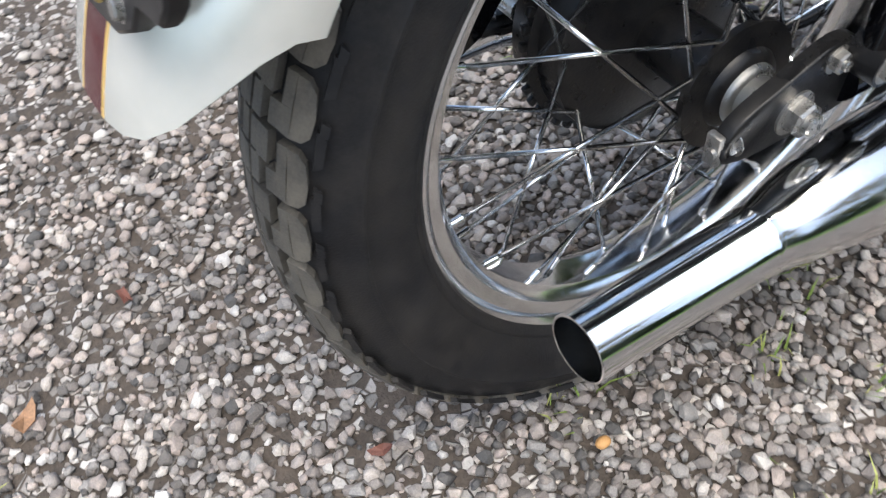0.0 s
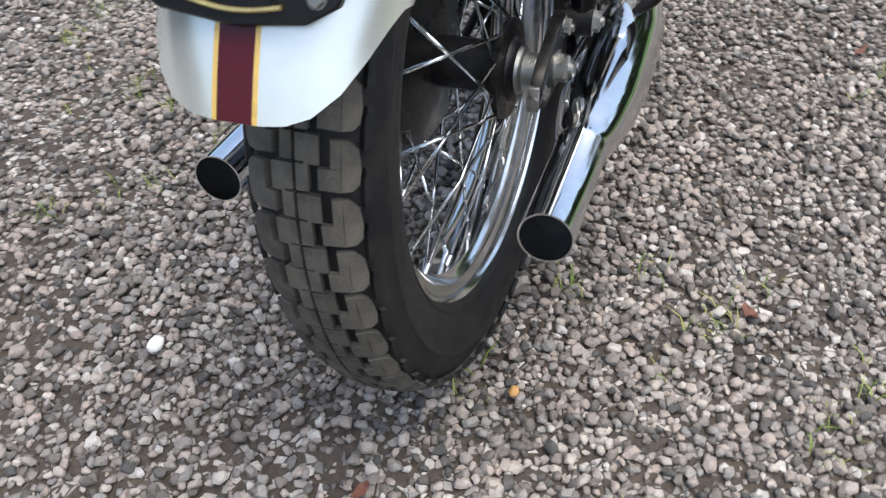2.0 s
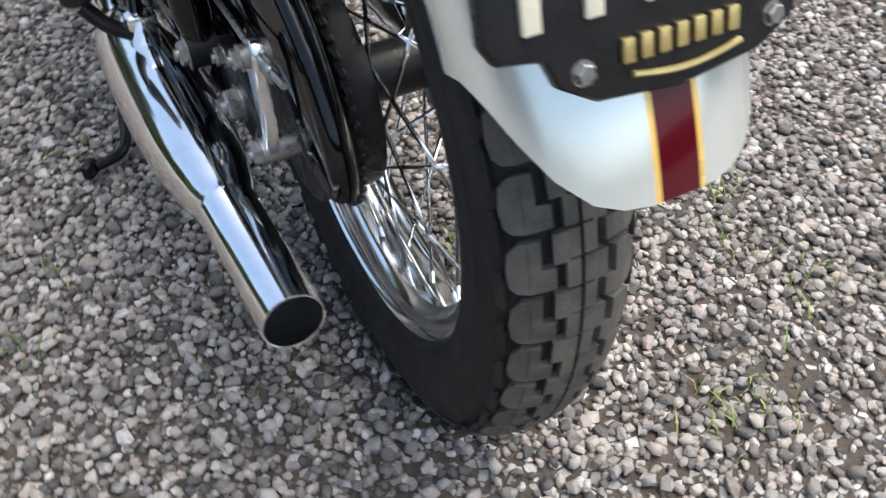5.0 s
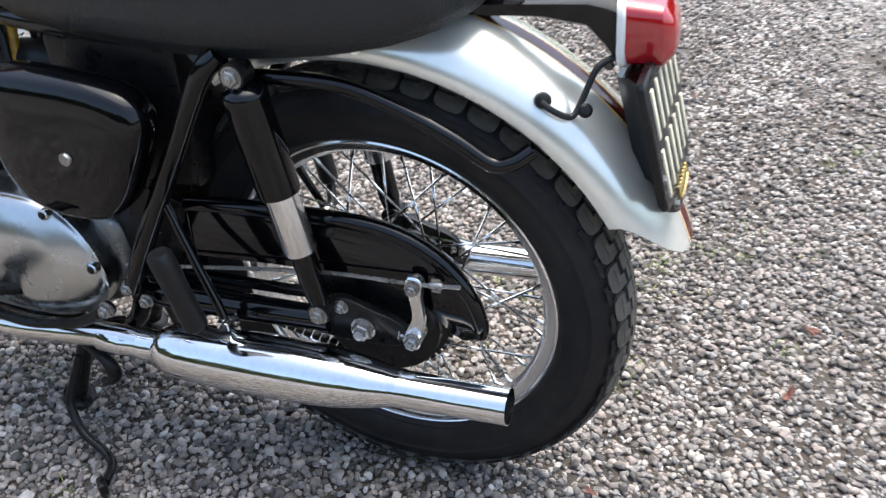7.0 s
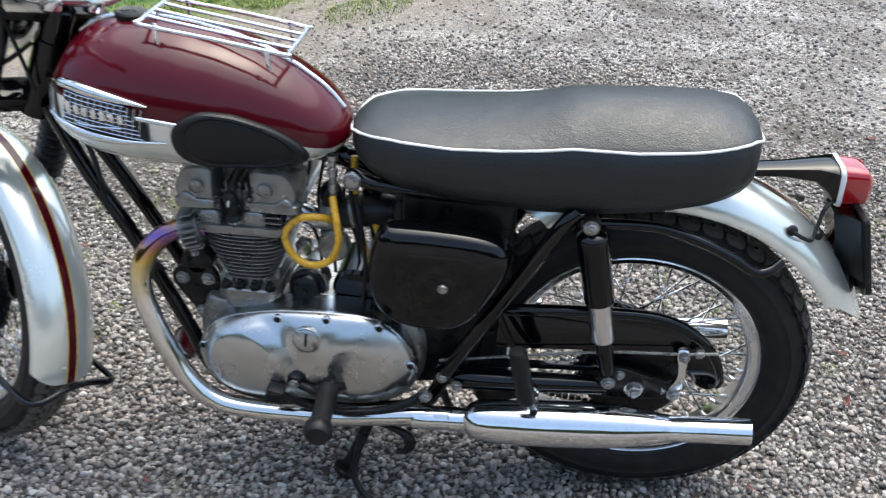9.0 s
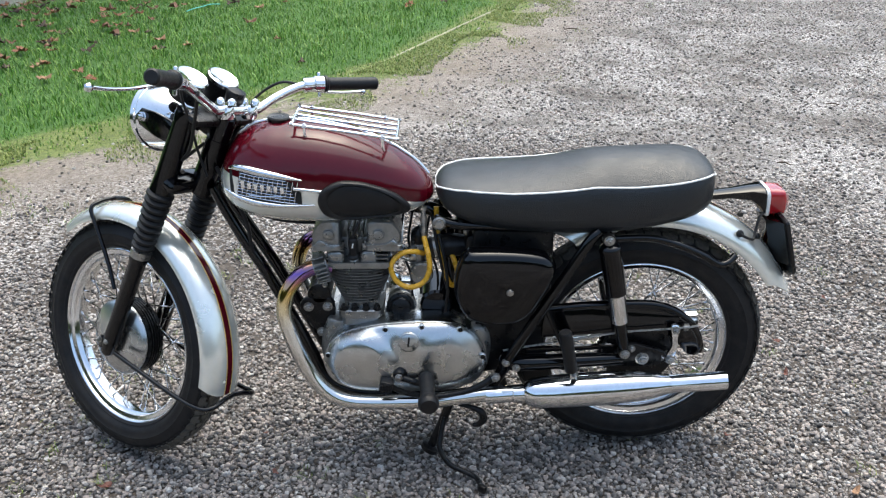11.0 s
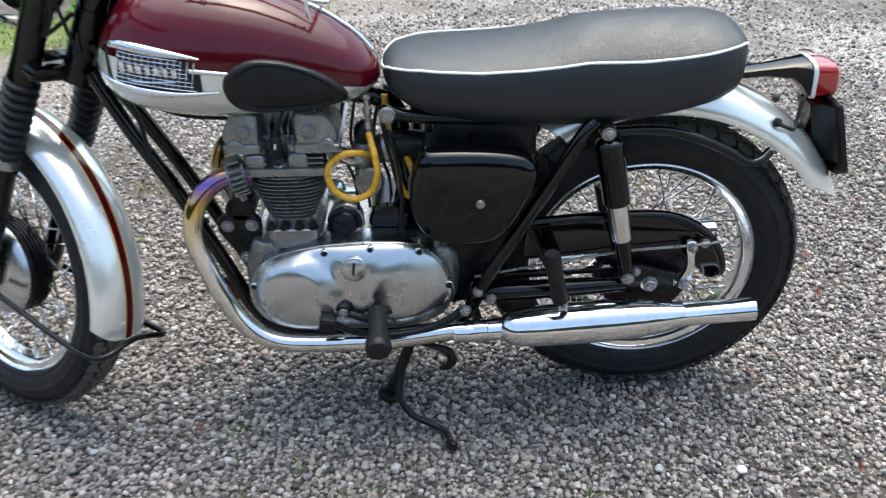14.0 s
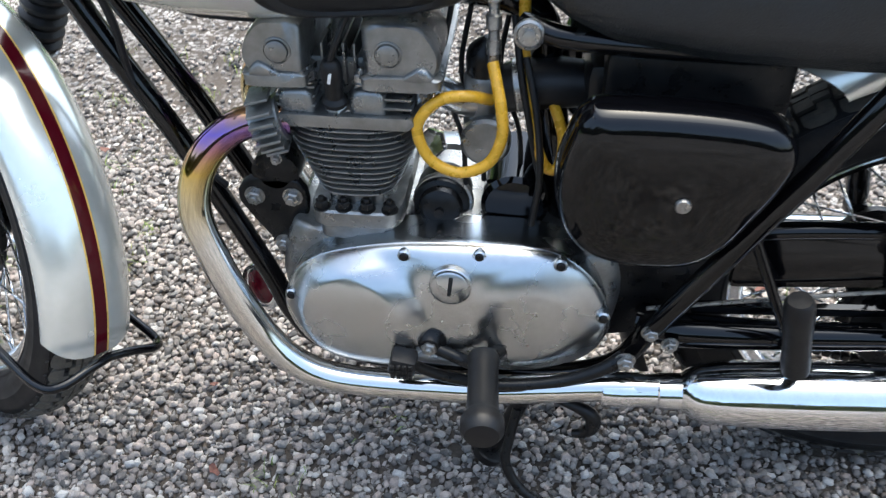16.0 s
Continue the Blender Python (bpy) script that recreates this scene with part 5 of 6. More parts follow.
bar("overflow_pipe", [(-0.54, -0.03, 0.7), (-0.53, -0.05, 0.64), (-0.515, -0.06, 0.57), (-0.5, -0.06, 0.5)], 0.0042, SOFT, bike, "black breather pipe", 10)
part("contact_breaker", lathe(B(), [(0.02, -0.05), (0.036, -0.048), (0.036, 0.0), (0.034, 0.006), (0.028, 0.008), (0.026, 0.02), (0.02, 0.024), (0.006, 0.025), (0.006, 0.032)], (-0.622, -0.045, 0.452), (0.0, -1, 0.18), 36), SATIN, bike, "black contact breaker housing")
part("breaker_ring", lathe(B(), [(0.037, -0.004), (0.0385, -0.002), (0.0385, 0.003), (0.037, 0.005)], (-0.62, -0.04, 0.453), (0.0, -1, 0.18), 36), ZINC, bike)
part("oil_pipe_cover", lathe(B(), [(0.03, -0.06), (0.042, -0.055), (0.042, 0.05), (0.036, 0.056), (0.001, 0.058)], (-0.53, 0.0, 0.46), (0, -1, 0), 32), BLACK, bike, "glossy black dynamo cover")
for k, (x, y) in enumerate(((-0.612, 0.01), (-0.59, 0.02), (-0.545, 0.03))):
    bar("control_cable", [(x, y - 0.02, 0.7), (x - 0.01, y - 0.035, 0.62), (x + 0.015, y - 0.05, 0.55), (x + 0.02, y - 0.05, 0.48)], 0.0032, SOFT, bike, "", 8)

# footrests, pedals
peg = part("footrest", lathe(B(), [(0.013, 0), (0.019, 0.003), (0.0205, 0.008), (0.0185, 0.02), (0.0185, 0.085), (0.0205, 0.092), (0.0255, 0.1), (0.0255, 0.115), (0.02, 0.123), (0.001, 0.125)], (-0.556, -0.183, 0.326), (0.06, -1, -0.03), 24), SOFT, bike, "black rubber footrest")
bar("footrest_bar", [(-0.5, -0.1, 0.27), (-0.53, -0.14, 0.3), (-0.556, -0.19, 0.326)], 0.01, SATIN, bike, "black footrest bar", 12)
part("footrest", lathe(B(), [(0.013, 0), (0.017, 0.004), (0.0165, 0.05), (0.0165, 0.085), (0.0225, 0.104), (0.0225, 0.117), (0.001, 0.125)], (-0.556, 0.183, 0.326), (0.06, 1, -0.03), 24), SOFT, bike, "black rubber footrest")
for side in (-1, 1):
    part("pillion_footrest", lathe(B(), [(0.012, 0), (0.0155, 0.003), (0.0165, 0.02), (0.0155, 0.05), (0.0165, 0.09), (0.0165, 0.116), (0.013, 0.122), (0.001, 0.123)], (-0.195, 0.198 * side, 0.352), (-0.2, 0.08 * side, 0.97), 24), SOFT, bike, "black rubber pillion footrest folded up")
    bar("footrest_bracket", [(-0.18, 0.16 * side, 0.318), (-0.185, 0.18 * side, 0.33), (-0.193, 0.197 * side, 0.35)], 0.008, SATIN, bike, "", 10)
    part("silencer_clip", box(B(), (0.02, 0.03, 0.05), Matrix.Translation((-0.183, 0.15 * side, 0.312)), 0.005), CHROME, bike, "chrome silencer clip")
bar("brake_pedal", [(-0.648, -0.178, 0.297), (-0.63, -0.172, 0.28), (-0.595, -0.166, 0.262), (-0.53, -0.162, 0.252), (-0.46, -0.158, 0.262), (-0.41, -0.155, 0.285), (-0.381, -0.15, 0.305)], [0.007, 0.007, 0.0075, 0.008, 0.0085, 0.009, 0.012], SATIN, bike, "black brake pedal", 12)
bm = box(B(), (0.034, 0.03, 0.03), Matrix.Translation((-0.657, -0.182, 0.302)) @ Matrix.Rotation(0.2, 4, "Y"), 0.006)
for i in range(4):
    for j in range(3):
        box(bm, (0.005, 0.004, 0.006), Matrix.Translation((-0.668 + i * 0.0075, -0.198, 0.292 + j * 0.0085)), 0.001)
part("pedal_rubber", bm, SOFT, bike, "studded black pedal rubber")
part("pedal_pivot", nut(B(), (-0.381, -0.154, 0.305), (0, -1, 0), 0.0105, 0.01), ZINC, bike)
part("shaft_boss", lathe(B(), [(0.021, 0), (0.021, 0.01), (0.015, 0.014), (0.012, 0.02), (0.001, 0.021)], (-0.626, -0.146, 0.316), (0, -1, 0), 28), SATIN, bike, "dark shaft boss")
part("shaft_nut", nut(B(), (-0.626, -0.162, 0.314), (0, -1, 0), 0.0105, 0.009), ZINC, bike)
bar("footrest_arm", [(-0.62, -0.158, 0.308), (-0.59, -0.165, 0.3), (-0.572, -0.176, 0.304), (-0.557, -0.184, 0.322)], 0.0085, SATIN, bike, "black curved arm", 12)
for x, z, r in ((-0.352, 0.335, 0.0095), (-0.326, 0.318, 0.0085)):
    part("frame_bolt", nut(B(), (x, -0.132, z), (0, -1, 0), r, 0.009), ZINC, bike)

# centre stand with its foot lever
for side in (-1, 1):
    bar("stand_leg", [(-0.49, 0.1 * side, 0.205), (-0.515, 0.105 * side, 0.13), (-0.53, 0.106 * side, 0.09), (-0.545, 0.106 * side, 0.052)], 0.0125, SATIN, bike, "black stand leg", 14)
    part("stand_foot", lathe(B(), [(0.02, -0.01), (0.026, -0.006), (0.026, 0.006), (0.02, 0.01)], (-0.548, 0.106 * side, 0.046), (0.5, 0, 1), 24), SATIN, bike, "black curved stand foot")
bar("side_stand", [(-0.51, -0.112, 0.15), (-0.519, -0.132, 0.108), (-0.522, -0.15, 0.074), (-0.497, -0.166, 0.036), (-0.45, -0.178, 0.016), (-0.425, -0.195, 0.012), (-0.413, -0.228, 0.012)], 0.0075, SATIN, bike, "curved black side stand", 12)
part("lever_pad", box(B(), (0.026, 0.014, 0.024), Matrix.Translation((-0.412, -0.236, 0.012)) @ Matrix.Rotation(-0.7, 4, "Z"), 0.005), SATIN, bike)
bar("stand_hook", [(-0.47, -0.135, 0.208), (-0.44, -0.145, 0.205), (-0.415, -0.15, 0.195), (-0.408, -0.15, 0.172), (-0.42, -0.15, 0.155), (-0.435, -0.15, 0.152)], [0.006, 0.007, 0.01, 0.011, 0.008, 0.005], SATIN, bike, "black stand hook", 10)

# horn
horn = part("horn", lathe(B(), [(0.02, -0.03), (0.034, -0.012), (0.036, 0.0), (0.034, 0.004), (0.029, 0.004), (0.028, 0.001)], (-0.88, -0.045, 0.288), (-0.5, -0.84, 0.2), 36), CHROME, bike, "small horn with chrome ring and red grille")
part("horn_grille", lathe(B(), [(0.028, 0.0), (0.02, 0.003), (0.001, 0.004)], (-0.88, -0.045, 0.288), (-0.5, -0.84, 0.2), 32), BURGUNDY, horn, "red horn grille")

# tank fittings
for side in (-1, 1):
    pad = []
    for x, z in [(-0.805, 0.783), (-0.794, 0.812), (-0.758, 0.83), (-0.72, 0.829), (-0.685, 0.82), (-0.645, 0.803), (-0.61, 0.778), (-0.592, 0.752), (-0.6, 0.733), (-0.64, 0.726), (-0.7, 0.724), (-0.755, 0.726), (-0.79, 0.746)]:
        pad.append((x, z))
    pts = smooth_path([(x, 0, z) for x, z in pad], 5, True)
    c = sum(pts, Vector()) / len(pts)
    rings = []
    for k, h in ((1.0, -0.004), (1.0, 0.006), (0.985, 0.0095), (0.95, 0.012), (0.88, 0.0125), (0.83, 0.0095), (0.79, 0.0065), (0.74, 0.0075), (0.5, 0.009), (0.2, 0.009)):
        row = []
        for p in pts:
            x, z = c.x + (p.x - c.x) * k, c.z + (p.z - c.z) * k
            row.append(Vector((x, side * (tank_side(x, z) + h), z)))
        rings.append(row)
    bm = B()
    skin(bm, rings)
    kp = part("knee_pad", bm, SOFT, tank, "black moulded rubber knee pad")
    # trim between the two colours
    pts = [(x, side * (tank_side(x, lerp_table(SPLIT, x)) + 0.001), lerp_table(SPLIT, x)) for x in np.linspace(-0.86, -0.79, 6)]
    part("tank_trim", tube(B(), pts, 0.0045, 10, 3), CHROME, tank, "chrome tank trim strip")
    # eyebrow badge: two chrome wings over a mesh
    def on_tank(x, z, h=0.0):
        return (x, side * (tank_side(x, z) + h), z)
    wing = [(-1.012, 0.853), (-0.985, 0.858), (-0.94, 0.853), (-0.89, 0.845), (-0.84, 0.836)]
    badge = part("tank_badge", tube(B(), [on_tank(x, z, 0.004) for x, z in wing], [0.004, 0.0085, 0.0095, 0.007, 0.0015], 12, 6), CHROME, tank, "chrome eyebrow badge with mesh grille")
    wing = [(-1.025, 0.8), (-0.99, 0.787), (-0.94, 0.777), (-0.88, 0.773), (-0.812, 0.775)]
    part("badge_wing", tube(B(), [on_tank(x, z, 0.004) for x, z in wing], [0.003, 0.007, 0.008, 0.005, 0.0015], 12, 6), CHROME, tank)
    bm = B()
    rings = [[Vector(on_tank(x, z0 + (z1 - z0) * k / 6, 0.003)) for k in range(7)] for x, z0, z1 in [(-1.012, 0.8, 0.848), (-0.97, 0.787, 0.85), (-0.93, 0.781, 0.848), (-0.89, 0.778, 0.842), (-0.86, 0.777, 0.828), (-0.842, 0.777, 0.805)]]
    skin(bm, rings, closed_ring=False, cap=False)
    part("badge_panel", bm, DARK, tank, "dark badge background")
    bm = B()
    for k in range(8):
        z0 = 0.788 + k * 0.0075
        tube(bm, [on_tank(x, z0 - (x + 0.93) * 0.12, 0.0045) for x in np.linspace(-0.998 + 0.002 * k, -0.852 - 0.0035 * k, 5)], 0.0011, 5, 2)
    for k in range(13):
        x0 = -0.995 + k * 0.0112
        tube(bm, [on_tank(x0 + q * 0.004, 0.787 - (x0 + 0.93) * 0.12 + q * 0.0175, 0.0047) for q in range(4)], 0.0011, 5, 2)
    part("badge_mesh", bm, CHROME, tank, "chrome badge mesh")
    for k in range(7):
        x0 = -0.978 + k * 0.0155
        z0 = 0.818 - (x0 + 0.93) * 0.1
        part("badge_bar", box(B(), (0.009, 0.004, 0.017 if k else 0.022), Matrix.Translation(on_tank(x0, z0, 0.007)), 0.0012), CHROME, tank, "raised silver bar across the badge")
    part("badge_scroll", tube(B(), [on_tank(x, 0.8 - 0.0035 * math.cos((x + 0.925) * 26), 0.007) for x in np.linspace(-0.965, -0.885, 6)], 0.0018, 6, 3), CHROME, tank, "raised silver line under the badge bars")
xs = list(np.linspace(-1.0, -0.55, 24))
part("centre_strip", tube(B(), [(x, 0, lerp_table(TOP, x) + 0.001) for x in xs], 0.0055, 10, 2), CHROME, tank, "chrome strip along the tank's middle")
cap = part("filler_cap", lathe(B(), [(0.026, -0.006), (0.028, 0.0), (0.028, 0.008), (0.025, 0.011), (0.012, 0.0125), (0.001, 0.013)], (-0.905, 0.0, 0.937), (0.05, 0, 1), 36), SATIN, tank, "dark filler cap")
# parcel rack of chrome rod
rack = part("parcel_rack", tube(B(), [(-0.857, -0.072, 0.948), (-0.862, -0.06, 0.953), (-0.862, 0.06, 0.953), (-0.857, 0.072, 0.948), (-0.74, 0.074, 0.932), (-0.628, 0.072, 0.914), (-0.622, 0.06, 0.915), (-0.622, -0.06, 0.915), (-0.628, -0.072, 0.914), (-0.74, -0.074, 0.932)], 0.0038, 10, 8, closed=True), CHROME, tank, "chrome wire parcel rack")
for y in (-0.036, 0.0, 0.036):
    part("rack_rod", tube(B(), [(-0.86, y, 0.953), (-0.85, y, 0.949), (-0.74, y, 0.931), (-0.635, y, 0.914), (-0.622, y, 0.915)], 0.003, 8, 4), CHROME, rack)
for x in (-0.835, -0.655):
    for side in (-1, 1):
        zt = 0.946 if x < -0.7 else 0.918
        part("rack_foot", tube(B(), [(x, 0.072 * side, zt), (x, 0.073 * side, zt - 0.02), (x + 0.003, 0.07 * side, zt - 0.034)], 0.0035, 8, 3), CHROME, rack)
        part("rack_nut", nut(B(), (x, 0.073 * side, zt - 0.002), (0, 0, 1), 0.006, 0.006), CHROME, rack)

# seat hinge and fittings
part("seat_hinge", lathe(B(), [(0.0165, 0), (0.0165, 0.006), (0.0135, 0.008), (0.012, 0.006), (0.007, 0.006), (0.0065, 0.011), (0.001, 0.012)], (-0.523, -0.075, 0.7), (0, -1, 0.1), 32), ZINC, bike, "round plated mounting knob")
part("seat_base", box(B(), (0.38, 0.19, 0.02), Matrix.Translation((-0.29, 0, 0.703)), 0.008), SATIN, seat, "black seat base")
part("battery_box", box(B(), (0.2, 0.19, 0.2), Matrix.Translation((-0.34, 0.02, 0.58)), 0.01), SATIN, bike, "black tray under the seat")
part("frame_plate", slab(B(), [(-0.425, 0.262), (-0.43, 0.44), (-0.35, 0.47), (-0.285, 0.45), (-0.29, 0.37), (-0.315, 0.315), (-0.35, 0.275)], -0.062, -0.07, 0.002), SATIN, bike, "black frame plate behind the gearbox")
part("front_guard_plate", mudguard(B(), (0, 0, 0.333), 0.39, 0.068, -112, -40, 0.03, 0), SATIN, bike, "black inner mudguard ahead of the rear tyre")
part("inner_guard", box(B(), (0.02, 0.14, 0.26), Matrix.Translation((-0.415, 0, 0.46)), 0.006), SATIN, bike, "black splash plate")

# rear lamp, boom and number plate
bm = B()
rings = []
for x, w, zl, zh in ((0.1, 0.017, 0.731, 0.746), (0.15, 0.018, 0.734, 0.751), (0.2, 0.02, 0.738, 0.757), (0.25, 0.026, 0.734, 0.765), (0.272, 0.034, 0.715, 0.768), (0.284, 0.037, 0.7, 0.768)):
    rings.append([Vector((x, w * cy, (zl + zh) / 2 + (zh - zl) / 2 * cz)) for cy, cz in ((-1, -0.7), (-0.7, -1), (0.7, -1), (1, -0.7), (1, 0.7), (0.7, 1), (-0.7, 1), (-1, 0.7))])
skin(bm, rings)
boom = part("lamp_bracket", bm, BLACK, bike, "glossy black tail lamp bracket")
def lamp_ring(x, w, zl, zh, s=1.0):
    cz, hz = (zl + zh) / 2, (zh - zl) / 2
    return [Vector((x + 0.12 * hz * math.sin(t) * -1, w * s * math.copysign(abs(math.cos(t)) ** 0.45, math.cos(t)), cz + hz * s * math.copysign(abs(math.sin(t)) ** 0.45, math.sin(t)))) for t in np.linspace(0, 2 * math.pi, 33)[:-1]]
bm = B()
skin(bm, [lamp_ring(0.284, 0.039, 0.696, 0.77), lamp_ring(0.287, 0.04, 0.695, 0.771), lamp_ring(0.291, 0.04, 0.695, 0.771), lamp_ring(0.293, 0.037, 0.698, 0.768)])
part("lamp_gasket", bm, WHITE, boom, "pale lamp gasket")
bm = B()
skin(bm, [lamp_ring(0.293, 0.0375, 0.699, 0.768), lamp_ring(0.32, 0.036, 0.7, 0.766), lamp_ring(0.33, 0.0355, 0.7, 0.765), lamp_ring(0.333, 0.033, 0.703, 0.762), lamp_ring(0.341, 0.026, 0.712, 0.752), lamp_ring(0.344, 0.012, 0.725, 0.74)])
part("lamp_lens", bm, LENS, boom, "red plastic tail lamp lens")
# the plate slopes back towards its foot
SL = math.atan2(0.29, 1.0)
PM = Matrix.Translation((0.3445, 0, 0.622)) @ Matrix.Rotation(-SL, 4, "Y")
outline = [(-0.094, 0.09), (-0.098, 0.085), (-0.098, -0.048), (-0.092, -0.057), (-0.07, -0.061), (-0.064, -0.074), (-0.045, -0.085), (0.0, -0.09), (0.045, -0.085), (0.064, -0.074), (0.07, -0.061), (0.092, -0.057), (0.098, -0.048), (0.098, 0.085), (0.094, 0.09)]
bm = B()
rings = [[PM @ Vector((x, y * k, z * k)) for y, z in outline] for x, k in ((-0.005, 0.985), (-0.002, 1.0), (0.003, 1.0), (0.0045, 0.985))]
skin(bm, rings)
number_plate = part("number_plate", bm, PLATE, bike, "black pressed number plate with cream bars")
for row, z in enumerate((0.048, -0.02)):
    for k in range(3):
        bm = box(B(), (0.003, 0.009, 0.055), PM @ Matrix.Translation((0.0055, -0.062 + k * 0.06 - 0.014, z)), 0.0008)
        part("plate_bar", bm, CREAM, number_plate, "cream raised bar")
        bm = box(B(), (0.003, 0.009, 0.055), PM @ Matrix.Translation((0.0055, -0.062 + k * 0.06 + 0.016, z)), 0.0008)
        part("plate_bar", bm, CREAM, number_plate, "cream raised bar")
for k in range(7):
    part("maker_bar", box(B(), (0.003, 0.006, 0.011), PM @ Matrix.Translation((0.006, -0.03 + k * 0.0095, -0.0655)), 0.0008), BRASS, number_plate, "brass-coloured bar")
bm = B()
tube(bm, [PM @ Vector((0.006, -0.028 + 0.06 * q / 5, -0.0765 - 0.004 * math.sin(math.pi * q / 5))) for q in range(6)], 0.0016, 6, 3)
part("maker_plate", bm, BRASS, number_plate, "small brass-coloured maker's plate")
for y, z in ((0.052, -0.07), (-0.052, -0.07), (-0.09, -0.02), (0.09, -0.02)):
    part("plate_screw", nut(B(), PM @ Vector((0.004, y, z)), PM.to_3x3() @ Vector((1, 0, 0)), 0.0048, 0.004, 0), ZINC, number_plate)
bm = B()
rings = [[PM @ Vector((x, y * k, z)) for y, z in ((-0.098, 0.08), (-0.098, -0.04), (-0.05, -0.05), (0.05, -0.05), (0.098, -0.04), (0.098, 0.08))] for x, k in ((-0.036, 0.35), (-0.02, 0.5), (-0.004, 0.8))]
skin(bm, rings)
part("plate_backing", bm, BLACK, number_plate, "black plate bracket")
bar("lamp_wire", [(0.285, -0.03, 0.71), (0.268, -0.045, 0.7), (0.258, -0.06, 0.672), (0.25, -0.074, 0.655), (0.232, -0.082, 0.662), (0.217, -0.076, 0.668)], 0.0036, SOFT, boom, "black lamp wire", 8)
part("grommet", lathe(B(), [(0.009, -0.003), (0.0095, 0.0), (0.008, 0.004), (0.004, 0.006)], (0.217, -0.071, 0.668), (0.2, -0.9, 0.3), 16), SOFT, boom)
for side in (-1, 1):
    part("guard_screw", lathe(B(), [(0.008, -0.002), (0.008, 0.002), (0.005, 0.005), (0.001, 0.0055)], (0.262, 0.066 * side, 0.66), (0.35, 0.75 * side, 0.4), 16), SATIN, bike, "black dome-headed screw")

# forks, yokes, headlamp
def on_leg(z, side):
    return (-1.357 + (z - 0.325) * math.tan(RAKE), 0.079 * side, z)
for side in (-1, 1):
    A0 = Vector(on_leg(0.3, side))
    def leg(prof, seg=28):
        return lathe(B(), [(r, (z - 0.3) / math.cos(RAKE)) for r, z in prof], A0, UP, seg)
    slider = fpart("fork_slider", leg([(0.014, 0.292), (0.02, 0.3), (0.0225, 0.34), (0.0215, 0.38), (0.0215, 0.56), (0.024, 0.572), (0.024, 0.58), (0.02, 0.581)]), BLACK, bike, "glossy black fork slider")
    fpart("fork_collar", leg([(0.02, 0.579), (0.0255, 0.58), (0.0255, 0.598), (0.022, 0.6)]), ZINC, slider, "dull metal fork collar")
    prof = [(0.02, 0.598)]
    for k in range(9):
        z = 0.602 + k * 0.0172
        r = 0.026 + 0.005 * k / 8
        prof += [(r - 0.003, z), (r + 0.003, z + 0.005), (r + 0.003, z + 0.0095), (r - 0.003, z + 0.0145)]
    fpart("fork_gaiter", leg(prof + [(0.022, 0.76)]), SOFT, slider, "ribbed black rubber fork gaiter")
    fpart("fork_shroud", leg([(0.024, 0.755), (0.0295, 0.757), (0.0285, 0.765), (0.0265, 0.8), (0.0265, 0.93), (0.028, 0.945), (0.026, 0.957), (0.015, 0.96)]), BLACK, slider, "glossy black fork shroud")
    fpart("fork_cap", leg([(0.0165, 0.958), (0.0165, 0.968), (0.013, 0.972), (0.001, 0.973)], 6), CHROME, slider, "chrome fork cap nut")
    c = FRONT + Vector((0, 0.095 * side, 0))
    fpart("spindle_clamp", box(B(), (0.05, 0.026, 0.036), Matrix.Translation((FRONT.x - 0.004, 0.082 * side, FRONT.z - 0.006)), 0.008), BLACK, slider)
    for dx in (-0.018, 0.014):
        fpart("clamp_nut", nut(B(), (FRONT.x + dx, 0.095 * side, FRONT.z + 0.004), (0, side, 0), 0.0075, 0.008), ZINC, slider)
    # mudguard stays
    fpart("front_stay", tube(B(), [(-1.35, 0.072 * side, 0.47), (-1.375, 0.069 * side, 0.53), (-1.42, 0.068 * side, 0.615), (-1.448, 0.066 * side, 0.668), (-1.445, 0.04 * side, 0.685), (-1.44, 0.0, 0.692)], 0.0058, 10), BLACK, front_guard, "black mudguard stay")
    fpart("rear_stay", tube(B(), [(-1.33, 0.09 * side, 0.305), (-1.25, 0.09 * side, 0.283), (-1.1, 0.088 * side, 0.243), (-1.02, 0.086 * side, 0.232), (-0.992, 0.07 * side, 0.236), (-0.988, 0.03 * side, 0.248), (-0.99, 0.0, 0.252)], 0.0062, 10), BLACK, front_guard, "black mudguard stay")
M_low = Matrix.Translation(HEAD + UP * 0.505) @ Matrix.Rotation(-(math.pi / 2 - RAKE) + math.pi / 2, 4, "Y")
bm = box(B(), (0.075, 0.2, 0.034), M_low @ Matrix.Translation((-0.03, 0, 0)), 0.014)
fpart("lower_yoke", bm, BLACK, bike, "black lower fork yoke")
bm = box(B(), (0.08, 0.19, 0.02), Matrix.Translation(HEAD + UP * 0.685) @ Matrix.Rotation(RAKE, 4, "Y") @ Matrix.Translation((-0.03, 0, 0)), 0.009)
fpart("top_yoke", bm, SATIN, bike, "black top fork yoke")
fpart("fork_stem", lathe(B(), [(0.026, 0.5), (0.026, 0.7), (0.016, 0.71)], HEAD, UP, 24), BLACK, bike, "black steering stem")
prof = [(0.006, 0.102), (0.03, 0.098), (0.055, 0.083), (0.072, 0.058), (0.08, 0.028), (0.082, 0.0), (0.086, -0.002), (0.087, -0.012), (0.083, -0.018)]
HL = Vector((-1.255, 0, 0.925))
lampf = fpart("headlamp", lathe(B(), prof, HL, (1, 0, 0.06), 48), CHROME, bike, "chrome headlamp shell")
fpart("headlamp_lens", lathe(B(), [(0.083, -0.016), (0.06, -0.026), (0.03, -0.031), (0.001, -0.033)], HL, (1, 0, 0.06), 40), GLASS, lampf, "clear headlamp glass")
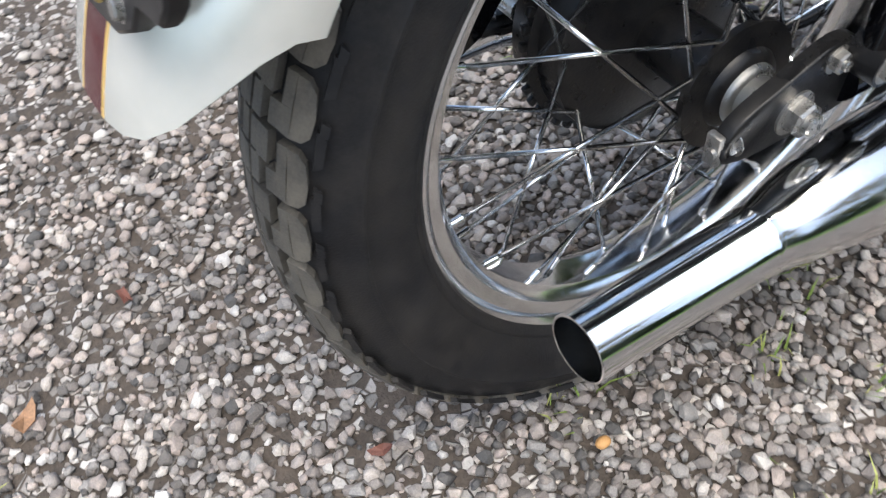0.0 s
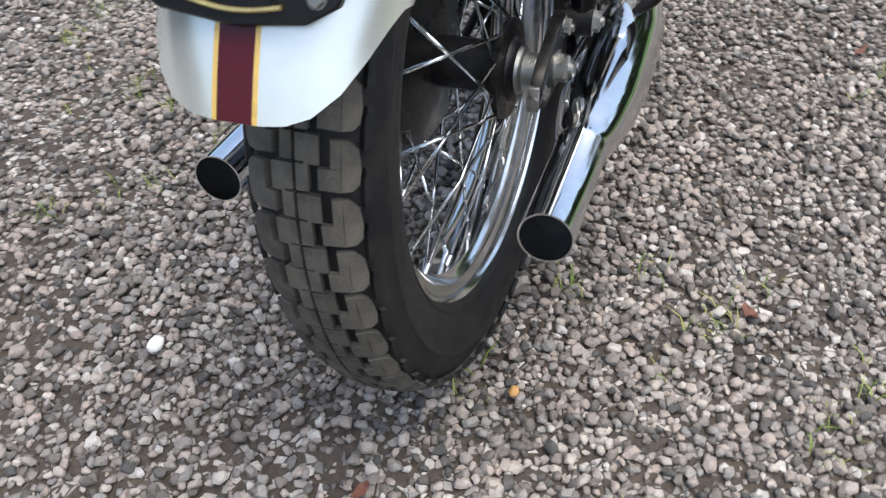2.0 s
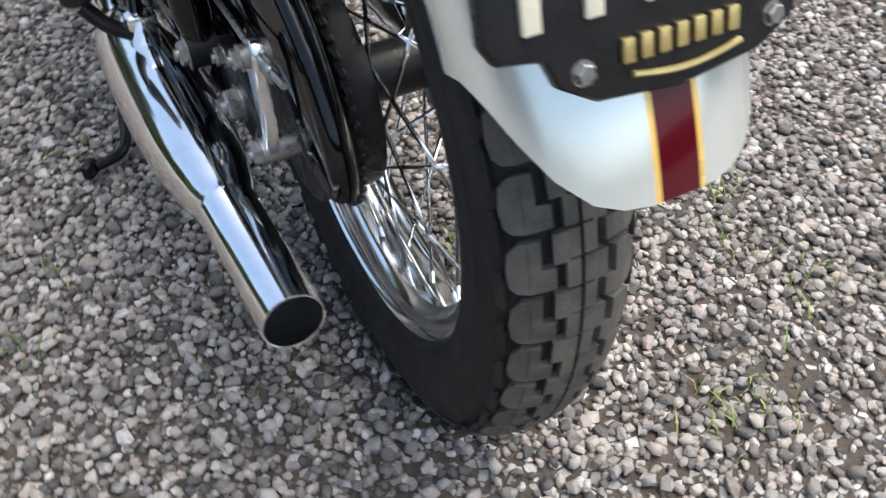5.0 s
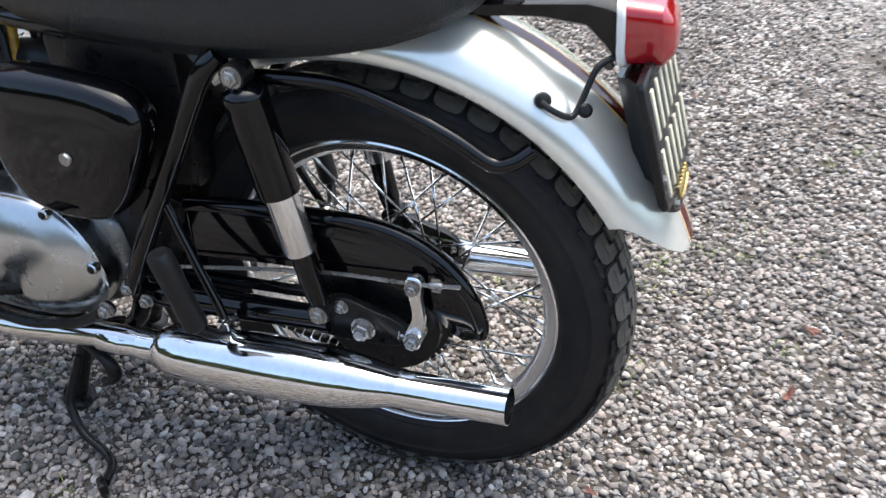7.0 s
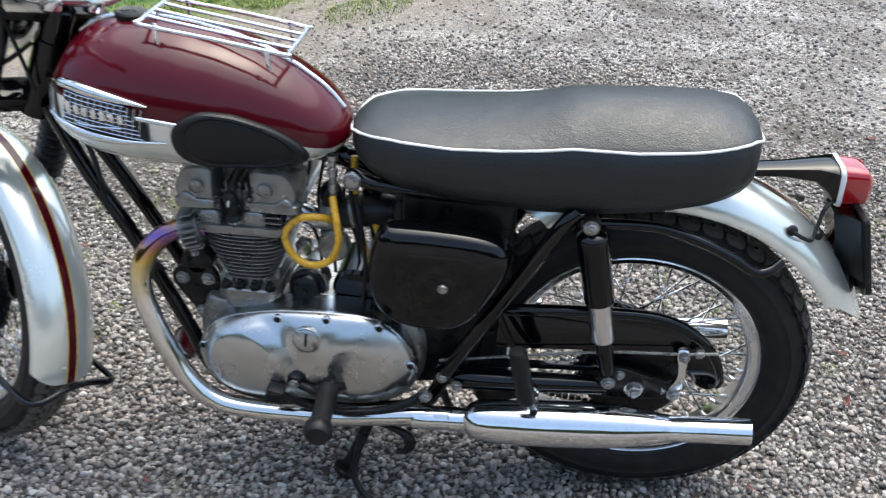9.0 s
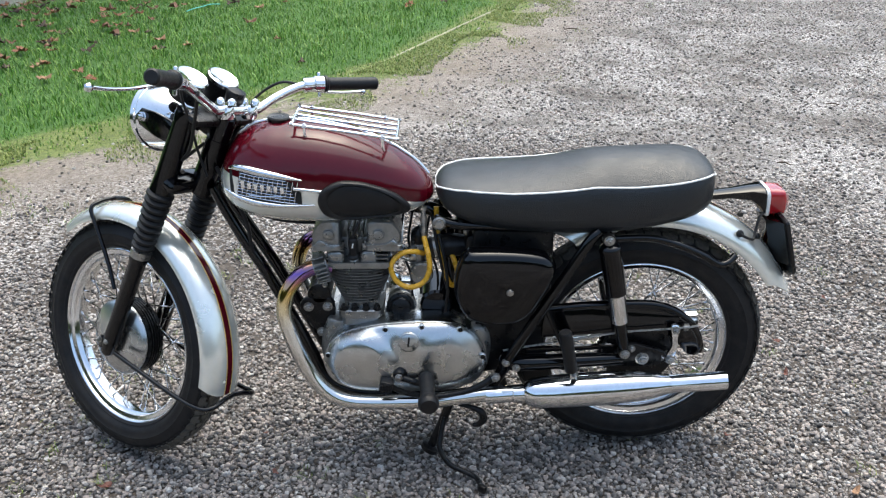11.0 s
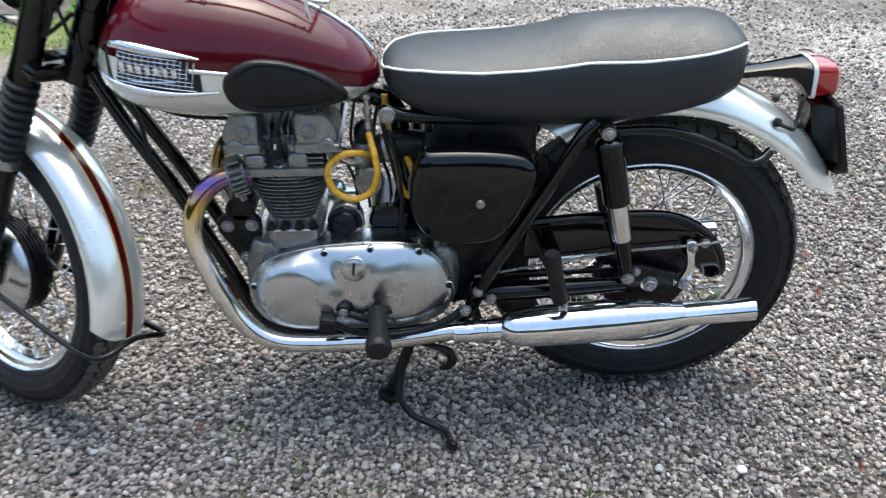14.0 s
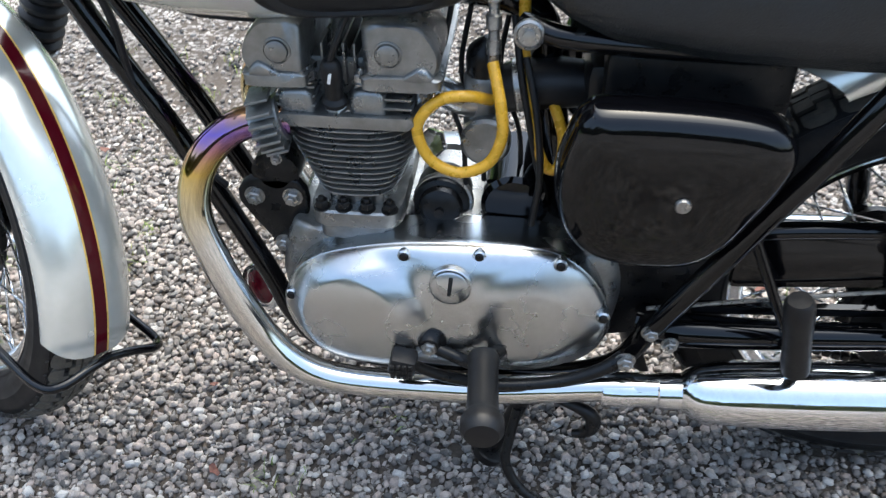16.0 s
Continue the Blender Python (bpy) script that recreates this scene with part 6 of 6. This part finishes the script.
for side in (-1, 1):
    bm = slab(B(), [(-1.24, 0.91), (-1.23, 0.95), (-1.13, 0.93), (-1.1, 0.9), (-1.12, 0.87)], 0.078 * side, 0.084 * side, 0.002, 2)
    fpart("headlamp_ear", bm, BLACK, lampf, "black headlamp bracket")
    fpart("ear_bolt", nut(B(), (-1.225, 0.084 * side, 0.93), (0, side, 0), 0.011, 0.008), CHROME, lampf)
    # instruments
    c, n = Vector((-1.1, 0.05 * side, 1.022)), Vector((0.58, 0, 0.81)).normalized()
    clock = fpart("instrument", lathe(B(), [(0.02, -0.05), (0.034, -0.045), (0.037, -0.02), (0.037, 0.008), (0.02, 0.01)], c, n, 36), SATIN, bike, "round black instrument with chrome bezel")
    fpart("bezel", lathe(B(), [(0.036, 0.004), (0.0405, 0.006), (0.0405, 0.014), (0.037, 0.017), (0.034, 0.015)], c, n, 40), CHROME, clock, "chrome bezel")
    fpart("dial_glass", lathe(B(), [(0.0345, 0.0145), (0.001, 0.0155)], c, n, 36), GLASS, clock, "pale reflecting dial glass")
switch = fpart("ignition_switch", lathe(B(), [(0.022, -0.02), (0.024, 0.0), (0.022, 0.008), (0.012, 0.012), (0.001, 0.013)], (-1.02, 0.02, 1.0), (0.4, 0, 0.9), 28), SATIN, bike, "black switch housing")

# handlebar and controls
half = [(-0.993, 0.0, 0.962), (-0.993, 0.05, 0.963), (-0.996, 0.075, 0.968), (-0.99, 0.12, 0.992), (-0.977, 0.165, 1.014), (-0.962, 0.2, 1.027), (-0.94, 0.24, 1.033), (-0.86, 0.365, 1.042)]
pts = [(x, -y, z) for x, y, z in reversed(half[1:])] + half
hb = fpart("handlebar", tube(B(), pts, 0.0112, 16, 8), CHROME, bike, "chrome raised handlebar")
for side in (-1, 1):
    a, b = Vector((-0.936, 0.245 * side, 1.0335)), Vector((-0.862, 0.362 * side, 1.042))
    prof = [(0.0115, -0.004), (0.021, 0.0), (0.021, 0.006), (0.0165, 0.01)]
    prof += [q for k in range(9) for q in ((0.0165, 0.014 + k * 0.0125), (0.0158, 0.018 + k * 0.0125))]
    prof += [(0.0165, 0.128), (0.0165, 0.139), (0.013, 0.143), (0.001, 0.143)]
    fpart("hand_grip", lathe(B(), prof, a, b - a, 24), SOFT, hb, "black rubber hand grip")
    fpart("bar_clamp", box(B(), (0.036, 0.03, 0.036), Matrix.Translation((-0.993, 0.038 * side, 0.958)), 0.01), CHROME, hb, "chrome handlebar clamp")
    for dx in (-0.012, 0.012):
        fpart("clamp_bolt", lathe(B(), [(0.0105, 0), (0.0105, 0.008), (0.0085, 0.013), (0.005, 0.016), (0.001, 0.017)], (-0.993 + dx * 1.5, 0.038 * side, 0.976), (0, 0, 1), 16), CHROME, hb, "chrome domed bolt")
    # grip flange, lever block and lever
    u = (b - a).normalized()
    fpart("grip_drum", lathe(B(), [(0.0115, -0.044), (0.016, -0.042), (0.0165, -0.03), (0.0205, -0.027), (0.0205, -0.004), (0.017, -0.002)], a, u, 28), CHROME, hb, "chrome grip drum")
    fpart("drum_screw", lathe(B(), [(0.0045, 0), (0.0045, 0.008), (0.003, 0.01)], a - u * 0.016 + Vector((0, 0, 0.019)), (0, 0, 1), 12), CHROME, hb)
    fpart("cable_stop", lathe(B(), [(0.005, 0), (0.005, 0.012), (0.003, 0.014)], a - u * 0.012 + Vector((0, 0, -0.019)), (0, 0, -1), 12), CHROME, hb)
    fpart("lever_block", lathe(B(), [(0.016, -0.016), (0.018, -0.012), (0.018, 0.012), (0.016, 0.016)], (-0.958, 0.21 * side, 1.029), (0.4, 0.9 * side, 0.1), 20), CHROME, hb, "chrome lever clamp")
    fpart("control_lever", tube(B(), [(-0.97, 0.205 * side, 1.026), (-0.99, 0.215 * side, 1.022), (-1.0, 0.25 * side, 1.016), (-0.992, 0.31 * side, 1.01), (-0.975, 0.375 * side, 1.01), (-0.958, 0.428 * side, 1.014)], [0.007, 0.0075, 0.0065, 0.0055, 0.0058, 0.0068], 12, 6, flat=0.7), CHROME, hb, "chrome control lever")
    fpart("lever_ball", lathe(B(), [(0.001, -0.0095), (0.0065, -0.007), (0.0095, 0), (0.0065, 0.007), (0.001, 0.0095)], (-0.956, 0.433 * side, 1.014), (0, 1, 0), 16), CHROME, hb, "ball end of the lever")
    cab = [(-0.972, 0.2 * side, 1.028), (-1.01, 0.16 * side, 1.03), (-1.05, 0.12 * side, 0.99), (-1.06, 0.085 * side, 0.93), (-1.07, 0.05 * side, 0.86), (-1.06, 0.03 * side, 0.8)]
    fpart("control_cable", tube(B(), cab, 0.0034, 8), SOFT, hb, "black control cable")
fpart("brake_cable", tube(B(), [(-0.965, -0.15, 1.005), (-1.0, -0.12, 0.985), (-1.03, -0.1, 0.93), (-1.06, -0.085, 0.87), (-1.09, -0.08, 0.84), (-1.1, -0.05, 0.85), (-1.07, -0.03, 0.88)], 0.0042, 8), SOFT, hb, "grey looped cable")
fpart("fork_cable", tube(B(), [(-1.17, 0.05, 0.79), (-1.2, 0.1, 0.7), (-1.24, 0.105, 0.6), (-1.29, 0.1, 0.48), (-1.33, 0.09, 0.37)], 0.0036, 8), SOFT, hb, "black front brake cable")
bar("loom", [(-1.06, -0.03, 0.83), (-1.0, -0.045, 0.7), (-0.985, -0.05, 0.6), (-0.93, -0.05, 0.5), (-0.9, -0.045, 0.46)], 0.005, SOFT, bike, "black wiring loom", 8)
bar("loom", [(-0.98, -0.01, 0.7), (-0.92, 0.0, 0.675), (-0.86, 0.01, 0.665), (-0.82, 0.02, 0.66)], 0.004, SOFT, bike, "black wiring loom", 8)
bar("loom", [(-0.99, 0.02, 0.72), (-0.93, 0.03, 0.695), (-0.88, 0.03, 0.705), (-0.84, 0.03, 0.715)], 0.004, SOFT, bike, "black wiring loom", 8)


# ---- lawn, leaves, tree, distance ----
def leaf_material(name, c0, c1, c2, rough=0.7):
    m = mat(name, c1, rough, var=0.25, scale=60)
    n, link = m.node_tree.nodes, m.node_tree.links.new
    geo = n.new("ShaderNodeNewGeometry")
    ramp = n.new("ShaderNodeValToRGB")
    e = ramp.color_ramp.elements
    e[0].color, e[1].color = (*c0, 1), (*c2, 1)
    x = e.new(0.5)
    x.color = (*c1, 1)
    link(geo.outputs["Random Per Island"], ramp.inputs["Fac"])
    link(ramp.outputs["Color"], n["Hue/Saturation/Value"].inputs["Color"])
    return m


def blades(name, spots, material, label, category="grass"):
    """spots: rows of (x, y, z, height, width, heading, bend)."""
    S = np.array(spots)
    x, y, z, h, w, a, b = S.T
    ca, sa = np.cos(a), np.sin(a)
    def at(side, up, lean):
        return np.stack([x - sa * side * w + ca * lean * h * b, y + ca * side * w + sa * lean * h * b, z + up * h], 1)
    V = np.stack([at(-0.5, 0, 0), at(0.5, 0, 0), at(0.4, 0.55, 0.3), at(-0.4, 0.55, 0.3), at(0, 1.0 - 0.35 * 0.5, 1.0)], 1)
    base = np.arange(len(S))[:, None] * 5
    F = np.concatenate([base + np.array([[0, 1, 2]]), base + np.array([[0, 2, 3]]), base + np.array([[3, 2, 4]])])
    me = bpy.data.meshes.new(name)
    me.from_pydata(V.reshape(-1, 3).tolist(), [], F.tolist())
    me.materials.append(material)
    return tagged(new(name, me), label, category, kind="stuff")


GRASS = leaf_material("grass_blade", (0.045, 0.13, 0.01), (0.115, 0.26, 0.02), (0.26, 0.36, 0.07), 0.5)
WEED = leaf_material("yard_weed", (0.09, 0.15, 0.025), (0.16, 0.22, 0.04), (0.3, 0.3, 0.09), 0.6)
rng = np.random.RandomState(5)
spots = []
while len(spots) < 100000:
    x, y = rng.uniform(-8.5, 1.6), rng.uniform(0.3, 12.0)
    if x < -1.2 - 0.62 * (y + 2.0) or x > -0.2 + 0.2 * (y + 2.0):
        continue
    d = lawn_depth(x, y)
    d += 0.16 * noise.noise(Vector((x * 2.3, y * 2.3, 8.0)))
    if d < -0.42 or rng.rand() > min(1, 0.12 + (d + 0.42) * 1.6) or rng.rand() > 0.25 + 0.75 * min(1, 7.5 / max(4, y + 2.5)):
        continue
    tuft = 0.75 + 0.5 * noise.noise(Vector((x * 3, y * 3, 2)))
    h = rng.uniform(0.035, 0.095) * tuft * (0.3 + min(0.7, max(0, d + 0.3) * 0.9))
    spots.append((x, y, ground_height(x, y) - 0.004, h, rng.uniform(0.004, 0.008), rng.uniform(0, 6.28), rng.uniform(0.1, 0.8)))
blades("lawn_grass", spots, GRASS, "mown green lawn grass with yellowed blades")
spots = []
while len(spots) < 42000:
    x, y = rng.uniform(-4.0, 2.0), rng.uniform(0.2, 9.0)
    d = lawn_depth(x, y)
    if d > 0 or d < -1.5:
        continue
    if rng.rand() > max(0.03, 1 + d / 0.8) or noise.noise(Vector((x * 2.2, y * 2.2, 9))) < -0.1 - d * 0.35:
        continue
    spots.append((x, y, ground_height(x, y), rng.uniform(0.008, 0.03), rng.uniform(0.0025, 0.005), rng.uniform(0, 6.28), rng.uniform(0.4, 1.4)))
for k in range(280):
    cx, cy = rng.uniform(-1.7, 1.0), rng.uniform(-1.0, 1.3)
    if noise.noise(Vector((cx * 1.5, cy * 1.5, 4))) < 0.0:
        continue
    for q in range(rng.randint(5, 16)):
        x, y = cx + rng.normal() * 0.018, cy + rng.normal() * 0.018
        spots.append((x, y, ground_height(x, y) + 0.002, rng.uniform(0.012, 0.032), rng.uniform(0.0014, 0.003), rng.uniform(0, 6.28), rng.uniform(0.4, 1.4)))
blades("yard_weeds", spots, WEED, "low weeds and moss between the stones", "weed")


def edging():
    pts = [(-1.55, 3.35), (-1.08, 4.15), (-0.6, 5.1), (-0.2, 5.95), (0.083, 6.6), (0.4, 7.6), (0.75, 9.0)]
    bm = tube(B(), [(x, y, ground_height(x, y) - 0.001 + 0.012 * noise.noise(Vector((x * 9, y * 9, 0)))) for x, y in pts], 0.009, 8, 12)
    return part("lawn_edging", bm, mat("weathered_edging", (0.33, 0.32, 0.22), 0.85, var=0.3, scale=30, bump=0.4, bump_scale=80), None, "weathered pale edging between lawn and gravel", "edging", "structure")


edging()

# fallen leaves
LEAF_BROWN = [mat("dry_leaf_" + k, c, 0.75, var=0.4, scale=40, bump=0.3, bump_scale=200) for k, c in (("tan", (0.27, 0.15, 0.08)), ("brown", (0.16, 0.075, 0.04)), ("rust", (0.22, 0.085, 0.04)), ("dark", (0.06, 0.035, 0.022)))]
LEAF_RUST = mat("rusty_leaf", (0.12, 0.042, 0.026), 0.65, var=0.35, scale=60, bump=0.3, bump_scale=200)


def leaf_mesh(name, size, lobes, material, seed):
    r = np.random.RandomState(seed)
    bm = B()
    n = lobes * 4
    mid = bm.verts.new((0, 0, 0.15 * size))
    ring = []
    for k in range(n):
        a = 2 * math.pi * k / n
        lob = (0.62 + 0.38 * abs(math.cos(a * lobes / 2)) ** 1.5) if lobes > 2 else 1.0
        rad = size * lob * r.uniform(0.6, 1.15)
        x, y = math.cos(a) * rad, math.sin(a) * rad * (0.45 if lobes <= 2 else 0.9)
        ring.append(bm.verts.new((x, y, size * (0.12 + 0.6 * (x / size) ** 2 * r.uniform(0.2, 1.3) + r.uniform(-0.15, 0.3)))))
    for k in range(n):
        bm.faces.new((mid, ring[k], ring[(k + 1) % n]))
    geo = bmesh.ops.extrude_face_region(bm, geom=bm.faces[:])
    bmesh.ops.translate(bm, verts=[v for v in geo["geom"] if isinstance(v, bmesh.types.BMVert)], vec=(0, 0, 0.0012))
    me = bpy.data.meshes.new(name)
    bm.to_mesh(me)
    bm.free()
    me.materials.append(material)
    return me


big_leaves = [leaf_mesh("fallen_leaf", 0.055 + 0.004 * (k % 4), 5 - k % 2, LEAF_BROWN[(k * 3 + k // 4) % 4], k) for k in range(8)]
small_leaves = [leaf_mesh("small_leaf", 0.016 + 0.003 * k, 2, LEAF_RUST, 10 + k) for k in range(3)]


def lay(name, mesh, x, y, turn, lift, label, group, scale=1.0):
    ob = new(name, mesh)
    ob.matrix_basis = Matrix.Translation((x, y, ground_height(x, y) + lift)) @ Matrix.Rotation(turn, 4, "Z") @ Matrix.Diagonal((scale, scale, scale, 1))
    return tagged(ob, label, "leaf", group)


count = 0
while count < 290:
    x, y = rng.uniform(-6.5, -0.4), rng.uniform(2.2, 8.6)
    d = lawn_depth(x, y)
    clump = noise.noise(Vector((x * 0.8, y * 0.8, 5)))
    heap = math.exp(-((x + 4.3) / 1.3) ** 2 - ((y - 5.6) / 1.6) ** 2)
    if d < 0.15 or x < -1.2 - 0.62 * (y + 2.0) or rng.rand() > min(1, 0.03 + max(0, d - 0.9) * 0.06 + clump * 0.1 + heap):
        continue
    lay("fallen_leaf", big_leaves[count % 8], x, y, rng.uniform(0, 6.28), 0.022, "dry curled brown leaf lying on the lawn", "fallen leaves on the lawn", rng.uniform(0.6, 1.15))
    count += 1
YARD_LEAVES = [(-1.403, -0.206, 1.0), (-0.966, -0.151, 1.0), (0.581, 0.306, 1.0), (0.301, -0.001, 0.9), (0.434, -0.32, 0.8), (-0.067, 0.354, 1.1), (0.62, 0.5, 0.8), (-1.02, 0.02, 0.6), (-0.8, 0.5, 0.9), (0.9, 0.8, 1.0), (1.1, 1.9, 1.2), (-1.5, 0.7, 1.1), (0.3, 1.5, 1.0)]
for x, y, s in YARD_LEAVES:
    lay("fallen_leaf", small_leaves[int(abs(x) * 100) % 3], x, y, x * 40, 0.012, "small reddish-brown leaf on the gravel", "leaves on the gravel", s)
tan_leaf = leaf_mesh("fallen_leaf", 0.021, 2, LEAF_BROWN[0], 31)
lay("fallen_leaf", tan_leaf, 0.57, -0.24, 0.8, 0.012, "small pale tan leaf on the gravel", "leaves on the gravel")

# two odd stones
for name, x, y, r, c, label in (("pebble", 0.132, 0.112, 0.007, (0.46, 0.25, 0.09), "orange pebble lying in the gravel"), ("pebble", 0.185, -0.315, 0.011, (0.75, 0.74, 0.7), "white pebble lying in the gravel")):
    bm = B()
    bmesh.ops.create_icosphere(bm, subdivisions=2, radius=r)
    for v in bm.verts:
        v.co = Vector((v.co.x * 1.15, v.co.y * 0.9, v.co.z * 0.7)) * (1 + 0.2 * noise.noise(v.co * 120))
    bm.transform(Matrix.Translation((x, y, 0.001)))
    part(name, bm, mat("pebble_" + label.split()[0], c, 0.6, var=0.2, scale=120, bump=0.3, bump_scale=400), None, label, "pebble")


# twigs on the gravel and a bit of string on the lawn
BARK = mat("dead_twig", (0.07, 0.05, 0.035), 0.85, var=0.3, scale=60, bump=0.4, bump_scale=300)
for x, y, L, a in ((0.62, 5.49, 0.13, 0.0), (1.25, 2.19, 0.07, -0.6), (1.65, 5.19, 0.09, 0.4), (1.95, 3.28, 0.08, -0.2), (-1.75, 1.6, 0.06, 0.9)):
    d = Vector((math.cos(a), math.sin(a), 0)) * L / 2
    c = Vector((x, y, ground_height(x, y) + 0.017))
    part("twig", tube(B(), [c - d, c + Vector((0.004, 0.006, 0.006)), c + d], [0.004, 0.0045, 0.0025], 7, 4), BARK, None, "short dark dead twig on the gravel", "twig")
pts = [(-2.79, 6.04, 0.05), (-2.74, 6.11, 0.062), (-2.69, 6.22, 0.06), (-2.63, 6.3, 0.066), (-2.57, 6.4, 0.05)]
part("string", tube(B(), pts, 0.005, 8, 5), mat("turquoise_string", (0.1, 0.42, 0.33), 0.5, var=0.15, scale=50), None, "piece of turquoise string lying on the lawn", "string")


def tree(x, y):
    r = np.random.RandomState(3)
    t = new("tree")
    t.location = (x, y, 0)
    bpy.context.view_layer.update()
    tagged(t, "pale-barked tree standing on the leaf-strewn lawn", "tree")
    bark = mat("pale_bark", (0.5, 0.45, 0.36), 0.9, var=0.35, scale=7, bump=0.7, bump_scale=30, dirt=(0.22, 0.19, 0.14), dirt_amount=0.7, dirt_scale=9)
    trunk = tube(B(), [(x, y, -0.05), (x + 0.01, y, 0.06), (x + 0.02, y, 0.25), (x + 0.03, y, 0.9), (x + 0.02, y, 2.0), (x + 0.06, y + 0.05, 3.2), (x, y + 0.1, 4.6), (x + 0.05, y, 5.8)], [0.2, 0.155, 0.132, 0.12, 0.105, 0.085, 0.055, 0.02], 20, 6)
    for v in trunk.verts:
        v.co += Vector((v.co.x - x, v.co.y - y, 0)) * 0.12 * noise.noise(v.co * 5)
    part("trunk", trunk, bark, t, "pale mottled trunk")
    spots = []
    for k in range(13):
        a, z0 = k * 2.4, 1.9 + k * 0.28
        L = r.uniform(1.2, 2.2) * (1 - k * 0.03)
        p0 = Vector((x + 0.03, y, z0))
        p1 = p0 + Vector((math.cos(a) * L * 0.5, math.sin(a) * L * 0.5, L * 0.3))
        p2 = p0 + Vector((math.cos(a + 0.2) * L, math.sin(a + 0.2) * L, L * 0.75))
        part("limb", tube(B(), [p0, p1, p2], [0.04, 0.025, 0.006], 8, 5), bark, t)
        for q in range(170):
            c = p1.lerp(p2, r.uniform(0, 1.1)) + Vector(r.normal(size=3)) * 0.32
            spots.append((*c, r.uniform(0.09, 0.15), r.uniform(0.07, 0.12), r.uniform(0, 6.28), r.uniform(-0.5, 2.5)))
    crown = blades("crown", spots, leaf_material("autumn_leaf", (0.1, 0.13, 0.02), (0.22, 0.18, 0.03), (0.28, 0.14, 0.03)), "thin yellowing crown")
    del crown["kind"]
    crown.parent = t
    crown.matrix_parent_inverse = t.matrix_world.inverted()


tree(-4.72, 6.75)


def woods():
    """Trees and hedges round the yard, far off."""
    r = np.random.RandomState(8)
    spots = []
    for k in range(34000):
        a = r.uniform(0, 2 * math.pi)
        R = r.uniform(26, 33)
        top = 6.5 + 3.2 * noise.noise(Vector((math.cos(a) * 3, math.sin(a) * 3, 1))) + 1.5 * noise.noise(Vector((math.cos(a) * 11, math.sin(a) * 11, 4)))
        top *= 1 - 0.7 * min(1, max(0, (math.cos(a) - 0.45) / 0.3))
        z = r.uniform(0, 1) ** 0.8 * top
        spots.append((math.cos(a) * R, math.sin(a) * R, z, r.uniform(0.5, 1.0), r.uniform(0.4, 0.9), r.uniform(0, 6.28), r.uniform(-1, 1.5)))
    return blades("woods", spots, leaf_material("far_foliage", (0.025, 0.045, 0.015), (0.045, 0.07, 0.02), (0.09, 0.09, 0.03)), "dark trees and hedges round the yard", "woods")


woods()
